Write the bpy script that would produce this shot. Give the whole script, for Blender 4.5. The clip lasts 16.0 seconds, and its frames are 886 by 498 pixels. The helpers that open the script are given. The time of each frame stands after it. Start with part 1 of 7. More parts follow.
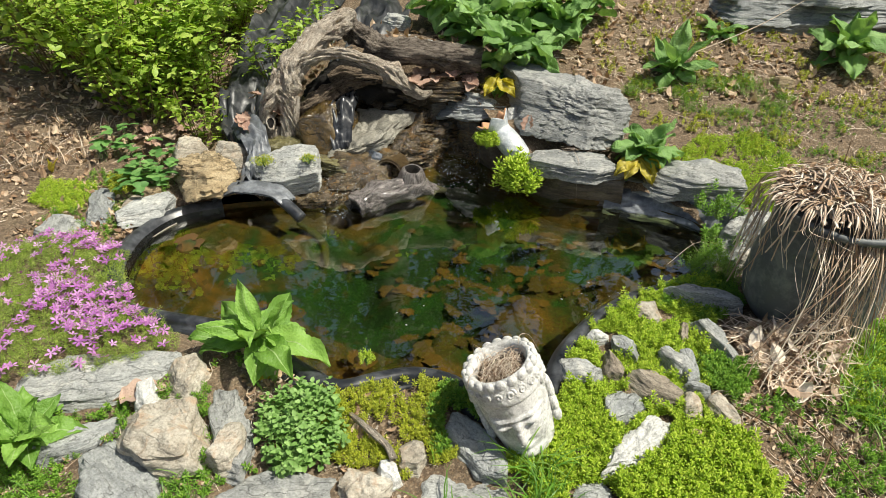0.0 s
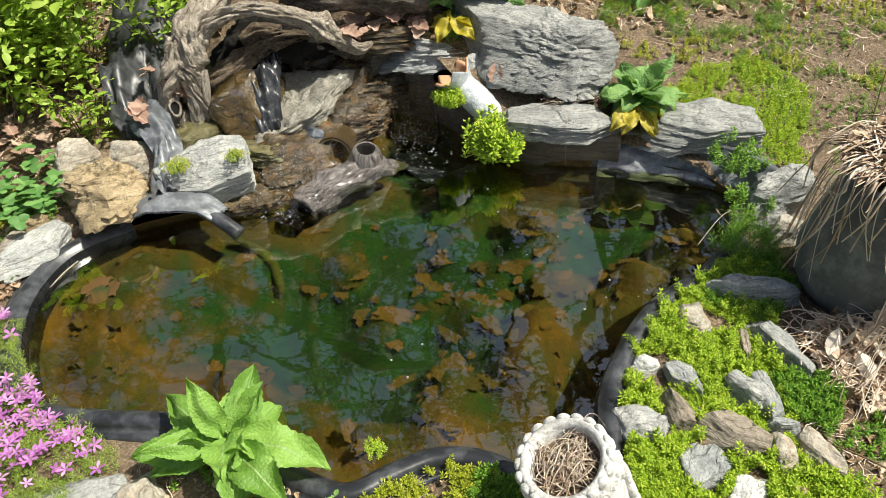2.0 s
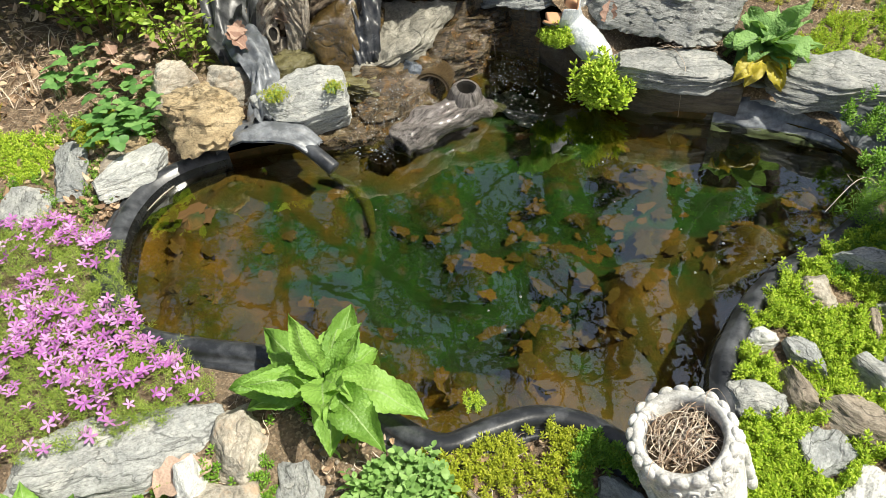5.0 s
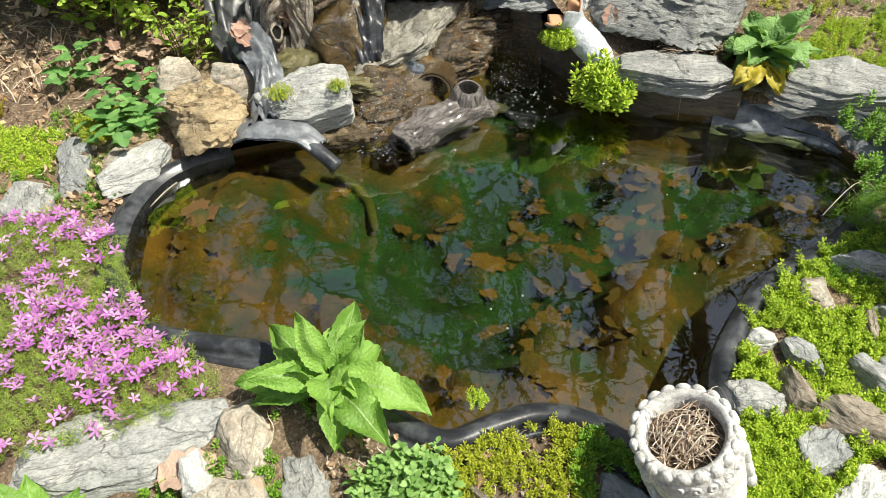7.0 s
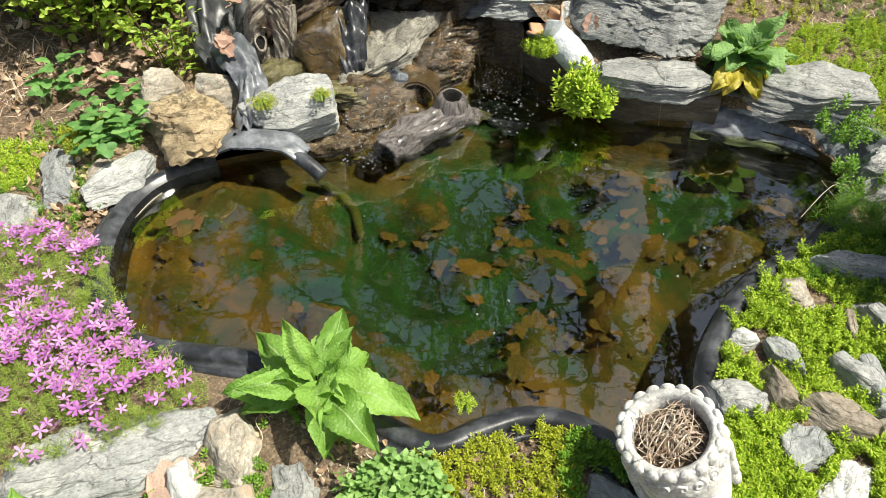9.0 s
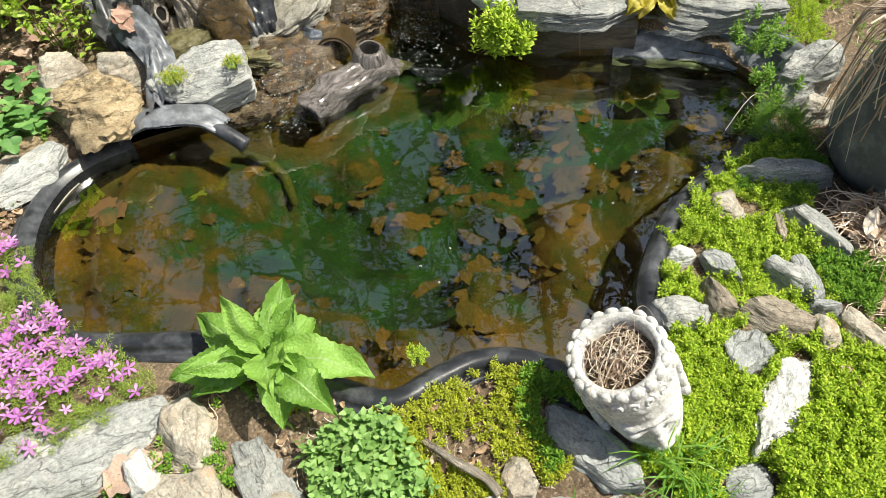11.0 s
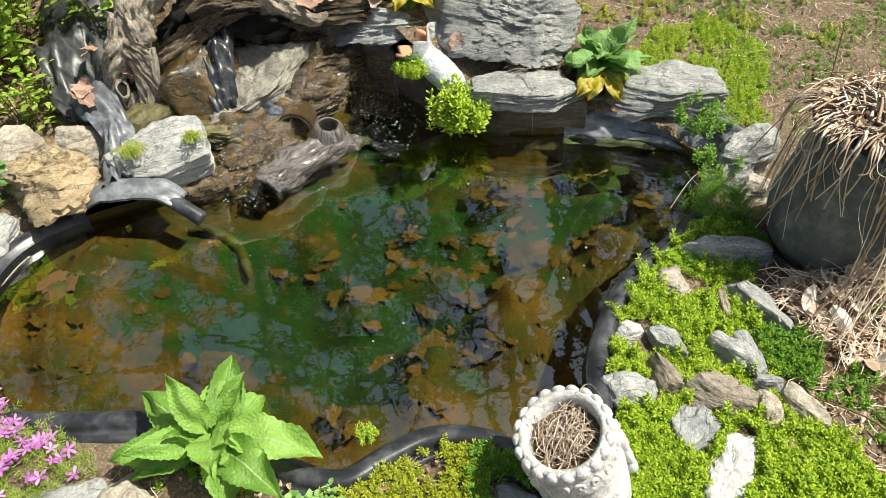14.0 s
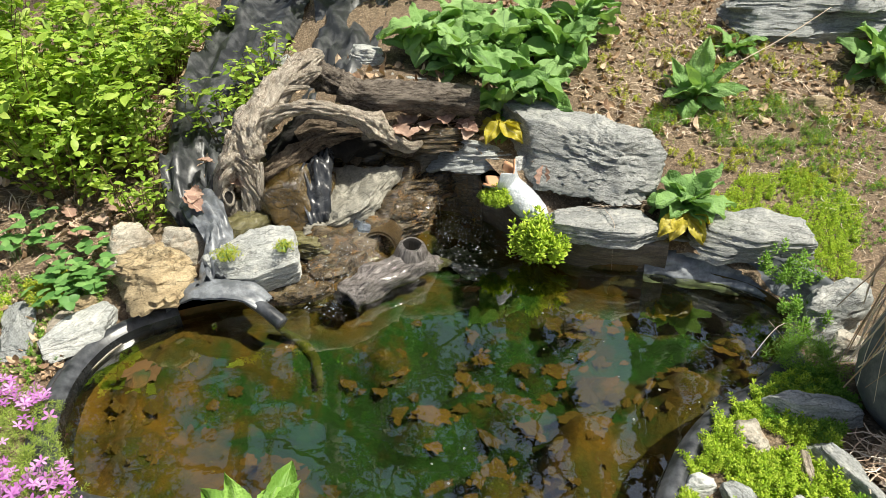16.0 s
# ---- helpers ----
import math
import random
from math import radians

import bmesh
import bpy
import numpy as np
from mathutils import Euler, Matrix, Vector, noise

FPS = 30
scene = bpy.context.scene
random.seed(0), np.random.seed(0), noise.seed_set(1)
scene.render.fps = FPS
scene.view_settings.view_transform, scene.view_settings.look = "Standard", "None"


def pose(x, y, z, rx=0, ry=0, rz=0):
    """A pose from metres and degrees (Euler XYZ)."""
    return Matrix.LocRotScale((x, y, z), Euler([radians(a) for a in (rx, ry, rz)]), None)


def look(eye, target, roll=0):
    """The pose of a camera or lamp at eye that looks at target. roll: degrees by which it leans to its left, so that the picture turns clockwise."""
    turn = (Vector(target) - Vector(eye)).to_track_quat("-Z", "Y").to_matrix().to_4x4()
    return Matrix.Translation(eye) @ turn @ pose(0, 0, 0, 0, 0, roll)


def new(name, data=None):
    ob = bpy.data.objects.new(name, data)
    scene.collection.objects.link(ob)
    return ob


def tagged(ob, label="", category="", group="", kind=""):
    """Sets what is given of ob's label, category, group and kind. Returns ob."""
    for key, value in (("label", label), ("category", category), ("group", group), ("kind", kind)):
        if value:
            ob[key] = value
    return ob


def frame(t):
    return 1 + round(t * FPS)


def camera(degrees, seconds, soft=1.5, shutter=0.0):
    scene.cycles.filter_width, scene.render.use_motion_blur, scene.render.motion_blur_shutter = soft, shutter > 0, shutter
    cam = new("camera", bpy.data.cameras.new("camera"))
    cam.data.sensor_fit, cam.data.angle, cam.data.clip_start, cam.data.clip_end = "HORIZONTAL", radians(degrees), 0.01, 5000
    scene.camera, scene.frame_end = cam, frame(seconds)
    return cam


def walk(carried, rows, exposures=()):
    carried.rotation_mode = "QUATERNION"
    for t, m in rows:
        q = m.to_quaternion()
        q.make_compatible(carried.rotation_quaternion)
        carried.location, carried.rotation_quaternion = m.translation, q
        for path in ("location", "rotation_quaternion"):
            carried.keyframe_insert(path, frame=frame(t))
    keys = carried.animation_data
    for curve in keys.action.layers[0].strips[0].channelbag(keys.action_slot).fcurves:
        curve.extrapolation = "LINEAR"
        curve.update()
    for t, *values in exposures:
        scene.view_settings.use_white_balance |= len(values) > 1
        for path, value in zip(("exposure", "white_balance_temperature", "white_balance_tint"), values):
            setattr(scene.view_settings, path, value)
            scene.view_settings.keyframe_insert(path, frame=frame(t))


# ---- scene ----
cam = camera(64.8, 16.0, soft=0.6)
PATH = [
    (0, (0.003, 0.043, 1.248), (-0.059, 1.759, 0.223), -0.0),
    (0.5, (-0.132, 0.168, 1.256), (-0.076, 1.842, 0.163), -4.8),
    (1, (-0.208, 0.28, 1.263), (-0.029, 1.89, 0.09), -3.3),
    (1.5, (-0.202, 0.474, 1.271), (-0.018, 2.026, 0.023), -2.3),
    (2, (-0.179, 0.611, 1.274), (-0.019, 2.145, 0.001), -2.8),
    (2.5, (-0.199, 0.662, 1.264), (-0.056, 2.165, -0.047), -3.4),
    (3, (-0.226, 0.68, 1.243), (-0.139, 2.168, -0.091), -4.2),
    (3.5, (-0.252, 0.689, 1.236), (-0.216, 2.148, -0.13), -4.8),
    (4, (-0.267, 0.694, 1.233), (-0.271, 2.145, -0.143), -4.8),
    (4.5, (-0.279, 0.691, 1.237), (-0.289, 2.136, -0.145), -4.4),
    (5, (-0.279, 0.685, 1.236), (-0.301, 2.124, -0.153), -3.4),
    (7.5, (-0.307, 0.67, 1.247), (-0.3, 2.11, -0.142), -1.9),
    (8, (-0.307, 0.667, 1.252), (-0.288, 2.123, -0.119), -1.8),
    (8.2, (-0.306, 0.665, 1.255), (-0.284, 2.123, -0.114), -1.9),
    (10.3, (-0.303, 0.655, 1.232), (-0.198, 2.062, -0.186), -3.2),
    (10.5, (-0.292, 0.657, 1.231), (-0.19, 2.035, -0.215), -4.5),
    (11, (-0.278, 0.66, 1.229), (-0.109, 2.01, -0.237), -5.2),
    (11.5, (-0.26, 0.667, 1.231), (-0.037, 2.026, -0.219), -4.8),
    (12, (-0.247, 0.658, 1.235), (0.026, 2.035, -0.191), -4.1),
    (12.5, (-0.239, 0.658, 1.24), (0.059, 2.055, -0.16), -3.8),
    (13, (-0.236, 0.658, 1.249), (0.074, 2.081, -0.123), -2.6),
    (13.5, (-0.242, 0.662, 1.256), (0.053, 2.097, -0.105), -3.1),
    (14, (-0.24, 0.657, 1.259), (0.05, 2.114, -0.08), -2.2),
    (14.5, (-0.235, 0.65, 1.265), (0.022, 2.173, -0.005), -1.9),
    (15, (-0.232, 0.646, 1.268), (-0.025, 2.26, 0.106), -1.5),
    (15.5, (-0.229, 0.64, 1.273), (-0.064, 2.303, 0.174), -1.3),
    (16, (-0.226, 0.635, 1.277), (-0.122, 2.332, 0.224), -1.7),
]
LIGHT = [(0, 0.14, 6750, 4), (2, 0.35, 6750, 4), (5, 0.4, 6750, 4), (12.5, 0.46, 6750, 4), (16, 0.46, 6750, 4)]
walk(cam, [(t, look(eye, target, roll)) for t, eye, target, roll in PATH], LIGHT)

# ---------------------------------------------------------------- light
SUN_EL, SUN_AZ = radians(61), radians(-15)          # azimuth from +x towards +y
to_sun = Vector((math.cos(SUN_EL) * math.cos(SUN_AZ), math.cos(SUN_EL) * math.sin(SUN_AZ), math.sin(SUN_EL)))
world = bpy.data.worlds.new("sky")
scene.world = world
world.use_nodes = True
wn = world.node_tree.nodes
sky = wn.new("ShaderNodeTexSky")
sky.sky_type, sky.sun_disc = "NISHITA", False
sky.dust_density, sky.air_density = 4.0, 1.0
sky.sun_elevation, sky.sun_rotation = SUN_EL, math.pi / 2 - SUN_AZ
world.node_tree.links.new(sky.outputs[0], wn["Background"].inputs[0])
wn["Background"].inputs[1].default_value = 0.088
sun = new("sun", bpy.data.lights.new("sun", "SUN"))
sun.data.energy, sun.data.angle, sun.data.color = 5.0, radians(0.53), (1.0, 0.95, 0.87)
sun.matrix_world = look((8, 0, 12), (Vector((8, 0, 12)) - to_sun))

# ---------------------------------------------------------------- materials


class Nodes:
    """A small builder for node materials."""

    def __init__(self, name):
        self.m = bpy.data.materials.new(name)
        self.m.use_nodes = True
        self.t = self.m.node_tree
        self.bsdf = self.t.nodes["Principled BSDF"]
        self.out = self.t.nodes["Material Output"]

    def add(self, kind, **inputs):
        n = self.t.nodes.new(kind)
        for k, v in inputs.items():
            self.put(n.inputs[k.replace("_", " ")], v)
        return n

    def put(self, sock, v):
        if isinstance(v, bpy.types.NodeSocket):
            self.t.links.new(v, sock)
        else:
            sock.default_value = v

    def coords(self, scale=(1, 1, 1), spread=7.0, uv=False):
        tc = self.add("ShaderNodeTexCoord")
        if uv:
            return tc.outputs["UV"]
        info = self.add("ShaderNodeObjectInfo")
        shift = self.add("ShaderNodeVectorMath")
        shift.operation = "MULTIPLY_ADD"
        comb = self.add("ShaderNodeCombineXYZ", X=info.outputs["Random"], Y=info.outputs["Random"], Z=info.outputs["Random"])
        self.put(shift.inputs[0], comb.outputs[0])
        shift.inputs[1].default_value = (spread, spread * 1.7, spread * 0.6)
        self.put(shift.inputs[2], tc.outputs["Object"])
        mp = self.add("ShaderNodeMapping", Vector=shift.outputs[0])
        mp.inputs["Scale"].default_value = scale
        return mp.outputs[0]

    def noise(self, vec, scale, detail=6, rough=0.6, warp=0.0):
        n = self.add("ShaderNodeTexNoise", Vector=vec, Scale=scale, Detail=detail, Roughness=rough, Distortion=warp)
        return n.outputs["Fac"]

    def ramp(self, fac, stops):
        r = self.add("ShaderNodeValToRGB", Fac=fac)
        e = r.color_ramp.elements
        while len(e) < len(stops):
            e.new(0.5)
        for el, (p, c) in zip(e, stops):
            el.position = p
            el.color = (*c, 1) if len(c) == 3 else c
        return r.outputs["Color"]

    def mix(self, fac, a, b, mode="MIX"):
        n = self.add("ShaderNodeMix")
        n.data_type, n.blend_type = "RGBA", mode
        self.put(n.inputs[0], fac)
        for sock, v in ((n.inputs[6], a), (n.inputs[7], b)):
            self.put(sock, (*v, 1) if isinstance(v, tuple) and len(v) == 3 else v)
        return n.outputs[2]

    def math(self, op, a, b=0.0, c=0.0):
        n = self.add("ShaderNodeMath")
        n.operation = op
        for s, v in zip(n.inputs, (a, b, c)):
            self.put(s, v)
        return n.outputs[0]

    def bump(self, height, strength, dist=0.01, normal=None):
        n = self.add("ShaderNodeBump", Height=height, Strength=strength, Distance=dist)
        if normal:
            self.put(n.inputs["Normal"], normal)
        return n.outputs[0]

    def done(self, color=None, rough=None, normal=None, **more):
        b = self.bsdf
        for k, v in (("Base Color", color), ("Roughness", rough), ("Normal", normal)):
            if v is not None:
                self.put(b.inputs[k], (*v, 1) if isinstance(v, tuple) else v)
        for k, v in more.items():
            self.put(b.inputs[k.replace("_", " ")], v)
        return self.m


def stone_mat(name, dark, mid, light, streak=6.0, rough=0.75, wet=0.0, stain=None, tilt=(1.5, 5, 15), cracks=0.55):
    n = Nodes(name)
    v = n.coords()
    vs = n.coords(scale=tilt)
    big = n.noise(v, 7, 5, 0.6)
    bands = n.noise(vs, streak, 8, 0.7, 0.6)
    fine = n.noise(v, 160, 4, 0.7)
    mixv = n.math("ADD", n.math("MULTIPLY", bands, 0.62), n.math("MULTIPLY", big, 0.38))
    col = n.ramp(mixv, [(0.30, dark), (0.5, mid), (0.66, light)])
    col = n.mix(n.ramp(fine, [(0.35, (0, 0, 0)), (0.7, (1, 1, 1))]), col, n.mix(1.0, col, (0.62, 0.62, 0.6), "MULTIPLY"))
    if stain:
        spots = n.ramp(n.noise(v, 22, 6, 0.7, 0.5), [(0.52, (0, 0, 0)), (0.66, (0.75, 0.75, 0.75))])
        col = n.mix(spots, col, stain)
    info = n.add("ShaderNodeObjectInfo")
    hsv = n.add("ShaderNodeHueSaturation", Color=col)
    n.put(hsv.inputs["Value"], n.math("MULTIPLY_ADD", info.outputs["Random"], 0.3, 0.86))
    h = n.math("ADD", n.math("MULTIPLY", bands, 1.0), n.math("MULTIPLY", fine, 0.25))
    pits = n.noise(vs, streak * 5, 6, 0.75)
    col2 = n.mix(n.ramp(pits, [(0.36, (0.75, 0.75, 0.75)), (0.5, (0, 0, 0))]), hsv.outputs[0], n.mix(1.0, hsv.outputs[0], (0.45, 0.45, 0.44), "MULTIPLY"))
    seam = n.math("ABSOLUTE", n.math("SUBTRACT", n.noise(vs, streak * 0.55, 3, 0.5, 0.3), 0.5))
    crack = n.ramp(seam, [(0.0, (cracks, cracks, cracks)), (0.018, (0, 0, 0))])
    col2 = n.mix(crack, col2, n.mix(1.0, col2, (0.25, 0.25, 0.24), "MULTIPLY"))
    nor = n.bump(pits, 0.55, 0.006, n.bump(n.math("SUBTRACT", h, n.math("MULTIPLY", crack, 0.6)), 0.7, 0.01))
    r = n.math("MULTIPLY_ADD", fine, 0.3, rough - 0.15)
    return n.done(col2, r, nor, Coat_Weight=wet, Coat_Roughness=0.04, Coat_Normal=n.bump(n.noise(v, 90, 3, 0.6), 0.9, 0.006, n.bump(big, 0.5, 0.01, n.bump(bands, 0.22, 0.006))))


M = {}
M["slate"] = stone_mat("slate", (0.18, 0.195, 0.2), (0.39, 0.405, 0.405), (0.55, 0.56, 0.54))
M["pale_slate"] = stone_mat("pale slate", (0.23, 0.235, 0.23), (0.41, 0.42, 0.41), (0.57, 0.57, 0.55), stain=(0.56, 0.55, 0.51))
M["white_stone"] = stone_mat("white quartz", (0.5, 0.49, 0.47), (0.8, 0.8, 0.78), (0.88, 0.88, 0.87), rough=0.6, cracks=0.15)
M["tan_stone"] = stone_mat("tan sandstone", (0.2, 0.135, 0.07), (0.41, 0.315, 0.185), (0.53, 0.43, 0.28), streak=4, tilt=(4, 4, 12))
M["cream_stone"] = stone_mat("cream fieldstone", (0.3, 0.25, 0.19), (0.52, 0.47, 0.39), (0.66, 0.62, 0.54), streak=4, tilt=(3, 4, 9), stain=(0.45, 0.31, 0.2), cracks=0.35)
M["brown_stone"] = stone_mat("brown schist", (0.2, 0.16, 0.12), (0.4, 0.34, 0.27), (0.56, 0.5, 0.42))
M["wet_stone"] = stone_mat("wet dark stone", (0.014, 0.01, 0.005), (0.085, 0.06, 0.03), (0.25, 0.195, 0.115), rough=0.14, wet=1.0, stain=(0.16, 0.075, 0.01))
M["amber_stone"] = stone_mat("wet amber stone", (0.02, 0.014, 0.003), (0.09, 0.055, 0.012), (0.2, 0.12, 0.025), streak=2.5, rough=0.12, wet=1.0, tilt=(3, 3, 5))
M["wet_slate"] = stone_mat("wet blue slate", (0.04, 0.05, 0.065), (0.1, 0.12, 0.15), (0.17, 0.19, 0.22), rough=0.15, wet=1.0, tilt=(3, 3, 5))
M["olive_stone"] = stone_mat("algae-green layered stone", (0.05, 0.045, 0.015), (0.14, 0.125, 0.05), (0.26, 0.24, 0.12), rough=0.3, wet=0.6)
M["damp_slab"] = stone_mat("damp slab", (0.16, 0.15, 0.12), (0.33, 0.31, 0.26), (0.47, 0.45, 0.39), streak=5, rough=0.55, wet=0.3, stain=(0.2, 0.19, 0.15), tilt=(4, 4, 10))


def soil_mat():
    n = Nodes("soil with leaf litter")
    v = n.coords(spread=0)
    a = n.noise(v, 2.2, 5, 0.6)
    b = n.noise(v, 45, 8, 0.75)
    c = n.add("ShaderNodeTexVoronoi", Vector=v, Scale=90.0)
    col = n.ramp(b, [(0.3, (0.045, 0.031, 0.02)), (0.5, (0.14, 0.098, 0.065)), (0.7, (0.29, 0.22, 0.155))])
    col = n.mix(n.ramp(a, [(0.4, (0, 0, 0)), (0.65, (0.6, 0.6, 0.6))]), col, n.mix(b, (0.1, 0.075, 0.045), (0.38, 0.3, 0.2)))
    flake = n.add("ShaderNodeTexVoronoi", Vector=v, Scale=210.0, Randomness=1.0)
    tone = n.add("ShaderNodeSeparateColor", Color=flake.outputs["Color"])
    leafy = n.ramp(tone.outputs[0], [(0.1, (0.09, 0.055, 0.032)), (0.5, (0.27, 0.175, 0.1)), (0.95, (0.5, 0.38, 0.26))])
    where = n.ramp(n.math("ADD", n.math("MULTIPLY", tone.outputs[1], 0.6), n.math("MULTIPLY", a, 0.6)), [(0.5, (0, 0, 0)), (0.62, (1, 1, 1))])
    col = n.mix(where, col, n.mix(0.5, leafy, col))
    h = n.math("ADD", b, n.math("MULTIPLY", tone.outputs[2], 0.35))
    return n.done(col, 0.95, n.bump(h, 0.9, 0.015))


def plastic_mat(name, col, rough, dust_sheen):
    n = Nodes(name)
    v = n.coords(spread=0)
    d = n.noise(v, 18, 6, 0.7)
    # pale patches: dust, and on liner and rim also sheen put into the colour
    c = n.mix(n.ramp(d, [(0.45, (0, 0, 0)), (0.75, (1, 1, 1))]), col, dust_sheen)
    return n.done(c, n.math("MULTIPLY_ADD", d, 0.35, rough - 0.12), n.bump(n.noise(v, 120, 4), 0.15, 0.003))


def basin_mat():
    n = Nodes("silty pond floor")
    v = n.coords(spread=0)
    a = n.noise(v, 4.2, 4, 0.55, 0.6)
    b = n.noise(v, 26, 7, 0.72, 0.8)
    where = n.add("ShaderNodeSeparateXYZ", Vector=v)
    # floor goes dark green with depth: the water's dimming put into its colour
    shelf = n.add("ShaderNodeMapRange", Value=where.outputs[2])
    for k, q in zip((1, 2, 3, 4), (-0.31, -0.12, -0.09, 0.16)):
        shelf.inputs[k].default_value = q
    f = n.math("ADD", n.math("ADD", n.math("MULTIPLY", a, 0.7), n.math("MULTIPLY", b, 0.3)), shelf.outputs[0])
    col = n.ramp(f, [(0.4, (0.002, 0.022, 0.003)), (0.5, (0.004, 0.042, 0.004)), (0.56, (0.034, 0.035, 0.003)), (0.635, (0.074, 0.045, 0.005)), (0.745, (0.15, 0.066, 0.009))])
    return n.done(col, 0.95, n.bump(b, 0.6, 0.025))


def water_mat():
    n = Nodes("pond water")
    v = n.coords(spread=0)
    w1 = n.noise(v, 14, 2, 0.5)
    w2 = n.noise(v, 45, 2, 0.5)
    h = n.math("ADD", w1, n.math("MULTIPLY", w2, 0.12))
    nor = n.bump(h, 0.034, 0.01)
    below = n.add("ShaderNodeBsdfRefraction", Color=(0.7, 0.8, 0.36, 1), Roughness=0.13, IOR=1.333, Normal=nor)
    above = n.add("ShaderNodeBsdfGlossy", Color=(1, 1, 1, 1), Roughness=0.0, Normal=nor)
    fr = n.add("ShaderNodeFresnel", IOR=2.5, Normal=nor)
    mx = n.add("ShaderNodeMixShader", Fac=fr.outputs[0])
    n.put(mx.inputs[1], below.outputs[0])
    n.put(mx.inputs[2], above.outputs[0])
    n.put(n.out.inputs[0], mx.outputs[0])
    return n.m


def wood_mat(name, dark, mid, light, rough=0.85, wet=0.0, scale=5.0, stops=(0.37, 0.45, 0.58)):
    n = Nodes(name)
    uv = n.coords(uv=True)
    mp = n.add("ShaderNodeMapping", Vector=uv)
    mp.inputs["Scale"].default_value = (14, 1.6, 1)
    g = n.noise(mp.outputs[0], scale, 9, 0.72, 0.5)
    b = n.noise(n.coords(), 10, 5, 0.6)
    f = n.math("ADD", n.math("MULTIPLY", g, 0.7), n.math("MULTIPLY", b, 0.3))
    col = n.ramp(f, list(zip(stops, (dark, mid, light))))
    return n.done(col, rough, n.bump(g, 1.0, 0.03), Coat_Weight=wet, Coat_Roughness=0.08)


def leaf_mat(name, dark, mid, light, vein=None, gloss=0.45, trans=0.35, island=True, bump=0.4):
    n = Nodes(name)
    if island:
        rnd = n.add("ShaderNodeNewGeometry").outputs["Random Per Island"]
    else:
        rnd = n.add("ShaderNodeObjectInfo").outputs["Random"]
    v = n.coords()
    nz = n.noise(v, 55, 4, 0.6)
    col = n.ramp(n.math("ADD", n.math("MULTIPLY", rnd, 0.7), n.math("MULTIPLY", nz, 0.3)), [(0.15, dark), (0.5, mid), (0.85, light)])
    h = nz
    if vein:
        uv = n.add("ShaderNodeSeparateXYZ", Vector=n.coords(uv=True))
        across = n.math("ABSOLUTE", n.math("SUBTRACT", uv.outputs[0], 0.5))
        rib = n.math("LESS_THAN", across, 0.022)
        side = n.math("PINGPONG", n.math("ADD", n.math("MULTIPLY", uv.outputs[1], 9.0), n.math("MULTIPLY", across, -7.0)), 0.5)
        thin = n.math("LESS_THAN", side, 0.05)
        both = n.math("MAXIMUM", rib, n.math("MULTIPLY", thin, 0.22))
        col = n.mix(both, col, vein)
        puck = n.add("ShaderNodeTexVoronoi", Vector=v, Scale=170.0)
        h = n.math("ADD", n.math("MULTIPLY", puck.outputs["Distance"], -0.9), n.math("MULTIPLY", side, 0.3))
    nor = n.bump(h, bump, 0.004)
    n.done(col, gloss, nor)
    tr = n.add("ShaderNodeBsdfTranslucent", Color=n.mix(1.0, col, (1.0, 1.0, 0.55), "MULTIPLY"), Normal=nor)
    mx = n.add("ShaderNodeMixShader", Fac=trans)
    n.put(mx.inputs[1], n.bsdf.outputs[0])
    n.put(mx.inputs[2], tr.outputs[0])
    n.put(n.out.inputs[0], mx.outputs[0])
    return n.m


M["soil"] = soil_mat()
# grey of rim and liner carries sun and sky sheen besides dust
M["rim"] = plastic_mat("black pond plastic", (0.02, 0.022, 0.026), 0.28, (0.1, 0.106, 0.118))
M["liner"] = plastic_mat("black rubber liner", (0.1, 0.108, 0.12), 0.3, (0.32, 0.34, 0.37))
M["wall"] = plastic_mat("wet black plastic", (0.006, 0.0065, 0.007), 0.2, (0.02, 0.022, 0.022))
M["bank_liner"] = plastic_mat("dirty black liner", (0.022, 0.024, 0.027), 0.35, (0.11, 0.113, 0.118))
M["wet_liner"] = plastic_mat("wet rubber liner", (0.02, 0.021, 0.024), 0.2, (0.075, 0.078, 0.085))
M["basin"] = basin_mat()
M["water"] = water_mat()
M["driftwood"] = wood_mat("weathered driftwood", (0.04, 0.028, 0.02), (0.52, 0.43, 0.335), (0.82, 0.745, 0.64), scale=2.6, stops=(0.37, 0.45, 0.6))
# darker copy of the driftwood, with the shade under the arch in its colour
M["driftwood_shade"] = wood_mat("driftwood in shade colour", (0.02, 0.012, 0.007), (0.16, 0.115, 0.075), (0.36, 0.28, 0.2), scale=2.6, stops=(0.4, 0.48, 0.62))
M["old_log"] = wood_mat("dark rotting log", (0.02, 0.016, 0.012), (0.12, 0.095, 0.075), (0.32, 0.27, 0.22), scale=3.0)
M["wet_log"] = wood_mat("wet resin log", (0.025, 0.02, 0.018), (0.21, 0.185, 0.172), (0.5, 0.45, 0.43), 0.3, 0.8, scale=2.4, stops=(0.38, 0.47, 0.62))
M["bark"] = wood_mat("bark", (0.02, 0.017, 0.012), (0.05, 0.042, 0.032), (0.09, 0.078, 0.06))

# ---------------------------------------------------------------- building helpers


def part(name, data, material, parent=None, label="", smooth=True):
    """One mesh object, under a thing or a part where a parent is given."""
    if isinstance(data, bmesh.types.BMesh):
        me = bpy.data.meshes.new(name)
        data.to_mesh(me)
        data.free()
    else:
        me = data
    if material and not me.materials:
        me.materials.append(material)
    if smooth:
        me.shade_smooth()
    ob = new(name, me)
    ob.parent = parent
    if label:
        ob["label"] = label
    return ob


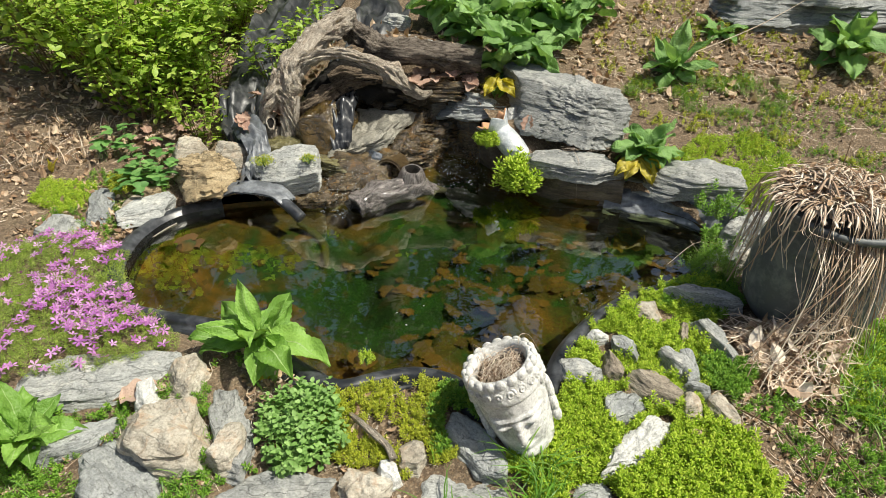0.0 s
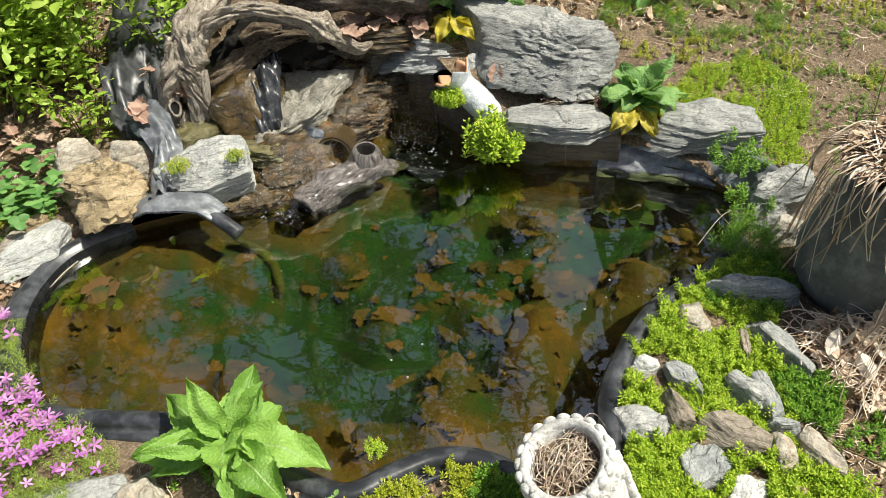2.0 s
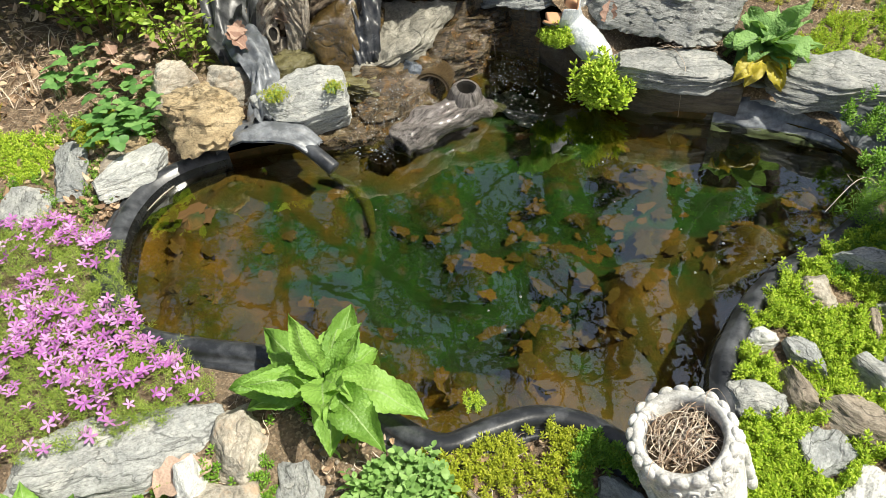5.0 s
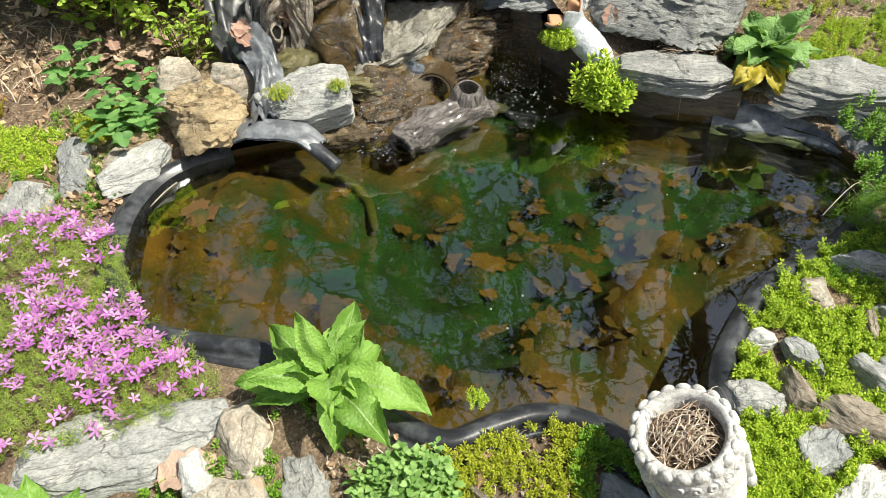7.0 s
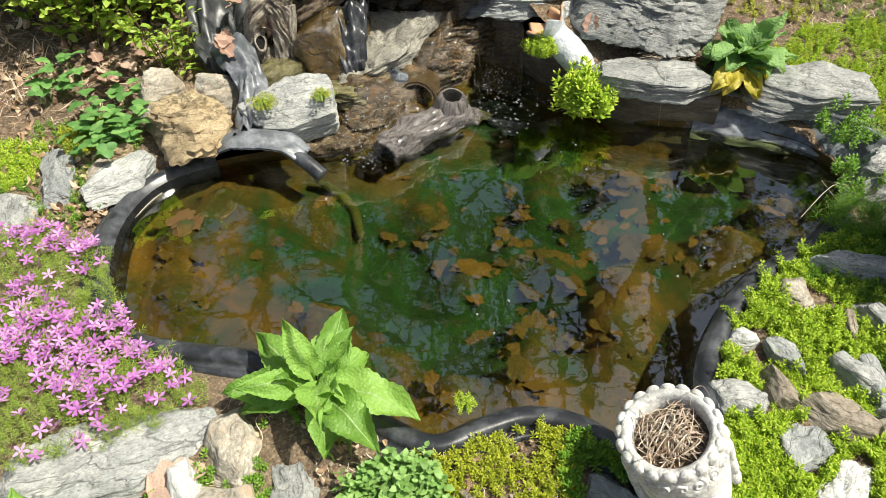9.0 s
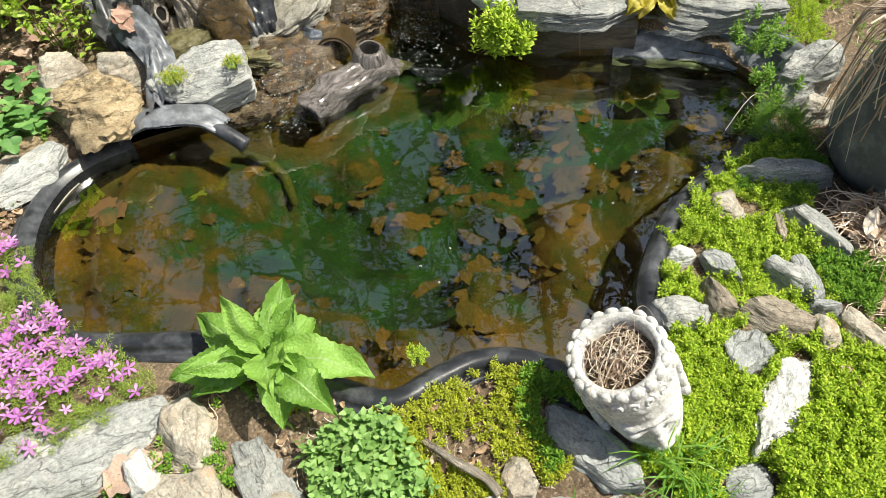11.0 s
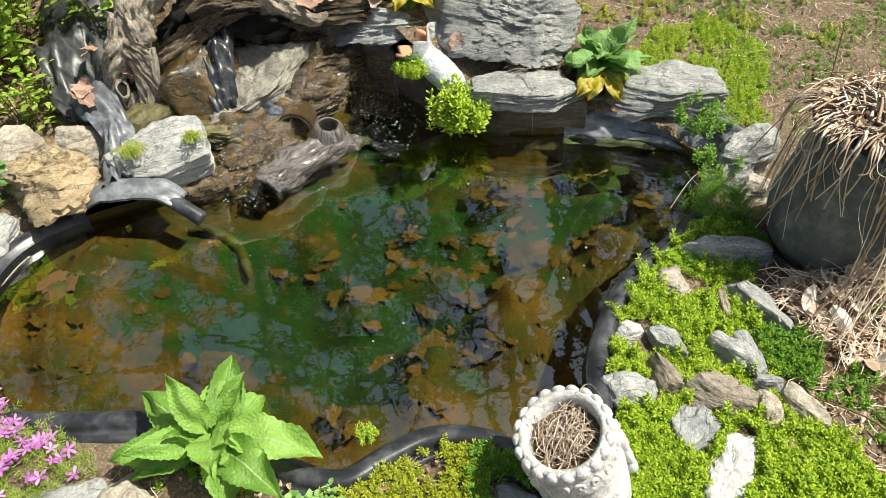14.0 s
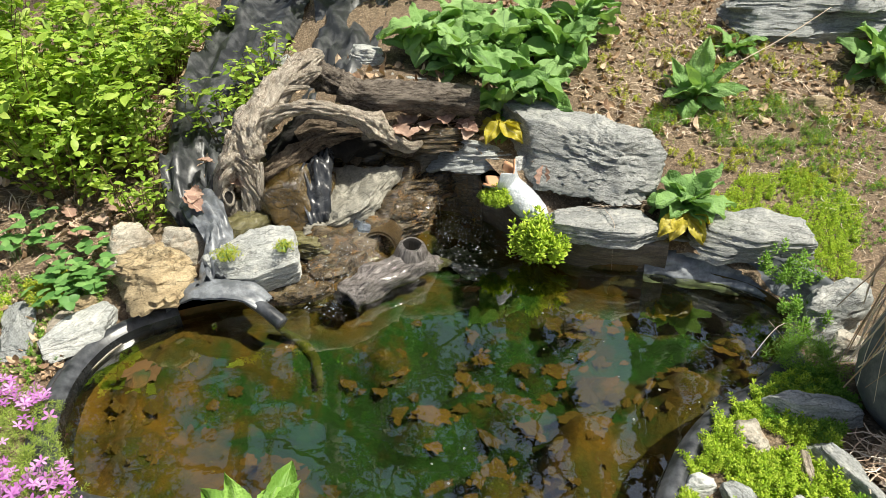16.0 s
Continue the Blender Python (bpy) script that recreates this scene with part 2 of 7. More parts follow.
def mesh(name, verts, faces, uvs=None):
    me = bpy.data.meshes.new(name)
    me.from_pydata([tuple(v) for v in verts], [], [tuple(f) for f in faces])
    if uvs is not None:
        lay = me.uv_layers.new(name="UVMap")
        idx = np.empty(len(me.loops), dtype=np.int32)
        me.loops.foreach_get("vertex_index", idx)
        lay.data.foreach_set("uv", np.asarray(uvs, dtype=np.float32)[idx].ravel())
    return me


def empty(name, x, y, z, rz=0.0, **tags):
    ob = new(name)
    ob.empty_display_size = 0.05
    ob.matrix_basis = pose(x, y, z, 0, 0, rz)
    return tagged(ob, **tags)


def sheet_faces(nu, nv, wrap=False):
    """Quads of a grid of nv rows of nu points; wrap closes each row."""
    f = []
    for j in range(nv - 1):
        for i in range(nu if wrap else nu - 1):
            k = (i + 1) % nu
            f.append((j * nu + i, j * nu + k, (j + 1) * nu + k, (j + 1) * nu + i))
    return f


def fbm(p, scale, octaves=4):
    return noise.fractal(Vector(p) * scale, 0.9, 2.1, octaves)


def catmull(pts, per=8, closed=False):
    p = [np.array(q, float) for q in pts]
    n, out = len(p), []
    for i in range(n if closed else n - 1):
        g = lambda k: p[k % n] if closed else p[min(max(k, 0), n - 1)]
        a, b, c, d = g(i - 1), g(i), g(i + 1), g(i + 2)
        for s in range(per):
            t = s / per
            out.append(0.5 * (2 * b + (c - a) * t + (2 * a - 5 * b + 4 * c - d) * t * t + (3 * b - a - 3 * c + d) * t ** 3))
    if not closed:
        out.append(p[-1])
    return np.array(out)


def tube(name, pts, radii, material, parent=None, label="", sides=10, rough=0.0, seed=0, flat=1.0, per=6, caps=True, grain=0.0, data_only=False):
    """A limb along a smooth curve, with a radius at each knot; rough: knobs, grain: lengthwise ridges."""
    c = catmull(pts, per)
    r = np.interp(np.linspace(0, len(radii) - 1, len(c)), range(len(radii)), radii)
    v, uv = [], []
    up = np.array((0.13, 0.21, 0.97))
    for i, q in enumerate(c):
        d = c[min(i + 1, len(c) - 1)] - c[max(i - 1, 0)]
        d /= np.linalg.norm(d) + 1e-9
        a = np.cross(d, up)
        a /= np.linalg.norm(a) + 1e-9
        b = np.cross(a, d)
        for k in range(sides):
            t = 2 * math.pi * k / sides
            w = 1.0
            if rough:
                w += rough * fbm(q + np.array((seed * 3.1, k * 0.02, 0)) + r[i] * (a * math.cos(t) + b * math.sin(t)), 14)
            if grain:
                w += grain * (0.6 - 1.6 * abs(noise.noise(Vector((math.cos(t + i * 0.02) * 3 + seed, math.sin(t + i * 0.02) * 3, i * 0.05)))) + 0.5 * noise.noise(Vector((math.cos(t) * 7 + seed, math.sin(t) * 7, i * 0.09))))
            v.append(q + r[i] * w * (a * math.cos(t) + b * math.sin(t) * flat))
            uv.append((k / sides, i * 0.08))
    f = sheet_faces(sides, len(c), True)
    if caps:
        for row in (0, len(c) - 1):
            m = len(v)
            v.append(c[row])
            uv.append((0.5, 0))
            for k in range(sides):
                e = (row * sides + k, row * sides + (k + 1) % sides, m)
                f.append(e[::-1] if row == 0 else e)
    me = mesh(name, v, f, uv)
    if data_only:
        return me
    return part(name, me, material, parent, label)


STONES = []      # footprints, kept free of planting


def stone(name, label, x, y, low, high, length, width, angle, material, seed, tilt=(0, 0), dome=0.15, jag=0.12, strata=0.06, sides=7, group="", cut=0.25, keep=True, n=84, ledge=0.22, splits=None):
    """An angular stone: a block split along planes, with layered flanks. Tilt: degrees about its length and its width."""
    rng = random.Random(seed)
    h = high - low
    planes = [(Vector((rng.uniform(-0.1, 0.1), rng.uniform(-0.1, 0.1), 1)).normalized(), 0.96), (Vector((0, 0, -1)), 1.0)]
    for k in range(sides):
        a = 2 * math.pi * (k + rng.uniform(-0.33, 0.33)) / sides
        planes.append((Vector((math.cos(a), math.sin(a), rng.uniform(-0.05, 0.25 + dome))).normalized(), rng.uniform(0.78, 0.97)))
    for k in range(3):
        a = rng.uniform(0, 2 * math.pi)
        planes.append((Vector((math.cos(a), math.sin(a), rng.uniform(0.7, 1.6))).normalized(), rng.uniform(1.12, 1.3) - 0.55 * cut - 0.3 * dome))
    if splits:
        turn = (pose(0, 0, 0, 0, 0, angle) @ pose(0, 0, 0, tilt[0], tilt[1], 0)).to_3x3().transposed()
        mid = Vector((x, y, (low + high) / 2))
        planes = []
        for a, b, c in splits:
            nn = (Vector(b) - Vector(a)).cross(Vector(c) - Vector(a)).normalized()
            dd = nn.dot(Vector(a) - mid)
            planes.append((turn @ (nn if dd > 0 else -nn), abs(dd) * 2 / length))
    cell = rng.uniform(0.10, 0.16)
    rows, v = n // 2, []
    nrm = np.array([p[0] for p in planes])
    dst = np.array([p[1] for p in planes])
    size = np.array((length / 2, width / 2, h / 2))
    j = jag * min(width, h * 1.5, 0.16)
    e, t = np.meshgrid(np.pi * np.arange(rows + 1) / rows, 2 * np.pi * np.arange(n) / n, indexing="ij")
    dirs = np.stack([np.cos(t) * np.sin(e), np.sin(t) * np.sin(e), np.cos(e)], -1).reshape(-1, 3)
    reach = np.sum(np.maximum(0, dirs @ nrm.T / dst) ** 64, axis=1) ** (-1 / 64)
    unit = dirs * reach[:, None]
    round_ = np.hypot(dirs[:, 0], dirs[:, 1])
    flank = np.where(np.abs(unit[:, 2]) < 0.93, np.minimum(1, 1.6 * round_ / (np.abs(dirs[:, 2]) + 0.3)), 0)
    for d, q, fl in zip(dirs, unit, flank):
        # ledges: each layer of the stone set in or out a little
        lay = q[2] / cell + 0.8 * noise.noise((q[0] * 2 + seed, q[1] * 2, 0))
        step = noise.noise((math.floor(lay) * 7.3 + seed, d[0] * 1.3, d[1] * 1.3))
        k = 1 + strata * 1.1 * step * fl
        q = Vector((q[0] * k * size[0], q[1] * k * size[1], q[2] * size[2]))
        f1 = noise.fractal(q * 13 + Vector((seed * 1.7, 0, 0)), 0.8, 2.2, 4)
        f2 = noise.fractal((q[0] * 22, q[1] * 22, q[2] * 90 + seed), 0.8, 2.2, 4)
        q += Vector(d) * (f1 * j + f2 * j * ledge)
        q.z += h / 2
        v.append(q)
    f = [tuple(x for x in q) for q in sheet_faces(n, rows + 1, True)]
    me = mesh(name, v, [q[::-1] for q in f])
    me.materials.append(material)
    me.shade_smooth()
    me.set_sharp_from_angle(angle=radians(38))
    ob = part(name, me, None, smooth=False)
    ob.matrix_basis = pose(x, y, low, 0, 0, angle) @ pose(0, 0, 0, tilt[0], tilt[1], 0)
    if splits:
        ob.matrix_basis = pose(x, y, (low + high) / 2, 0, 0, angle) @ pose(0, 0, 0, tilt[0], tilt[1], 0) @ pose(0, 0, -h / 2)
    tagged(ob, label, "stone", group)
    if keep:
        STONES.append((x, y, length / 2, width / 2, radians(angle)))
    return ob


# ---------------------------------------------------------------- the lie of the land


def smooth(a, b, x):
    t = np.clip((x - a) / (b - a), 0, 1)
    return t * t * (3 - 2 * t)


def land(x, y):
    """Height of the ground: a bank round the pond and a slope rising behind it."""
    x, y = np.asarray(x, float), np.asarray(y, float)
    rise = 0.17 + 0.19 * smooth(-1.25, -0.35, x)
    up = np.maximum(0, y - 2.3)
    up = np.where(up > 2.2, 2.2 + 1.2 * (1 - np.exp(-(up - 2.2) / 1.2)), up)
    down = np.clip(1.4 - y, 0, 0.9) * 0.2
    mound = 0.1 * np.exp(-((x + 0.3) / 0.45) ** 2 - ((y - 3.15) / 0.22) ** 2)
    return 0.025 + mound + rise * up - down - 0.03 * smooth(-0.5, -1.0, x) * smooth(1.6, 1.3, y)


RIM = [(-0.93, 2.40), (-1.04, 2.345), (-1.115, 2.265), (-1.155, 2.14), (-1.15, 2.0), (-1.12, 1.885), (-1.063, 1.772), (-0.99, 1.705),
       (-0.85, 1.664), (-0.68, 1.63), (-0.55, 1.555), (-0.42, 1.45), (-0.316, 1.395), (-0.22, 1.425), (-0.125, 1.448), (-0.03, 1.425),
       (0.05, 1.364), (0.13, 1.325), (0.2, 1.35), (0.241, 1.43), (0.285, 1.555), (0.392, 1.705), (0.506, 1.81), (0.65, 1.89), (0.8, 2.0)]
BACK = [(0.88, 2.15), (0.84, 2.33), (0.66, 2.45), (0.40, 2.515), (0.28, 2.60), (0.16, 2.76), (0.02, 2.93), (-0.13, 3.0),
        (-0.23, 2.85), (-0.34, 2.62), (-0.52, 2.46), (-0.76, 2.44)]
shore = catmull(RIM + BACK, 8, True)


def inside(x, y, poly):
    x, y = np.asarray(x, float), np.asarray(y, float)
    hit = np.zeros(x.shape, bool)
    for (x0, y0), (x1, y1) in zip(poly, np.roll(poly, -1, axis=0)):
        cross = ((y0 > y) != (y1 > y)) & (x < (x1 - x0) * (y - y0) / (y1 - y0 + 1e-12) + x0)
        hit ^= cross
    return hit


def spread(fine, far, step):
    """Coordinates with even steps in the middle and ever longer ones outside."""
    mid = np.arange(fine[0], fine[1] + 1e-6, step)
    out = []
    d = step
    q = 0
    while q < far:
        d *= 1.35
        q += d
        out.append(q)
    out = np.array(out)
    return np.concatenate([(fine[0] - out)[::-1], mid, fine[1] + out])


gx, gy = spread((-2.6, 2.2), 600, 0.025), spread((0.5, 4.6), 600, 0.025)
GX, GY = np.meshgrid(gx, gy)
GZ = land(GX, GY)
near = (np.abs(GX) < 4) & (np.abs(GY - 2) < 4)
GZ -= 0.05 * np.exp(-((GX - 0.4) / 0.16) ** 2 - ((GY - 2.66) / 0.12) ** 2)
GZ -= 0.16 * smooth(-0.82, -0.7, GX) * smooth(0.02, -0.08, GX) * smooth(2.36, 2.46, GY) * smooth(3.12, 2.98, GY)
by_lip = np.nonzero(near & (GY < 2.4) & (np.abs(GX) < 1.5))
lip_far = np.min(np.hypot(GX[by_lip][:, None] - catmull(RIM, 6)[None, :, 0], GY[by_lip][:, None] - catmull(RIM, 6)[None, :, 1]), axis=1)
GZ[by_lip] -= 0.035 * np.exp(-(lip_far / 0.045) ** 2)
for j, i in zip(*np.nonzero(near)):
    GZ[j, i] += 0.012 * noise.fractal(Vector((GX[j, i] * 6, GY[j, i] * 6, 0)), 0.9, 2.1, 4)
faces = sheet_faces(len(gx), len(gy))
mid = np.array([(GX.ravel()[list(f)].mean(), GY.ravel()[list(f)].mean()) for f in faces])
hole = inside(mid[:, 0], mid[:, 1], shore)
# draw the edge of the opening onto the shore line
kept = np.zeros(GX.size, bool)
cutv = np.zeros(GX.size, bool)
fa = np.array(faces)
kept[fa[~hole].ravel()] = True
cutv[fa[hole].ravel()] = True
for i in np.nonzero(kept & cutv)[0]:
    far = np.hypot(shore[:, 0] - GX.flat[i], shore[:, 1] - GY.flat[i])
    s = shore[np.argmin(far)]
    GX.flat[i], GY.flat[i] = s[0], s[1]
ground = part("ground", mesh("ground", np.stack([GX, GY, GZ], -1).reshape(-1, 3), [f for f, h in zip(faces, hole) if not h]), M["soil"])
tagged(ground, "brown garden soil littered with dead leaves, sloping up behind the pond", "ground", kind="structure")

# basin of the pond: a shelf round a deeper middle, heaped here and there with silted leaves
CX, CY = -0.2, 2.0
HEAPS = [(-0.2, 2.0, 0.13), (-0.05, 2.1, 0.12), (0.05, 2.0, 0.1), (0.16, 2.17, 0.13), (-0.05, 1.77, 0.1), (0.12, 1.77, 0.1), (-0.12, 1.6, 0.09), (-0.27, 1.6, 0.08),
         (0.52, 2.03, 0.1), (0.7, 2.14, 0.08), (-0.57, 1.8, 0.1), (-0.9, 2.3, 0.12), (-0.97, 2.12, 0.12), (-0.93, 1.88, 0.12), (-0.3, 2.24, 0.1), (0.3, 2.3, 0.12), (0.02, 2.32, 0.12), (0.3, 2.08, 0.13), (0.2, 1.9, 0.1)]


def pond_floor(x, y):
    """Height of the pond's floor, from the distance to the shore."""
    x, y = np.asarray(x, float), np.asarray(y, float)
    far = np.min(np.hypot(x[..., None] - shore[::2, 0], y[..., None] - shore[::2, 1]), axis=-1)
    z = np.interp(far, (0, 0.02, 0.05, 0.1, 0.2, 0.3, 0.42, 0.55), (0.03, -0.06, -0.12, -0.16, -0.2, -0.27, -0.34, -0.37))
    z = np.where(z < 0, z * (1 - 0.3 * smooth(-0.45, -0.75, x)), z)
    z = z - 0.05 * smooth(0.03, 0.12, far) * smooth(2.05, 2.3, y) * smooth(-0.35, 0.0, x)
    for hx, hy, r in HEAPS:
        z = z + 0.145 * np.exp(-((x - hx) ** 2 + (y - hy) ** 2) / (0.6 * r ** 2)) * smooth(0.02, 0.15, far)
    bumps = np.array([noise.fractal(Vector((a * 4, b * 4, 3)), 0.9, 2, 4) for a, b in zip(x.ravel(), y.ravel())]).reshape(x.shape)
    return z + 0.035 * bumps * smooth(0.02, 0.2, far)


bx, by = np.meshgrid(np.arange(-1.24, 0.96, 0.02), np.arange(1.26, 3.08, 0.02))
faces = np.array(sheet_faces(bx.shape[1], bx.shape[0]))
wet_cell = inside(bx.ravel()[faces].mean(1), by.ravel()[faces].mean(1), shore)
kept, cutv = np.zeros(bx.size, bool), np.zeros(bx.size, bool)
kept[faces[wet_cell].ravel()] = True
cutv[faces[~wet_cell].ravel()] = True
bz = pond_floor(bx, by)
for i in np.nonzero(kept & cutv)[0]:
    s = shore[np.argmin(np.hypot(shore[:, 0] - bx.flat[i], shore[:, 1] - by.flat[i]))]
    bx.flat[i], by.flat[i], bz.flat[i] = s[0], s[1], 0.02
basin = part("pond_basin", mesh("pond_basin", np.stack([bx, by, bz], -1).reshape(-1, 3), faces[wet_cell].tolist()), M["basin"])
tagged(basin, "silted pond floor with brown leaves and algae, colour dimmed green with depth", "pond", kind="structure")

v = [(CX + (x - CX) * r, CY + (y - CY) * r, 0.0) for r in (1.0, 0.9, 0.7, 0.45, 0.2, 0.02) for x, y in shore]
water = part("water", mesh("water", v, sheet_faces(len(shore), 6, True) + [tuple(range(5 * len(shore), 6 * len(shore)))]), M["water"])
tagged(water, "clear greenish pond water reflecting sky and bare branches", "water", kind="structure")
water.visible_shadow = False

# moulded lip of the pond, swept along the front and the sides
lip = catmull(RIM, 10)
profile = [(-0.055, -0.22), (-0.044, -0.08), (-0.036, -0.01), (-0.028, 0.022), (-0.016, 0.036), (-0.01, 0.04), (-0.004, 0.041), (0.006, 0.041), (0.014, 0.036), (0.018, 0.027), (0.02, 0.019), (0.025, 0.018), (0.03, 0.021), (0.036, 0.021), (0.041, 0.016), (0.043, 0.006), (0.043, -0.05)]
v = []
for i, (x, y) in enumerate(lip):
    d = lip[min(i + 1, len(lip) - 1)] - lip[max(i - 1, 0)]
    d /= np.linalg.norm(d)
    for o, z in profile:
        o = o * 1.08 + 0.002
        v.append((x + d[1] * o, y - d[0] * o, z + 0.004 * noise.noise(Vector((x * 5, y * 5, 0)))))
faces = [f[::-1] for f in sheet_faces(len(profile), len(lip))]
rim = part("pond_rim", mesh("pond_rim", v, [f for k, f in enumerate(faces) if k % (len(profile) - 1) >= 3]), M["rim"])
wall = part("pond_wall", mesh("pond_wall", v, [f for k, f in enumerate(faces) if k % (len(profile) - 1) < 3]), M["wall"])
tagged(wall, "shiny black inner wall of the preformed pond", "pond wall", kind="structure")
tagged(rim, "moulded black plastic rim of a preformed garden pond", "pond rim", kind="structure")

# ---------------------------------------------------------------- stones
BED = "stones bedded in the sedum"
S, P, W, T, C, B = (M[k] for k in ("slate", "pale_slate", "white_stone", "tan_stone", "cream_stone", "brown_stone"))
stone("fieldstone", "cream rounded fieldstone set in green sedum", 0.544, 1.72, 0.0, 0.062, 0.108, 0.0878, 87, C, 1, group=BED, dome=0.3)
stone("fieldstone", "small white stone set in green sedum", 0.379, 1.612, 0.0, 0.052, 0.0646, 0.0571, 3, W, 2, group=BED, dome=0.3)
stone("slate_chip", "grey pointed slate lying in sedum", 0.45, 1.552, 0.0, 0.062, 0.109, 0.0571, 112, S, 3, (0, 8), group=BED, sides=5)
stone("slate_chip", "brown sliver of schist on edge in sedum", 0.391, 1.467, 0.0, 0.072, 0.116, 0.0494, 100, B, 4, (12, 0), group=BED, sides=5)
stone("slate_slab", "pale grey flat stone at the pond edge", 0.32, 1.451, -0.01, 0.062, 0.124, 0.0936, 170, P, 5, (-4, 3), group=BED, sides=6)
stone("slate_chip", "whitish grey stone leaning in sedum", 0.562, 1.482, 0.0, 0.075, 0.14, 0.0714, 112, P, 6, (6, 4), group=BED)
stone("slate_chip", "dark grey stone with pale edges", 0.604, 1.468, 0.0, 0.072, 0.119, 0.0527, 82, S, 7, (-14, 0), group=BED)
stone("slate_slab", "brown and grey banded schist lying in sedum", 0.475, 1.396, -0.01, 0.072, 0.161, 0.0747, 140, B, 8, (14, -3), group=BED, sides=6)
stone("slate_chip", "small dark flat stone", 0.591, 1.399, 0.0, 0.06, 0.0807, 0.0395, 162, S, 9, group=BED)
stone("fieldstone", "cream angular stone at the edge of the bed", 0.572, 1.348, -0.01, 0.055, 0.0948, 0.0604, 87, C, 10, group=BED, dome=0.3)
stone("fieldstone", "cream and grey stone at the edge of the bed", 0.642, 1.335, -0.01, 0.052, 0.124, 0.0714, 100, C, 11, group=BED, dome=0.25)
stone("slate_slab", "flat dark grey slate sunk in sedum", 0.403, 1.345, -0.02, 0.034, 0.124, 0.099, 57, S, 12, group=BED, sides=6, dome=0.05, cut=0.1)
stone("white_rock", "rough bright white quartz slab in the sedum", 0.43, 1.24, -0.05, 0.03, 0.27, 0.085, 43, W, 13, (0, -3), jag=0.2, strata=0.16, dome=0.1, n=110, ledge=0.5)
stone("slate_slab", "grey striped slate beside the dried grass", 0.69, 1.6, 0.0, 0.068, 0.215, 0.0659, 108, P, 14, (10, 0), group=BED, sides=6)
stone("slate_slab", "long flat grey slate in the shade of the pot", 0.715, 1.785, 0.0, 0.082, 0.236, 0.0714, 162, S, 15, group=BED, dome=0.05)
stone("slate_chip", "thin beige stone in sedum", 0.62, 1.623, 0.0, 0.055, 0.108, 0.0329, 72, B, 16, group=BED)
stone("boulder", "grey rock beside the pond and the pot", 0.945, 2.115, 0.0, 0.16, 0.2, 0.14, 15, P, 17, dome=0.3)
stone("fieldstone", "beige stone by the dried grass", 0.925, 2.0, 0.0, 0.09, 0.09, 0.07, 10, C, 18, dome=0.3)

BANK = "ledge stones along the back of the pond"
stone("ledge_stone", "long flat grey stone overhanging the black liner", 0.42, 2.555, 0.105, 0.172, 0.42, 0.18, 163, P, 19, (-5, 2), group=BANK, dome=0.1, strata=0.06, jag=0.07, n=110, ledge=0.5)
stone("ledge_stone", "flat grey stone tapering to a point over the liner", 0.86, 2.475, 0.085, 0.175, 0.4, 0.22, 150, P, 20, (-6, 4), group=BANK, dome=0.1, strata=0.06, sides=6, jag=0.07, n=110, ledge=0.5)
# the big boulder is split along planes: top, underside, front, front corner, right end, left end, back, upper left corner
stone("boulder", "big pale grey layered boulder on the bank", 0.439, 2.769, 0.047, 0.527, 0.48, 0.48, 145, P, 133, (6, -2), jag=0.085, strata=0.11, n=180, ledge=0.7, splits=[
    ((0.319, 2.703, 0.354), (0.59, 2.574, 0.354), (0.278, 3.023, 0.401)),
    ((0.35, 2.80, 0.365), (0.246, 2.721, 0.2), (0.465, 2.574, 0.2)),
    ((0.465, 2.574, 0.2), (0.582, 2.603, 0.2), (0.5, 2.70, 0.365)),
    ((0.582, 2.603, 0.22), (0.59, 2.574, 0.354), (0.658, 2.693, 0.396)),
    ((0.193, 2.884, 0.248), (0.246, 2.721, 0.22), (0.216, 2.874, 0.354)),
    ((0.278, 3.023, 0.401), (0.658, 2.693, 0.396), (0.278, 3.023, 0.201)),
    ((0.246, 2.721, 0.19), (0.582, 2.603, 0.19), (0.278, 3.023, 0.181))])
stone("boulder", "low grey rock behind the fish ornament", 0.02, 2.965, 0.17, 0.27, 0.3, 0.15, 150, S, 22, (16, 8), dome=0.25, strata=0.12, n=96)
stone("fieldstone", "small white pebble by the fish ornament", 0.19, 2.85, 0.2, 0.265, 0.05, 0.04, 30, W, 23, dome=0.5)

stone("boulder", "rough tan sandstone rock on the pond edge", -1.0, 2.455, 0.04, 0.21, 0.25, 0.19, 140, T, 24, (12, 14), dome=0.4, jag=0.17, strata=0.09, sides=6, cut=0.5, n=96)
stone("fieldstone", "small cream rock beside the liner", -0.935, 2.6, 0.08, 0.2, 0.125, 0.1, 20, C, 25, dome=0.35, jag=0.08)
stone("fieldstone", "pale cream rock behind the tan one", -1.12, 2.65, 0.05, 0.19, 0.15, 0.1, 50, C, 26, dome=0.3, jag=0.1)
stone("moss_stone", "grey layered stone with yellow-green moss patches", -0.69, 2.525, 0.075, 0.185, 0.31, 0.21, 8, P, 127, (22, -3), dome=0.06, strata=0.06, sides=6, n=110, cut=0.12, ledge=0.3, jag=0.06)
stone("slate_slab", "thin grey slate leaning on the pond rim", -1.185, 2.30, 0.03, 0.08, 0.27, 0.125, 58, P, 28, (6, 2), dome=0.05, sides=6)
stone("slate_slab", "upright grey slate beside the phlox", -1.375, 2.33, 0.0, 0.06, 0.3, 0.11, 108, S, 29, (8, 0), sides=6, dome=0.05)
stone("slate_slab", "flat grey slate beside the phlox", -1.45, 2.18, 0.0, 0.05, 0.22, 0.13, 111, P, 30, dome=0.08, sides=6)
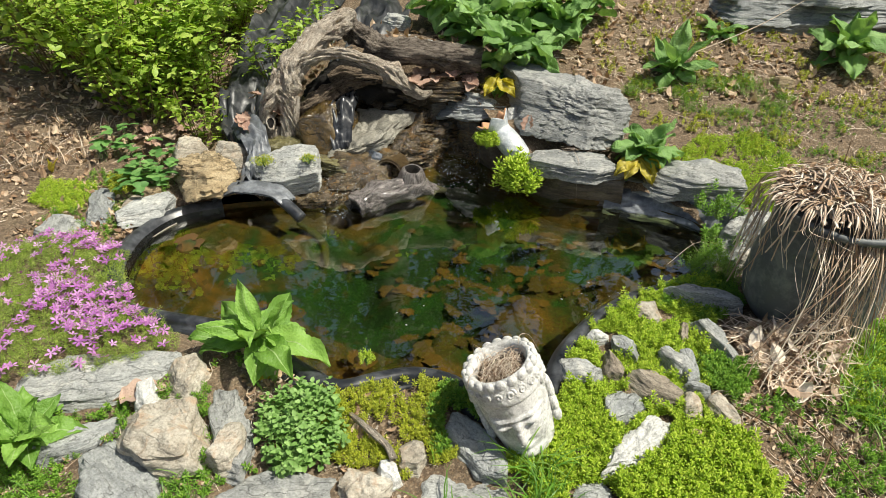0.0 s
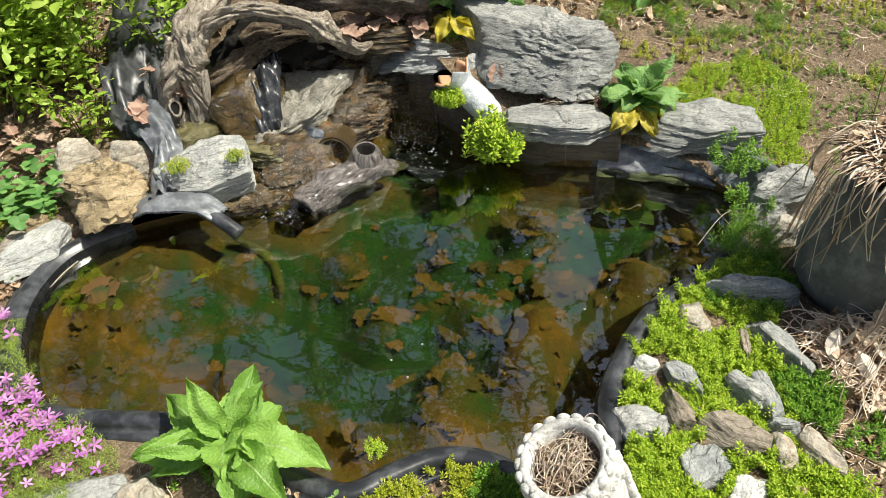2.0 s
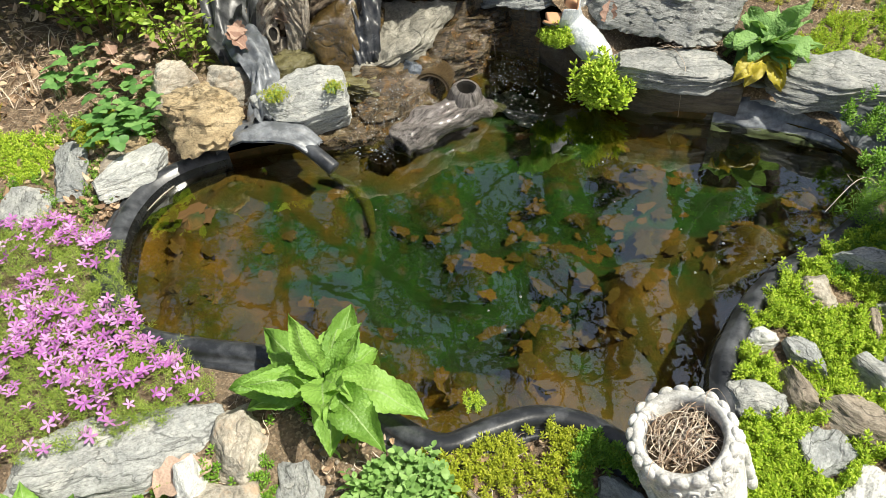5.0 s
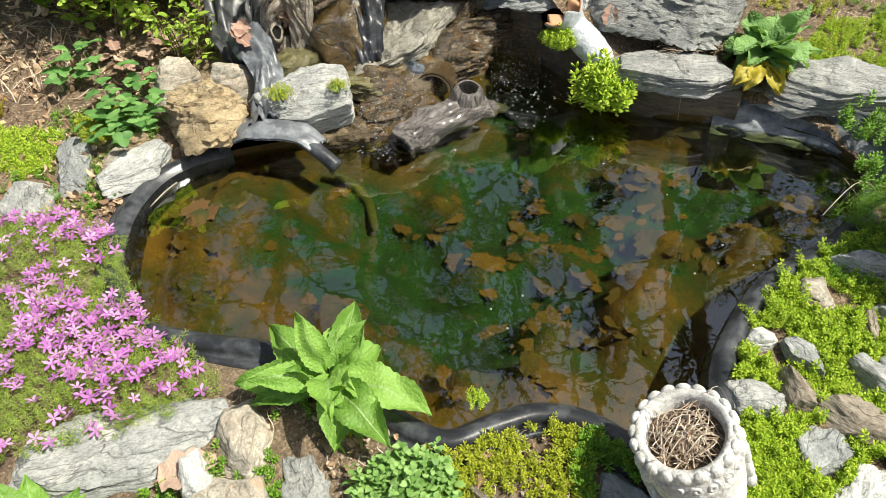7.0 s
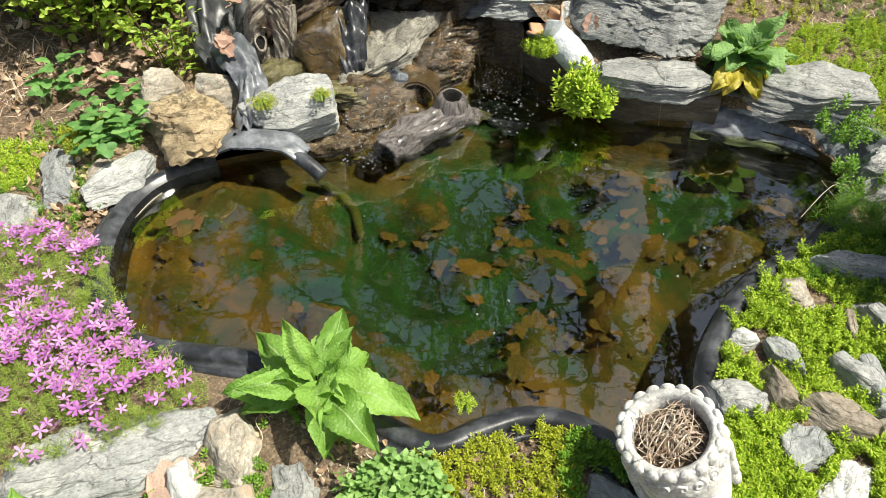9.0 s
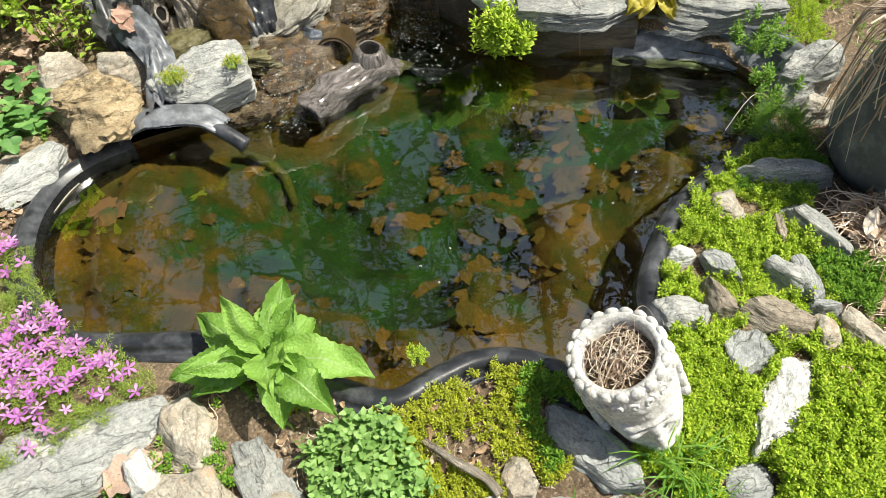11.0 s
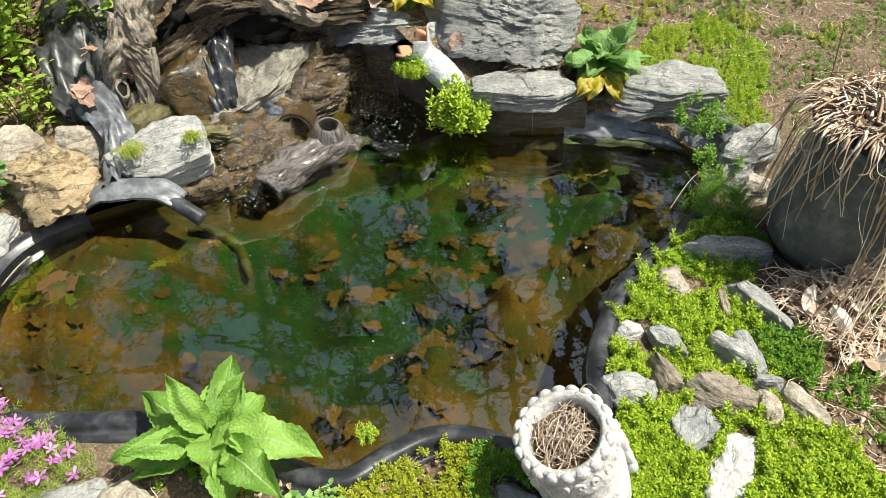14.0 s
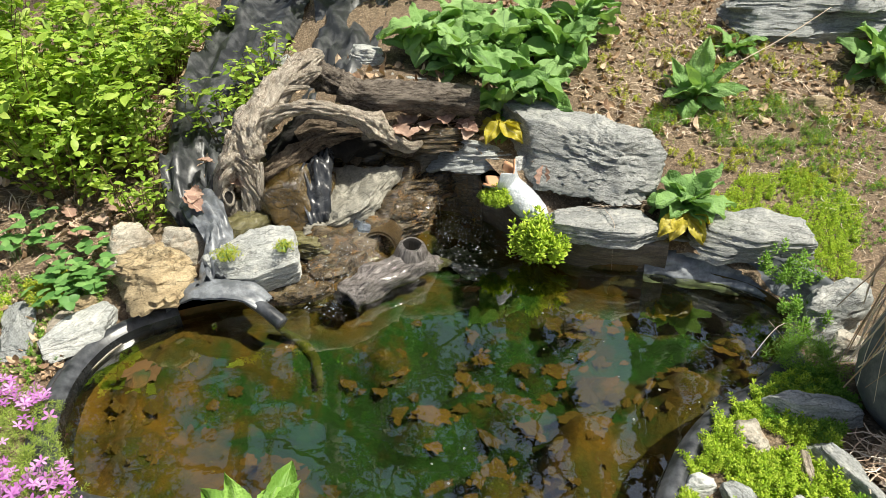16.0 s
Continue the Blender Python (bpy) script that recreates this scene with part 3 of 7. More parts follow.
stone("fieldstone", "brown stone among leaf litter", -1.235, 2.33, 0.02, 0.075, 0.14, 0.07, 70, B, 31, dome=0.2)
stone("fieldstone", "small tan stone by the columbine", -1.2, 2.41, 0.03, 0.09, 0.09, 0.06, 40, T, 32, dome=0.2)

FRONT = "stones paving the front bank"
stone("slate_slab", "large flat grey slate under pink phlox", -0.96, 1.425, -0.05, 0.03, 0.506, 0.228, 14, P, 33, (3, -2), group=FRONT, dome=0.06, n=90, cut=0.15)
stone("boulder", "brownish cream rough fieldstone", -0.712, 1.235, -0.06, 0.044, 0.277, 0.196, 141, C, 34, (2, 3), group=FRONT, dome=0.22, jag=0.09, n=90)
stone("fieldstone", "upright cream stone beside the soil", -0.715, 1.425, -0.03, 0.064, 0.185, 0.112, 104, C, 35, group=FRONT, dome=0.2, jag=0.08)
stone("fieldstone", "small white stone beside the brown one", -0.795, 1.347, -0.03, 0.049, 0.105, 0.065, 110, W, 36, group=FRONT, dome=0.25)
stone("slate_slab", "flat dark grey slate in the front bank", -0.79, 1.13, -0.1, -0.016, 0.296, 0.184, 141, S, 37, (4, 0), group=FRONT, dome=0.06, cut=0.15)
stone("slate_slab", "narrow grey slate under the broad leaves", -0.572, 1.3, -0.06, 0.019, 0.407, 0.112, 112, P, 38, group=FRONT, dome=0.1)
stone("fieldstone", "cream stone lying on slate", -0.545, 1.19, -0.03, 0.044, 0.135, 0.0855, 75, C, 39, group=FRONT, dome=0.2)
stone("slate_slab", "wedge of grey slate", -0.935, 1.23, -0.07, -0.006, 0.209, 0.0787, 35, S, 40, group=FRONT)
stone("slate_slab", "low flat pale slate in the front bank", -0.4, 1.1, -0.1, -0.016, 0.32, 0.131, 5, P, 41, group=FRONT, dome=0.06)
stone("fieldstone", "cream blocky stone in the front bank", -0.212, 1.11, -0.1, -0.001, 0.135, 0.131, 6, C, 42, group=FRONT)
stone("fieldstone", "small pale stone by the dead twig", -0.16, 1.145, -0.06, 0.014, 0.0715, 0.0593, 111, W, 43, group=FRONT, dome=0.3)
stone("fieldstone", "small cream stone by the sedum", -0.107, 1.195, -0.05, 0.014, 0.105, 0.0787, 105, C, 44, group=FRONT, dome=0.2)
stone("slate_slab", "dark slate beneath the head planter", 0.03, 1.24, -0.06, 0.015, 0.25, 0.12, 122, S, 45, group=FRONT, dome=0.05)
stone("slate_slab", "pale low slate under grass", 0.02, 1.12, -0.11, -0.026, 0.296, 0.145, 0, P, 46, group=FRONT, dome=0.06)
stone("fieldstone", "grey stone at the front of the bed", 0.3, 1.105, -0.11, -0.021, 0.123, 0.0923, 3, S, 47, group=FRONT, dome=0.2)

# back slope
stone("fieldstone", "flat tan stone on the slope", 1.37, 3.07, 0.28, 0.335, 0.11, 0.06, 150, T, 48, dome=0.3)
stone("boulder", "grey rock on the slope by the liner", -0.66, 3.45, 0.3, 0.47, 0.15, 0.12, 60, P, 49, dome=0.3)
for k, (x, y, z, l, h, a, seed) in enumerate(((1.55, 3.55, 0.36, 0.66, 0.12, 176, 50), (2.17, 3.52, 0.36, 0.6, 0.12, 178, 51), (1.42, 3.58, 0.47, 0.46, 0.1, 174, 151), (1.9, 3.56, 0.47, 0.56, 0.1, 178, 152), (1.6, 3.6, 0.56, 0.66, 0.1, 175, 153), (2.25, 3.58, 0.56, 0.6, 0.1, 180, 156), (1.9, 3.63, 0.65, 0.9, 0.09, 178, 158))):
    stone("ledge_stone", "layered dark grey slate course of the low wall", x, y, z, z + h, l, 0.3, a, S, seed, group="slates of the low wall", dome=0.02, strata=0.07, jag=0.07, cut=0.08, sides=6)
stone("slate_slab", "pale slate lying on the liner behind the driftwood", -0.35, 3.46, 0.43, 0.5, 0.24, 0.14, 120, P, 52, (10, 0), sides=6, dome=0.05)
stone("slate_slab", "long pale slate behind the log", -0.22, 3.27, 0.37, 0.44, 0.32, 0.1, 150, P, 53, (14, 0), sides=6, dome=0.05)

# waterfall
WET = "wet stones of the waterfall"
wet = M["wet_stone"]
stone("waterfall_stone", "damp slab of grey stone leaning in the waterfall", -0.43, 2.83, 0.115, 0.185, 0.38, 0.27, 42, M["damp_slab"], 155, (4, -17), dome=0.04, group=WET, keep=False, sides=5, cut=0.1, n=110, jag=0.16, ledge=0.5)
stone("waterfall_stone", "smooth wet amber rock under the driftwood", -0.6, 2.875, 0.06, 0.3, 0.34, 0.25, 66, M["amber_stone"], 64, (16, -16), group=WET, dome=0.6, strata=0.02, jag=0.05, cut=0.4, n=96)
stone("waterfall_stone", "flat olive layered stone at the foot of the slab", -0.545, 2.645, 0.045, 0.112, 0.19, 0.11, 152, M["olive_stone"], 157, (10, 4), group=WET, jag=0.1, strata=0.2, dome=0.05)
stone("waterfall_stone", "wedge of wet blue-grey slate", -0.402, 2.70, 0.04, 0.125, 0.12, 0.075, 125, M["wet_slate"], 59, (32, 8), group=WET, sides=5, dome=0.05, cut=0.1, jag=0.06)
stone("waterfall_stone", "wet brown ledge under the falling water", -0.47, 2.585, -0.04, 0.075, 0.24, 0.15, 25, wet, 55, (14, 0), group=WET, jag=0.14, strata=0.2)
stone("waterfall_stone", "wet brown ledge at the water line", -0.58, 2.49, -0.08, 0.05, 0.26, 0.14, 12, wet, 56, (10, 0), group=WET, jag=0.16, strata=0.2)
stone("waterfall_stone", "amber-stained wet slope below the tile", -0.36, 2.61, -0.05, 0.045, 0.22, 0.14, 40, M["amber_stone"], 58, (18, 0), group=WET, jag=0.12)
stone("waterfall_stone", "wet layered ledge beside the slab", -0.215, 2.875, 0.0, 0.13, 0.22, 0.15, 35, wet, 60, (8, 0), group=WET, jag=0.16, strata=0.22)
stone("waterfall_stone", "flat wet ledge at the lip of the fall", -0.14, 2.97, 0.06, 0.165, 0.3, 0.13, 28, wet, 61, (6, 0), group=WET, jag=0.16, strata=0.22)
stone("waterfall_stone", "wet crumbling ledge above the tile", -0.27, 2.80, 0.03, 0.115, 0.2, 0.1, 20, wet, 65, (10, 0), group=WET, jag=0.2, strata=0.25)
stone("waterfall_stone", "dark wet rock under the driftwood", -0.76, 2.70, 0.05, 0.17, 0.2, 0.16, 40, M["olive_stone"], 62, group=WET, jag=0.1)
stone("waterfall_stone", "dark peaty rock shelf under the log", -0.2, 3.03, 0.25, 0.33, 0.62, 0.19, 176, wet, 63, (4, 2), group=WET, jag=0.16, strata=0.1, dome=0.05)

# wet terraced bed of the waterfall
nx, ny = 100, 90
qx, qy = np.meshgrid(-0.80 + 0.86 * np.arange(nx) / (nx - 1), 2.40 + 0.80 * np.arange(ny) / (ny - 1))
wet_in = inside(qx.ravel(), qy.ravel(), shore)
v = []
for jy in range(ny):
    for ix in range(nx):
        x, y = -0.80 + 0.86 * ix / (nx - 1), 2.40 + 0.80 * jy / (ny - 1)
        t = (y - 2.42 + 0.10 * noise.noise(Vector((x * 5, y * 3, 4)))) / 0.13
        st = math.floor(t) + smooth(0.55, 1.0, t - math.floor(t))
        z = 0.0 + 0.052 * st + 0.035 * noise.fractal(Vector((x * 9, y * 9, 1)), 0.9, 2.1, 5)
        if wet_in[jy * nx + ix]:
            far = np.min(np.hypot(shore[:, 0] - x, shore[:, 1] - y))
            z -= min(0.6, far * 9)
        if y > 3.0:
            z = z * (1 - smooth(3.0, 3.18, y)) + (float(land(x, y)) - 0.03) * smooth(3.0, 3.18, y)
        v.append((x, y, z))
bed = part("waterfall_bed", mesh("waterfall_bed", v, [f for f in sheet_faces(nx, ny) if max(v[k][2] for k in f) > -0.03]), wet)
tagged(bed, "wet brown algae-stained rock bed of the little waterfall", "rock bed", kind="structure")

M["sill"] = stone_mat("wet peaty stone", (0.03, 0.023, 0.015), (0.11, 0.082, 0.052), (0.22, 0.18, 0.125), rough=0.35, wet=0.6)
# back wall of the pond: rock sill and rubber liner
def curtain(name, label, pts, low, high, lean, material, seed, wrinkle, thick=0.03, along=4.0, up=3.0, back=0.0):
    c = catmull(pts, 14)
    v, rows = [], 29
    for side in (0, 1):
        for j in range(rows):
            s = (j if side == 0 else rows - 1 - j) / (rows - 1)
            for i, q in enumerate(c):
                d = c[min(i + 1, len(c) - 1)] - c[max(i - 1, 0)]
                d /= np.linalg.norm(d)
                w = wrinkle * noise.fractal(Vector((q[0] * along + seed, q[1] * along, s * up)), 0.9, 2, 4) if side == 0 else 0
                o = lean * s - back + w + (thick if side else 0)
                v.append((q[0] + d[1] * o, q[1] - d[0] * o, low + (high - low) * s + 0.006 * noise.noise(Vector((q[0] * 9, q[1] * 9, seed)))))
    me = mesh(name, v, sheet_faces(len(c), rows * 2))
    return tagged(part(name, me, material), label, "pond liner", kind="structure")


curtain("pond_liner", "wrinkled black rubber liner under the ledge stones", [(0.865, 2.08), (0.835, 2.25), (0.725, 2.345), (0.6, 2.395), (0.52, 2.425)], -0.03, 0.105, 0.0926, M["liner"], 3, 0.018, 0.03, 9.0, 3.0, -0.0274)
curtain("submerged_liner", "black liner wall below the water", [(0.865, 2.08), (0.835, 2.25), (0.725, 2.345), (0.6, 2.395), (0.52, 2.425)], -0.34, -0.004, 0.2, M["wall"], 3, 0.02, 0.03, 4.0, 3.0, 0.16)
curtain("pond_sill", "wet brown stone sill under the ledge stones", [(0.585, 2.405), (0.5, 2.43), (0.38, 2.465), (0.28, 2.53), (0.15, 2.7), (0.0, 2.87), (-0.12, 2.95)], -0.4, 0.11, 0.099, M["sill"], 5, 0.03, 0.07, 3.0, 9.0, 0.039)

# pale scum line where the wall meets the water
edge = tube("water_line", [(-0.95, 2.365, 0.002), (-1.03, 2.32, 0.002), (-1.085, 2.25, 0.002), (-1.12, 2.16, 0.002)], (0.0012, 0.003, 0.0025, 0.001), M["cream_stone"], sides=6, rough=0.8)
tagged(edge, "thin pale scum line along the pond rim", "scum line", kind="structure")

# ---------------------------------------------------------------- plant and litter makers
M["broad_leaf"] = leaf_mat("broad green leaf", (0.15, 0.3, 0.045), (0.24, 0.44, 0.075), (0.33, 0.54, 0.12), vein=(0.34, 0.5, 0.18), gloss=0.55, island=False, bump=0.5)
M["back_leaf"] = leaf_mat("grey-green broad leaf", (0.16, 0.31, 0.085), (0.25, 0.44, 0.13), (0.34, 0.54, 0.2), vein=(0.24, 0.39, 0.16), gloss=0.6, island=False, bump=0.9)
M["yellow_leaf"] = leaf_mat("yellowing leaf", (0.35, 0.3, 0.02), (0.5, 0.42, 0.03), (0.6, 0.5, 0.08), vein=(0.5, 0.45, 0.2), island=False)
M["sedum"] = leaf_mat("sedum", (0.2, 0.33, 0.018), (0.39, 0.55, 0.035), (0.58, 0.68, 0.09), gloss=0.65, trans=0.3)
M["sedum_yellow"] = leaf_mat("yellow sedum", (0.25, 0.3, 0.025), (0.4, 0.46, 0.035), (0.56, 0.57, 0.07), gloss=0.5, trans=0.3)
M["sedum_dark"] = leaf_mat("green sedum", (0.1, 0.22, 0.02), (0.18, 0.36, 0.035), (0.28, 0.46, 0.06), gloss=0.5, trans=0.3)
M["shrub_leaf"] = leaf_mat("shrub leaf", (0.19, 0.33, 0.035), (0.35, 0.51, 0.07), (0.53, 0.66, 0.14), gloss=0.5, trans=0.4)
M["tree_leaf"] = leaf_mat("tree leaf", (0.035, 0.07, 0.012), (0.06, 0.11, 0.02), (0.1, 0.16, 0.03), gloss=0.6, trans=0.25)
M["mint"] = leaf_mat("mint leaf", (0.14, 0.27, 0.06), (0.22, 0.39, 0.1), (0.32, 0.5, 0.16), gloss=0.6, trans=0.25)
M["columbine"] = leaf_mat("blue-green leaf", (0.08, 0.2, 0.05), (0.14, 0.3, 0.08), (0.22, 0.4, 0.12), gloss=0.5, trans=0.25)
M["grass"] = leaf_mat("grass blade", (0.08, 0.2, 0.02), (0.15, 0.33, 0.035), (0.28, 0.45, 0.08), gloss=0.45, trans=0.3)
M["needle"] = leaf_mat("phlox needles", (0.13, 0.22, 0.025), (0.27, 0.38, 0.055), (0.43, 0.52, 0.11), gloss=0.6, trans=0.2)
M["petal"] = leaf_mat("pink petal", (0.42, 0.12, 0.45), (0.57, 0.23, 0.6), (0.72, 0.41, 0.74), gloss=0.6, trans=0.3, island=False)
M["petal_bunch"] = leaf_mat("pink petals", (0.42, 0.12, 0.45), (0.57, 0.23, 0.6), (0.72, 0.41, 0.74), gloss=0.6, trans=0.3)
M["straw"] = leaf_mat("dry straw", (0.36, 0.24, 0.16), (0.64, 0.51, 0.39), (0.84, 0.74, 0.63), gloss=0.7, trans=0.1)
M["litter"] = leaf_mat("dead leaves", (0.19, 0.11, 0.065), (0.43, 0.29, 0.18), (0.66, 0.52, 0.38), gloss=0.8, trans=0.1)
M["oak_leaf"] = leaf_mat("dry oak leaf", (0.25, 0.14, 0.1), (0.4, 0.26, 0.2), (0.5, 0.36, 0.28), vein=(0.5, 0.36, 0.27), gloss=0.7, trans=0.1, island=False)
M["sunk_leaf"] = leaf_mat("sunken leaf", (0.05, 0.028, 0.004), (0.085, 0.042, 0.007), (0.12, 0.054, 0.01), gloss=0.9, trans=0.0)
M["gravel"] = leaf_mat("grit", (0.1, 0.075, 0.055), (0.25, 0.205, 0.16), (0.48, 0.43, 0.37), gloss=0.9, trans=0.0)
M["stem"] = Nodes("stem").done((0.13, 0.08, 0.04), 0.8)
M["green_stem"] = Nodes("green stem").done((0.16, 0.27, 0.06), 0.6)

rs = np.random.RandomState(4)


def leaf_shape(length, width, n=8, m=4, belly=0.8, power=0.9, fold=0.3, rise=0.5, droop=1.0, serrate=0.0, wave=0.0, stalk=0.0, seed=0):
    """A leaf from the origin along +y: rise is its first slope and droop its bend, in radians."""
    v, uv = [], []
    y = z = 0.0
    for i in range(n + 1):
        t = i / n
        a = rise - droop * t
        if i:
            y += length / n * math.cos(a)
            z += length / n * math.sin(a)
        s = max(0.0, (t - stalk) / (1 - stalk))
        w = width / 2 * max(0.0, math.sin(math.pi * s ** belly)) ** power + 0.012 * width
        if serrate and 0 < i < n:
            w *= 1 + serrate * (1 if i % 2 else -1)
        for j in range(m + 1):
            q = 2 * j / m - 1
            lift = fold * abs(q) * w + wave * width * noise.noise(Vector((q * 1.5 + seed * 7, t * 4, seed)))
            v.append((q * w, y - lift * math.sin(a), z + lift * math.cos(a)))
            uv.append((j / m, t))
    return np.array(v), np.array(sheet_faces(m + 1, n + 1)), np.array(uv)


def join(pieces):
    v = np.concatenate([p[0] for p in pieces])
    off = np.cumsum([0] + [len(p[0]) for p in pieces[:-1]])
    f = np.concatenate([p[1] + o for p, o in zip(pieces, off)])
    return v, f


def turned(v, yaw=0.0, pitch=0.0, move=(0, 0, 0), scale=1.0):
    r = np.array(Euler((pitch, 0, yaw)).to_matrix())
    return v @ r.T * scale + np.array(move)


def scatter(shapes, pts, size, tilt, rng=rs, yaw=None, lean=None):
    """Many copies of some shapes as one vertex and face list."""
    pts = np.asarray(pts, float)
    n = len(pts)
    size = np.broadcast_to(size, (n,))
    yaw = rng.uniform(0, 2 * np.pi, n) if yaw is None else yaw
    lean = rng.uniform(0, 2 * np.pi, n) if lean is None else lean
    tl = rng.normal(0, tilt, n)
    pick = rng.randint(0, len(shapes), n)
    vs, fs, base = [], [], 0
    for k, (sv, sf) in enumerate(shapes):
        idx = np.nonzero(pick == k)[0]
        if not len(idx):
            continue
        c, s = np.cos(yaw[idx]), np.sin(yaw[idx])
        x = sv[None, :, 0] * c[:, None] - sv[None, :, 1] * s[:, None]
        y = sv[None, :, 0] * s[:, None] + sv[None, :, 1] * c[:, None]
        z = np.broadcast_to(sv[None, :, 2], x.shape)
        ax, ay = np.cos(lean[idx])[:, None], np.sin(lean[idx])[:, None]
        ct, st = np.cos(tl[idx])[:, None], np.sin(tl[idx])[:, None]
        d = x * ax + y * ay
        d2, z2 = d * ct + z * st, -d * st + z * ct
        x, y = x + (d2 - d) * ax, y + (d2 - d) * ay
        v = np.stack([x, y, z2], -1) * size[idx][:, None, None] + pts[idx][:, None, :]
        vs.append(v.reshape(-1, 3))
        fs.append((sf[None] + (np.arange(len(idx)) * len(sv))[:, None, None] + base).reshape(-1, sf.shape[1]))
        base += len(idx) * len(sv)
    return np.concatenate(vs), np.concatenate(fs)


def stuff(name, label, category, vf, material, parent=None, smooth=False):
    me = bpy.data.meshes.new(name)
    me.from_pydata(vf[0], [], vf[1])
    ob = part(name, me, material, parent, smooth=smooth)
    return tagged(ob, label, category, kind="stuff") if parent is None else tagged(ob, kind="stuff")


def plots(n, poly, rng=rs, stones=True, pond=True, height=0.0, patchy=0.0, grow=1.0):
    """Points inside a patch of ground, free of water and stones."""
    poly = np.array(poly)
    lo, hi = poly.min(0), poly.max(0)
    out = np.zeros((0, 2))
    for _ in range(40):
        p = rng.uniform(lo, hi, (n * 2, 2))
        ok = inside(p[:, 0], p[:, 1], poly)
        if pond:
            far = np.min(np.hypot(p[:, :1] - shore[None, ::4, 0], p[:, 1:] - shore[None, ::4, 1]), axis=1)
            ok &= ~inside(p[:, 0], p[:, 1], shore) & (far > 0.03)
        if stones:
            for x, y, a, b, t in STONES:
                dx, dy = p[:, 0] - x, p[:, 1] - y
                u, w = dx * math.cos(t) + dy * math.sin(t), -dx * math.sin(t) + dy * math.cos(t)
                ok &= (u / (a * 0.93 * grow)) ** 2 + (w / (b * 0.93 * grow)) ** 2 > 1
        if patchy:
            ok &= np.array([noise.noise(Vector((q[0] * 9, q[1] * 9, 7))) > -0.6 + patchy + rng.uniform(-0.2, 0.2) for q in p])
        out = np.concatenate([out, p[ok]])
        if len(out) >= n:
            break
    out = out[:n]
    return np.column_stack([out, land(out[:, 0], out[:, 1]) + height])


# ---- sprigs, rosettes, blades and litter as small shapes
def kite(length, width, up):
    return np.array([(0, 0, 0), (width / 2, length * 0.6, up * 0.55), (0, length, up), (-width / 2, length * 0.6, up * 0.55), (0, length * 0.55, up * 0.55 + width * 0.35)]), np.array([(0, 1, 4, 4), (1, 2, 4, 4), (2, 3, 4, 4), (3, 0, 4, 4)])[:, :3]


def sprig(height, whorls, leaf, width, rng):
    out = []
    for k in range(whorls):
        z = height * (0.25 + 0.75 * k / max(1, whorls - 1))
        top = k == whorls - 1
        for j in range(4 if not top else 5):
            v, f = kite(leaf * (0.62 if top else 1.0), width, leaf * (0.75 if top else 0.3))
            out.append((turned(v, j * 1.57 + k * 0.8 + rng.uniform(-0.3, 0.3), 0, (0, 0, z)), f))
    v, f = kite(height, 0.0012, 0)
    out.append((np.column_stack([v[:, 0], v[:, 2], v[:, 1]]), f))
    return join(out)


sedum_shapes = [sprig(h, w, 0.0078, 0.0029, rs) for h, w in ((0.013, 3), (0.016, 4), (0.011, 3), (0.02, 4))]
star_shapes = [sprig(h, w, 0.017, 0.008, rs) for h, w in ((0.03, 3), (0.04, 4), (0.05, 5))]
needle_shapes = [sprig(h, w, 0.010, 0.0014, rs) for h, w in ((0.03, 5), (0.04, 6), (0.024, 4))]


def blade(length, width, bend, n=4):
    v, y, z = [], 0.0, 0.0
    for i in range(n + 1):
        t = i / n
        a = 1.5 - bend * t
        if i:
            y += length / n * math.cos(a)
            z += length / n * math.sin(a)
        w = width * (1 - t ** 1.6) + 0.0002
        v += [(-w, y, z), (w, y, z)]
    return np.array(v), np.array(sheet_faces(2, n + 1))


def straw(length, width, sag, twist=0.0):
    v = []
    for i in range(6):
        t = i / 5 - 0.5
        w = width * (1 - abs(t))
        x = twist * math.sin(t * 5) * length * 0.12
        v += [(x - w, t * length, sag * (0.25 - t * t)), (x + w, t * length, sag * (0.25 - t * t) + w * 0.4)]
    return np.array(v), np.array(sheet_faces(2, 6))


def chip(length, width, curl):
    lv, lf, _ = leaf_shape(length, width, 5, 2, 0.9, 0.7, fold=curl, rise=0.25, droop=curl * 2.5, wave=0.15, seed=rs.randint(99))
    return lv - np.array((0, length / 2, 0)), lf


def pebble(rng):
    v = np.array([(1, 0, 0), (-1, 0, 0), (0, 1, 0), (0, -1, 0), (0, 0, 1), (0, 0, -1)], float) * rng.uniform(0.5, 1.1, (6, 1))
    f = [(0, 2, 4), (2, 1, 4), (1, 3, 4), (3, 0, 4), (2, 0, 5), (1, 2, 5), (3, 1, 5), (0, 3, 5)]
    return v * np.array((1, 0.8, 0.5)), np.array(f)


blade_shapes = [blade(l, 0.0022, b) for l, b in ((0.09, 0.9), (0.12, 1.3), (0.07, 0.6), (0.14, 1.7))]
straw_shapes = [straw(l, 0.0012, s, t) for l, s, t in ((0.06, 0.01, 0.5), (0.1, 0.02, 1), (0.04, 0.005, -0.6), (0.08, 0.015, -1))]
chip_shapes = [chip(l, w, c) for l, w, c in ((0.035, 0.02, 0.4), (0.045, 0.025, 0.7), (0.025, 0.016, 0.2), (0.05, 0.022, -0.4), (0.03, 0.022, 0.9))]
pebble_shapes = [pebble(rs) for _ in range(5)]

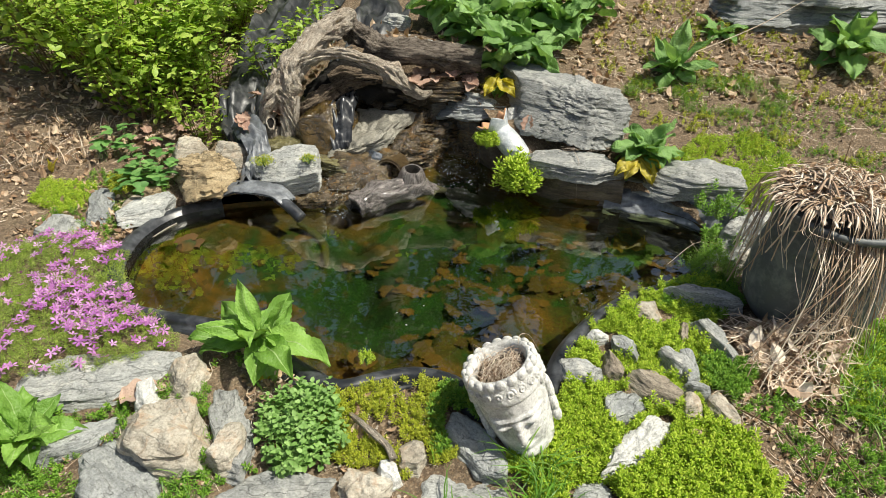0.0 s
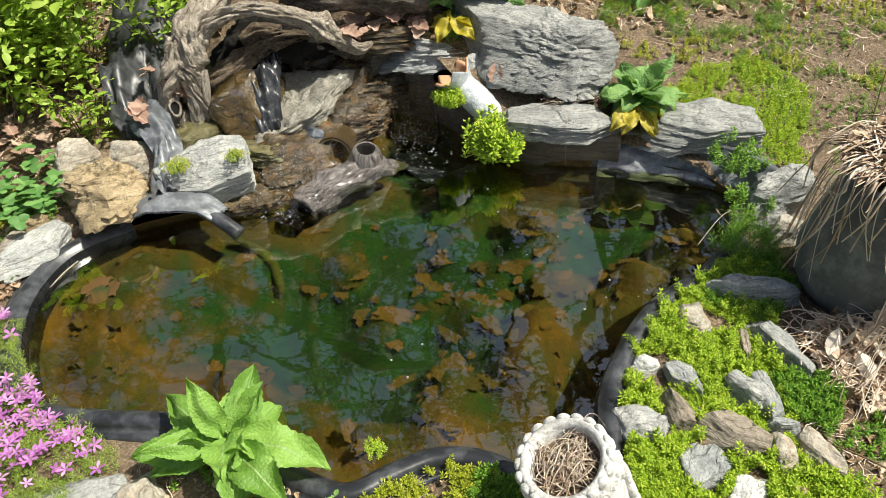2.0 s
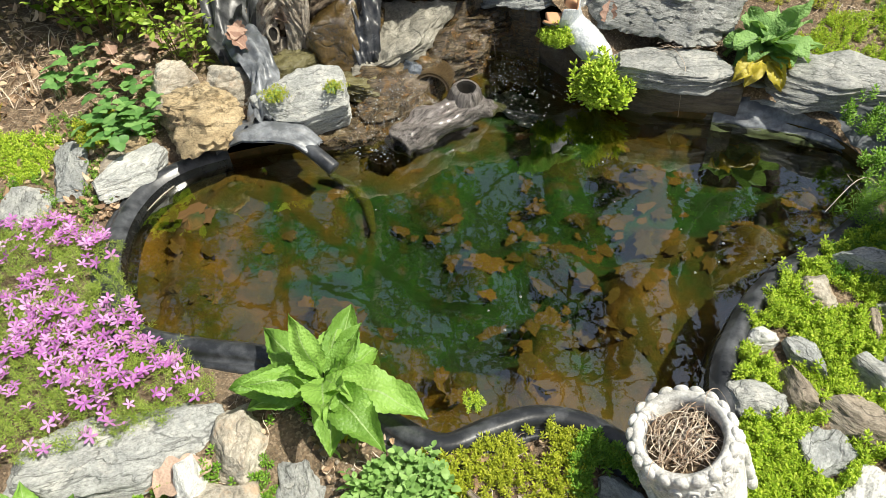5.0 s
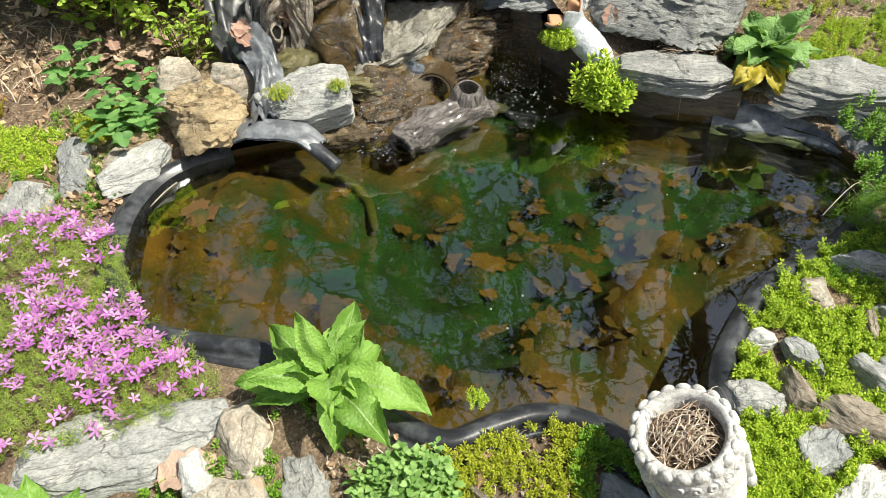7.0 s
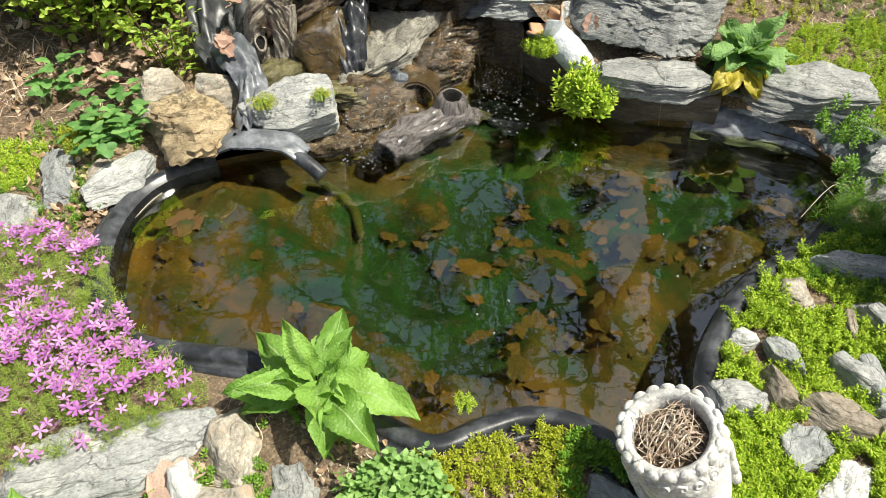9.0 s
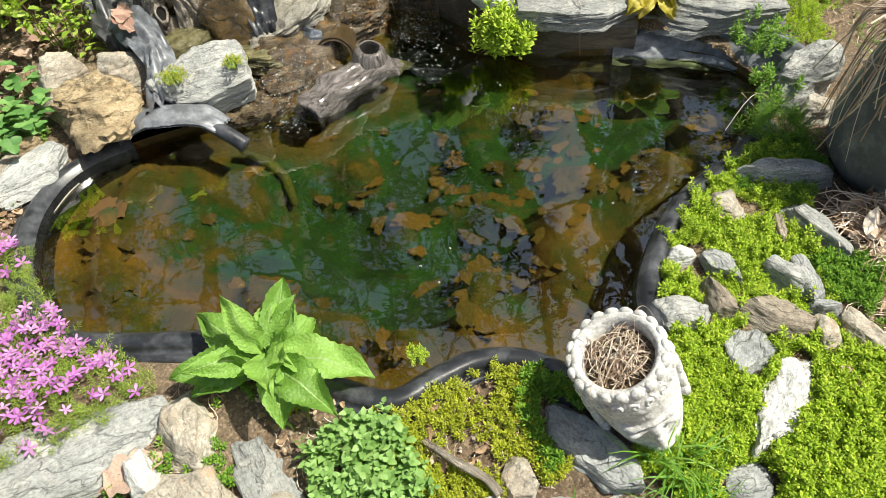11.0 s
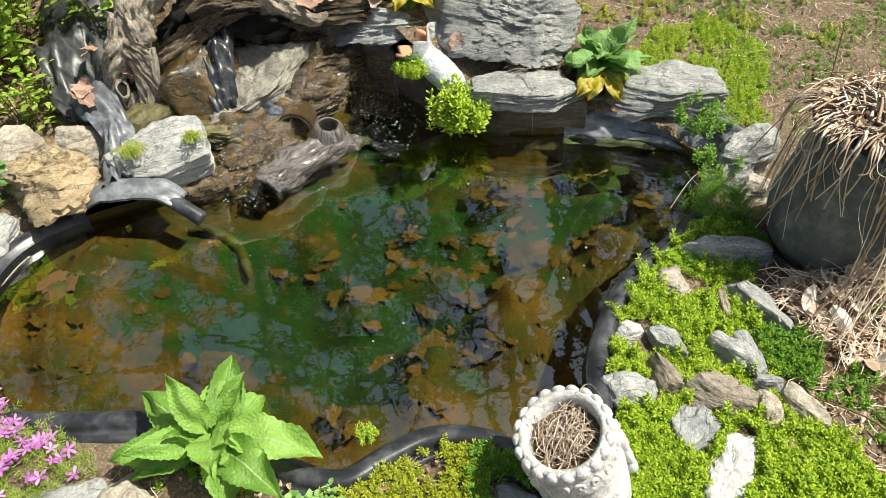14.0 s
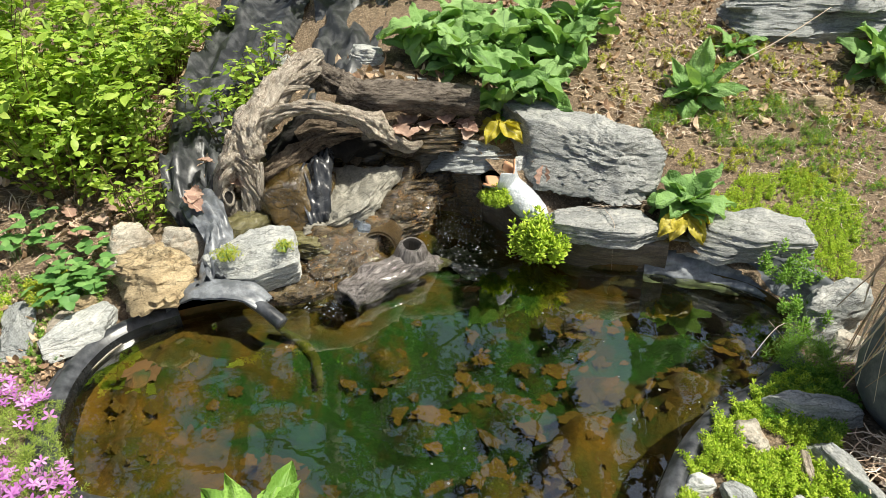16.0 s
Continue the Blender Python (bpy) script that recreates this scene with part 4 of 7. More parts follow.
# ---------------------------------------------------------------- ground cover
BED_PATCH = [(0.28, 1.5), (0.40, 1.74), (0.56, 1.88), (0.70, 1.95), (0.80, 1.9), (0.74, 1.72), (0.66, 1.5), (0.60, 1.36), (0.66, 1.3), (0.7, 1.2), (0.68, 1.05), (0.3, 1.03), (0.22, 1.15), (0.25, 1.36)]
p = plots(7600, BED_PATCH, patchy=0.36)
stuff("sedum_carpet", "bright yellow-green sedum carpet between the stones", "sedum", scatter(sedum_shapes, p, rs.uniform(0.7, 1.3, len(p)), 0.3), M["sedum"])
p = plots(4200, [(0.36, 1.2), (0.50, 1.28), (0.66, 1.3), (0.72, 1.15), (0.66, 1.0), (0.34, 1.0)])
stuff("sedum_cushion", "dense bright green sedum cushion at the front", "sedum", scatter(sedum_shapes, p + (0, 0, 0.008), rs.uniform(0.9, 1.5, len(p)), 0.35), M["sedum"])
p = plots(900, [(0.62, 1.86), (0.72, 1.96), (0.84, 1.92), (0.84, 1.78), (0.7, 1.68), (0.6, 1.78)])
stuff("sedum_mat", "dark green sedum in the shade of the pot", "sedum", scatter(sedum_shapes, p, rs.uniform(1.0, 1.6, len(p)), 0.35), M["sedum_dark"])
p = plots(420, [(0.58, 1.45), (0.68, 1.56), (0.78, 1.48), (0.7, 1.38)])
stuff("sedum_mat", "green sedum beside the dry stems", "sedum", scatter(sedum_shapes, p, rs.uniform(1.0, 1.7, len(p)), 0.35), M["sedum_dark"])
p = plots(1150, [(-0.40, 1.36), (-0.24, 1.41), (-0.12, 1.43), (-0.02, 1.40), (0.05, 1.34), (0.0, 1.2), (-0.12, 1.14), (-0.3, 1.18)], patchy=0.36)
stuff("yellow_sedum", "yellow-green sedum along the pond rim", "sedum", scatter(sedum_shapes, p, rs.uniform(0.9, 1.4, len(p)), 0.3), M["sedum_yellow"])
p = plots(420, [(-0.04, 1.41), (0.06, 1.36), (0.04, 1.24), (-0.05, 1.2), (-0.08, 1.32)])
stuff("sedum_mat", "green sedum at the foot of the head planter", "sedum", scatter(sedum_shapes, p, rs.uniform(1.1, 1.8, len(p)), 0.35), M["sedum_dark"])
p = plots(700, [(0.0, 1.18), (0.14, 1.21), (0.24, 1.36), (0.26, 1.2), (0.3, 1.1), (0.1, 1.0), (-0.05, 1.02)])
stuff("sedum_mat", "bright green sedum before the head planter", "sedum", scatter(sedum_shapes, p, rs.uniform(1.0, 1.7, len(p)), 0.35), M["sedum"])
p = plots(1700, [(0.78, 2.62), (0.95, 2.74), (1.18, 2.75), (1.3, 2.6), (1.22, 2.38), (1.06, 2.2), (0.98, 2.26), (1.02, 2.42), (0.86, 2.55)], patchy=0.42)
stuff("sedum_carpet", "bright sedum carpet behind the ledge stones", "sedum", scatter(sedum_shapes, p, rs.uniform(0.7, 1.3, len(p)), 0.35), M["sedum"])
p = plots(520, [(-1.66, 2.5), (-1.44, 2.46), (-1.4, 2.36), (-1.5, 2.28), (-1.66, 2.36)])
stuff("sedum_mat", "light green sedum among the slates", "sedum", scatter(sedum_shapes, p, rs.uniform(0.9, 1.5, len(p)), 0.35), M["sedum"])
p = plots(240, [(-1.42, 2.52), (-1.3, 2.56), (-1.26, 2.44), (-1.36, 2.4)])
stuff("sedum_mat", "yellow-green sedum by the columbine", "sedum", scatter(sedum_shapes, p, rs.uniform(0.9, 1.5, len(p)), 0.35), M["sedum_yellow"])
p = plots(600, [(0.62, 3.06), (0.9, 3.06), (1.3, 3.14), (1.4, 2.9), (1.2, 2.84), (0.75, 2.9)], patchy=0.5)
stuff("low_weeds", "low dull green weeds on the slope", "weeds", scatter(needle_shapes, p, rs.uniform(0.7, 1.2, len(p)), 0.5), M["sedum_dark"])
p = plots(1500, [(0.9, 3.0), (1.4, 3.0), (2.0, 2.8), (2.0, 2.1), (1.3, 2.2), (1.1, 2.7)], patchy=0.45)
stuff("low_weeds", "sparse olive weeds on gritty soil", "weeds", scatter(sedum_shapes, p, rs.uniform(0.6, 1.2, len(p)), 0.5), M["sedum_dark"])
p = plots(1600, [(0.9, 1.58), (0.98, 1.3), (1.1, 1.1), (1.5, 1.2), (1.4, 1.7), (1.2, 1.72)], patchy=0.2)
stuff("sedum_mat", "bright green sedum in front of the pot", "sedum", scatter(sedum_shapes, p, rs.uniform(1.0, 1.8, len(p)), 0.35), M["sedum"])

p = plots(700, [(0.36, 1.2), (0.50, 1.28), (0.66, 1.3), (0.72, 1.15), (0.66, 1.0), (0.34, 1.0)], patchy=0.5)
stuff("sedum_mat", "darker green sedum tips in the front cushion", "sedum", scatter(star_shapes, p + (0, 0, 0.022), rs.uniform(0.45, 0.8, len(p)), 0.4), M["sedum"])
p = plots(420, [(0.24, 1.38), (0.36, 1.33), (0.39, 1.2), (0.32, 1.1), (0.22, 1.16)])
stuff("sedum_mat", "bright green sedum beside the head planter", "sedum", scatter(sedum_shapes, p, rs.uniform(1.0, 1.6, len(p)), 0.35), M["sedum"])
p = plots(700, BED_PATCH, patchy=0.45)
stuff("sedum_mat", "longer sedum shoots standing above the carpet", "sedum", scatter(star_shapes, p + (0, 0, 0.012), rs.uniform(0.4, 0.75, len(p)), 0.4), M["sedum"])
p = plots(900, [(0.66, 1.36), (0.9, 1.42), (1.3, 1.5), (1.35, 0.98), (0.66, 0.95)], patchy=0.55)
stuff("low_weeds", "small green weeds on the bare soil", "weeds", scatter(star_shapes, p, rs.uniform(0.35, 0.7, len(p)), 0.5), M["sedum_dark"])

# grass
def turf(label, n, poly, size, mat="grass", tilt=0.35):
    p = plots(n, poly)
    return stuff("grass_tuft", label, "grass", scatter(blade_shapes, p, rs.uniform(0.6, 1.3, len(p)) * size, tilt), M[mat])


turf("green grass blades beside the pot", 1500, [(0.9, 1.46), (1.0, 1.64), (1.35, 1.75), (1.5, 1.3), (1.0, 1.15)], 0.75)
turf("thin green grass before the head planter", 170, [(-0.06, 1.18), (0.2, 1.2), (0.24, 1.06), (-0.06, 1.04)], 0.95)
turf("coarse green grass behind the pot", 160, [(1.08, 2.0), (1.3, 2.1), (1.4, 1.9), (1.15, 1.86)], 1.3)
turf("short weeds between the front stones", 260, [(-0.7, 1.16), (-0.62, 1.3), (-0.55, 1.12), (-0.5, 1.02), (-0.72, 1.02)], 0.5)
turf("short weeds in the corner of the bank", 160, [(-1.05, 1.14), (-0.86, 1.12), (-0.8, 1.0), (-1.1, 1.0)], 0.5)
turf("yellowed grass on the slope", 160, [(-1.9, 3.0), (-1.5, 3.0), (-1.5, 2.6), (-1.9, 2.5)], 0.8, "straw", 0.8)

# litter
LITTER = [("dead brown leaves on the shady bank", 2400, [(-0.9, 3.5), (-1.2, 3.1), (-1.12, 2.62), (-1.3, 2.45), (-1.7, 2.2), (-2.6, 2.0), (-2.6, 4.2), (-0.5, 4.3)], 0.9),
          ("dead leaves on the back slope", 2000, [(0.2, 3.5), (0.6, 2.95), (1.1, 2.9), (2.2, 3.0), (2.3, 4.2), (0.2, 4.3)], 0.9),
          ("dead leaves under the pot", 170, [(0.72, 1.66), (0.86, 1.66), (0.98, 1.5), (0.86, 1.3), (0.7, 1.36), (0.76, 1.5)], 0.7),
          ("scraps of dead leaf on bare soil", 800, [(0.7, 1.4), (1.3, 1.6), (1.3, 1.0), (0.68, 0.95)], 0.5),
          ("dead leaf scraps between stones", 240, [(-1.5, 2.5), (-1.2, 2.5), (-1.14, 2.35), (-1.2, 2.1), (-1.6, 2.1)], 0.7),
          ("dead leaf scraps on the front bank", 420, [(-1.2, 1.3), (-0.7, 1.55), (-0.1, 1.38), (0.0, 1.05), (-1.2, 1.0)], 0.55),
          ("brown leaves caught round the driftwood", 260, [(-1.0, 2.75), (-0.7, 2.72), (-0.6, 3.3), (0.15, 3.05), (0.1, 3.3), (-0.9, 3.5)], 1.1)]
for label, n, poly, size in LITTER:
    p = plots(n, poly, height=0.008)
    stuff("leaf_litter", label, "leaf litter", scatter(chip_shapes, p, rs.uniform(0.5, 1.3, len(p)) * size, 0.5), M["litter"])
for label, n, poly, size in (("dry straw and stalks on the shady bank", 2600, LITTER[0][2], 1.0), ("dry straw on the back slope", 2600, LITTER[1][2], 1.0), ("broken stalks beside the bed", 1500, [(0.66, 1.5), (0.9, 1.66), (1.3, 1.5), (1.3, 0.95), (0.7, 0.95)], 0.7),
                       ("dry grass on the gritty slope", 500, [(0.9, 3.0), (2.2, 3.0), (2.2, 2.0), (1.3, 2.1), (1.0, 2.75)], 0.8), ("bits of straw on the front bank", 260, LITTER[5][2], 0.6)):
    p = plots(n, poly, height=0.008)
    stuff("straw_litter", label, "straw", scatter(straw_shapes, p, rs.uniform(0.4, 1.3, len(p)) * size, 0.25), M["straw"])
for label, n, poly in (("grit and small stones on the slope", 1500, [(0.8, 3.1), (2.2, 3.3), (2.2, 2.0), (1.1, 2.1), (1.0, 2.8)]), ("grit on the front bank", 800, LITTER[5][2]), ("grit on the bare soil", 700, [(0.66, 1.4), (1.3, 1.5), (1.3, 0.9), (0.66, 0.9)]), ("grit on the shady bank", 900, LITTER[0][2])):
    p = plots(n, poly, height=0.003)
    stuff("grit", label, "gravel", scatter(pebble_shapes, p, rs.uniform(0.3, 1.0, len(p)) ** 2 * 0.007 + 0.0015, 0.3), M["gravel"])

# sunken leaves
def lobed(size, seed):
    """A flat sunken leaf with uneven lobes."""
    v, n = [(0, 0, 0.002)], 16
    r = random.Random(seed)
    for k in range(n):
        t = 2 * math.pi * k / n
        q = size * (0.55 + 0.15 * (k % 2) * r.uniform(0.3, 1.2) + r.uniform(-0.1, 0.1))
        v.append((math.cos(t) * q * 0.6, math.sin(t) * q, r.uniform(-0.002, 0.003)))
    return np.array(v), np.array([(0, 1 + k, 1 + (k + 1) % n) for k in range(n)])


flat_shapes = [lobed(d, k) for k, d in enumerate((0.045, 0.06, 0.07, 0.08, 0.05, 0.09))]
c = np.concatenate([rs.normal((x, y), r * 0.5, (int(75 * r), 2)) for x, y, r in HEAPS] + [rs.uniform((-1.1, 1.45), (0.8, 2.6), (60, 2))])
c = c[inside(c[:, 0], c[:, 1], shore) & (np.min(np.hypot(c[:, :1] - shore[None, :, 0], c[:, 1:] - shore[None, :, 1]), axis=1) > 0.07)]
p = np.column_stack([c, pond_floor(c[:, 0], c[:, 1]) + rs.uniform(0.001, 0.006, len(c))])
stuff("sunken_leaves", "orange-brown sunken leaves on the pond floor", "leaf litter", scatter(flat_shapes, p, rs.uniform(0.4, 1.0, len(p)), 0.07), M["sunk_leaf"])

p = plots(500, [(-1.1, 1.35), (-0.6, 1.5), (-0.45, 1.1), (-0.5, 0.98), (-1.2, 0.98)], patchy=0.4)
stuff("low_weeds", "small green weeds between the front stones", "weeds", scatter(star_shapes, p, rs.uniform(0.35, 0.7, len(p)), 0.5), M["sedum_dark"])
p = plots(260, [(-1.3, 2.6), (-1.15, 2.5), (-1.14, 2.35), (-1.25, 2.1), (-1.55, 2.1), (-1.5, 2.55)], patchy=0.4)
stuff("low_weeds", "small green weeds between the slates", "weeds", scatter(star_shapes, p, rs.uniform(0.3, 0.6, len(p)), 0.5), M["sedum_dark"])

# ---------------------------------------------------------------- head planter
M["cast"] = stone_mat("whitewashed cast stone", (0.6, 0.58, 0.55), (0.79, 0.78, 0.76), (0.86, 0.86, 0.85), streak=3, tilt=(2, 2, 2), rough=0.85, cracks=0.0)


def head_planter():
    """A cast stone head with closed eyes, open at the crown, ringed by two rows of curls; face towards -y."""
    na, nh, height = 120, 84, 0.235
    g = lambda d, s: math.exp(-(d / s) ** 2)
    v = []

    def wide(h):
        return 0.064 + 0.024 * math.sin(min(1, h * 1.25) * math.pi / 2) ** 0.9 - 0.006 * max(0, h - 0.8) / 0.2 if h > 0.04 else 0.052 + h * 0.3

    for j in range(nh):
        h = j / (nh - 1)
        for k in range(na):
            a = 2 * math.pi * k / na
            a = a - 2 * math.pi if a > math.pi else a
            rx, ry = wide(h) * 0.95, wide(h) * (1.08 if abs(a) < 1.57 else 1.0)
            r = 1 / math.sqrt((math.sin(a) / rx) ** 2 + (math.cos(a) / ry) ** 2)
            if h < 0.16 and abs(a) < 1.2:
                r += 0.012 * math.sin(h / 0.16 * math.pi) * g(a, 0.45)              # chin
            d = 0
            d += 0.032 * g(a, 0.12 + 0.07 * max(0, 0.5 - h)) * smooth_step(0.62, 0.33, h) * smooth_step(0.27, 0.33, h)   # nose
            for s in (-1, 1):
                d += 0.017 * g(a - s * 0.42, 0.22) * g(h - 0.50, 0.035)               # eyelid
                d -= 0.012 * g(a - s * 0.42, 0.26) * g(h - 0.452, 0.012)              # lash line
                d += 0.014 * g(a - s * 0.42, 0.3) * g(h - 0.575 + 0.05 * (abs(a) - 0.42) ** 2, 0.015)    # brow
                d += 0.005 * g(a - s * 0.55, 0.25) * g(h - 0.3, 0.09)                 # cheek
            d += 0.014 * g(a, 0.22) * g(h - 0.22, 0.016) + 0.010 * g(a, 0.19) * g(h - 0.18, 0.014) - 0.006 * g(a, 0.22) * g(h - 0.2, 0.006)
            d += 0.003 * g(a, 0.05) * g(h - 0.66, 0.02)                               # dot on the brow
            d += 0.004 * smooth_step(0.74, 0.76, h)                                 # hairline
            r += d
            v.append((math.sin(a) * r, -math.cos(a) * r, h * height))
    top = len(v) - na
    for scale, z in ((0.9, 0.004), (0.80, -0.004), (0.77, -0.03), (0.75, -0.07)):
        for k in range(na):
            x, y, _ = v[top + k]
            v.append((x * scale, y * scale, height + z))
    f = sheet_faces(na, nh + 4, True)
    low = len(v)
    v.append((0, 0, 0))
    pieces = [(np.array(v), np.array(f + [((k + 1) % na, k, low, low) for k in range(na)]))]
    rng = random.Random(5)
    for row, (h, count, size) in enumerate(((0.965, 20, 0.0148), (0.86, 20, 0.0146), (0.755, 20, 0.0142))):
        for k in range(count):
            a = 2 * math.pi * (k + 0.5 * (row % 2)) / count
            if row == 2 and math.cos(a) > 0.55:
                continue
            r = wide(h) * 0.99 + 0.003
            out = np.array((math.sin(a), -math.cos(a), 0.15))
            side = np.array((math.cos(a), math.sin(a), 0))
            c = np.array((math.sin(a) * r * 0.97, -math.cos(a) * r * 1.04, h * height))
            bv, bf = curl(size * rng.uniform(0.94, 1.04), rng.uniform(0, 6.28))
            if row == 0:
                bv, bf = ball(14, 10)
                bv = bv * size * (0.95, 0.9, 0.62)
            pieces.append((c + out * bv[:, 2:] + side * bv[:, :1] + np.array((0, 0, 1)) * bv[:, 1:2], bf))
    for s in (-1, 1):            # long ears
        for z, y, rx, rz, o in ((0.125, 0.004, 0.008, 0.034, 0.086), (0.085, 0.0, 0.0085, 0.03, 0.084), (0.055, -0.004, 0.009, 0.018, 0.082)):
            bv, bf = ball(14, 10)
            pieces.append((bv * (rx * 1.3, 0.018, rz * 1.1) + (s * o, y, z), bf))
    vv, ff = join(pieces)
    vv = np.array([Vector(q) + 0.0012 * Vector((noise.noise(Vector(q) * 60), noise.noise(Vector(q) * 60 + Vector((9, 0, 0))), 0)) for q in vv])
    return mesh("head_planter", vv, [tuple(dict.fromkeys(q)) for q in ff.tolist()])


def curl(size, turn):
    """A snail curl: a small dome with a spiral groove."""
    nu, nv, v = 18, 9, []
    for j in range(nv + 1):
        r = 1 - j / nv
        for k in range(nu):
            t = 2 * math.pi * k / nu
            ridge = math.cos(2 * math.pi * (r * 1.6) - t - turn) * 0.12 * min(1, r * 3) * min(1, (1 - r) * 6)
            v.append((size * r * math.cos(t), size * r * math.sin(t), size * (0.62 * math.sqrt(max(0, 1 - r * r)) + ridge - 0.1)))
    return np.array(v), np.array(sheet_faces(nu, nv + 1, True))


def ball(nu, nv):
    v = [(math.cos(2 * math.pi * k / nu) * math.sin(math.pi * j / nv), math.sin(2 * math.pi * k / nu) * math.sin(math.pi * j / nv), math.cos(math.pi * j / nv)) for j in range(nv + 1) for k in range(nu)]
    return np.array(v), np.array(sheet_faces(nu, nv + 1, True))


def smooth_step(a, b, x):
    t = min(1, max(0, (x - a) / (b - a)))
    return t * t * (3 - 2 * t)


HEAD = Matrix.Translation((0.172, 1.268, -0.012)) @ pose(0, 0, 0, -6, -22, 0) @ pose(0, 0, 0, 0, 0, 3)
head = part("head_planter", head_planter(), M["cast"])
head.matrix_basis = HEAD
tagged(head, "whitewashed cast stone head planter leaning in the sedum", "planter")

# soil plug and dry roots in the head
bm = bmesh.new()
bmesh.ops.create_circle(bm, cap_ends=True, segments=40, radius=0.072)
bmesh.ops.subdivide_edges(bm, edges=bm.edges[:], cuts=3)
for q in bm.verts:
    q.co.z += 0.01 * noise.fractal(q.co * 60, 1, 2, 4)
plug = part("planter_soil", bm, M["soil"])
plug.matrix_basis = HEAD @ Matrix.Translation((0, 0, 0.205))
tagged(plug, "dry brown potting soil in the head planter", "soil")


def strands(name, label, rows, material, category="dried plant"):
    """Dry stems, each a thin bent tube: rows of knots."""
    pieces = []
    for knots, r in rows:
        c = catmull(knots, 5)
        v = []
        for i, q in enumerate(c):
            d = c[min(i + 1, len(c) - 1)] - c[max(i - 1, 0)]
            d /= np.linalg.norm(d) + 1e-9
            a = np.cross(d, (0.3, 0.2, 0.93))
            a /= np.linalg.norm(a) + 1e-9
            b = np.cross(a, d)
            w = r * (1 - 0.5 * i / len(c))
            v += [q + a * w, q + b * w * 0.35, q - a * w, q - b * w * 0.35]
        pieces.append((np.array(v), np.array(sheet_faces(4, len(c), True))))
    return stuff(name, label, category, join(pieces), material, smooth=True)


rows = []
rng = np.random.RandomState(8)
for _ in range(150):
    a, b = rng.uniform(-0.055, 0.055, 2), rng.uniform(-0.06, 0.06, 2)
    m = (a + b) / 2 + rng.uniform(-0.02, 0.02, 2)
    ks = [(a[0], a[1], 0.205), (m[0], m[1], 0.215 + rng.uniform(0, 0.022)), (b[0], b[1], 0.207 + rng.uniform(0, 0.02))]
    rows.append(([np.array(HEAD @ Vector(k)) for k in ks], 0.0013))
for a, l in ((0.6, 0.05), (2.2, 0.055), (3.9, 0.045), (5.0, 0.06)):
    x, y = math.cos(a), math.sin(a)
    ks = [(x * 0.05, y * 0.05, 0.21), (x * 0.075, y * 0.075, 0.255), (x * 0.1, y * 0.1, 0.25 - l * 0.2), (x * 0.11, y * 0.1, 0.24 - l)]
    rows.append(([np.array(HEAD @ Vector(k)) for k in ks], 0.0009))
strands("dried_roots", "tangle of dry pale roots in the head planter", rows, M["straw"])

# ---------------------------------------------------------------- pot with dead grass
M["pot"] = plastic_mat("dark glazed pot", (0.08, 0.09, 0.096), 0.5, (0.23, 0.24, 0.235))
PX, PY, PZ = 0.995, 1.765, 0.012
prof = [(0.0, 0.0), (0.11, 0.0), (0.145, 0.02), (0.175, 0.065), (0.184, 0.115), (0.178, 0.19), (0.167, 0.26), (0.157, 0.33), (0.155, 0.355), (0.172, 0.365), (0.177, 0.375), (0.172, 0.385), (0.155, 0.382), (0.15, 0.36), (0.15, 0.33), (0.0, 0.33)]
pot = empty("flower_pot", PX, PY, PZ, label="dark grey rounded garden pot overhung with dead grass", category="pot")
pot.matrix_basis = pose(PX, PY, PZ, 4, 3, 0)
for piece, rows_ in (("body", prof[:9]), ("rim", prof[8:])):
    v = []
    for r, z in rows_:
        for k in range(64):
            a = 2 * math.pi * k / 64
            w = 1 + 0.012 * noise.noise(Vector((math.cos(a) * 2, math.sin(a) * 2, z * 8)))
            v.append((math.cos(a) * r * w, math.sin(a) * r * w, z))
    part(piece, mesh(piece, v, sheet_faces(64, len(rows_), True)), M["pot"], pot)
rows = []
rng = np.random.RandomState(3)
o = lambda r, t, z: np.array((PX + r * math.cos(t), PY + r * math.sin(t), PZ + z + (0.035 if z > 0.3 else 0)))
flat = lambda a, r: (r * math.cos(a), r * math.sin(a))
for k in range(620):      # flat matted blades on top
    a, l = rng.uniform(0, 2 * math.pi), rng.uniform(0.05, 0.13)
    m = np.array(flat(rng.uniform(0, 2 * math.pi), 0.15 * math.sqrt(rng.rand())))
    d = np.array(flat(a, l / 2))
    z = 0.395 + 0.045 * (1 - (np.linalg.norm(m) / 0.17) ** 2) * rng.rand()
    zz = rng.normal(0, 0.008, 3)
    rows.append(([(PX + m[0] - d[0], PY + m[1] - d[1], PZ + z + zz[0]), (PX + m[0], PY + m[1], PZ + z + 0.012 + zz[1]), (PX + m[0] + d[0], PY + m[1] + d[1], PZ + z + zz[2])], rng.uniform(0.0022, 0.0058)))
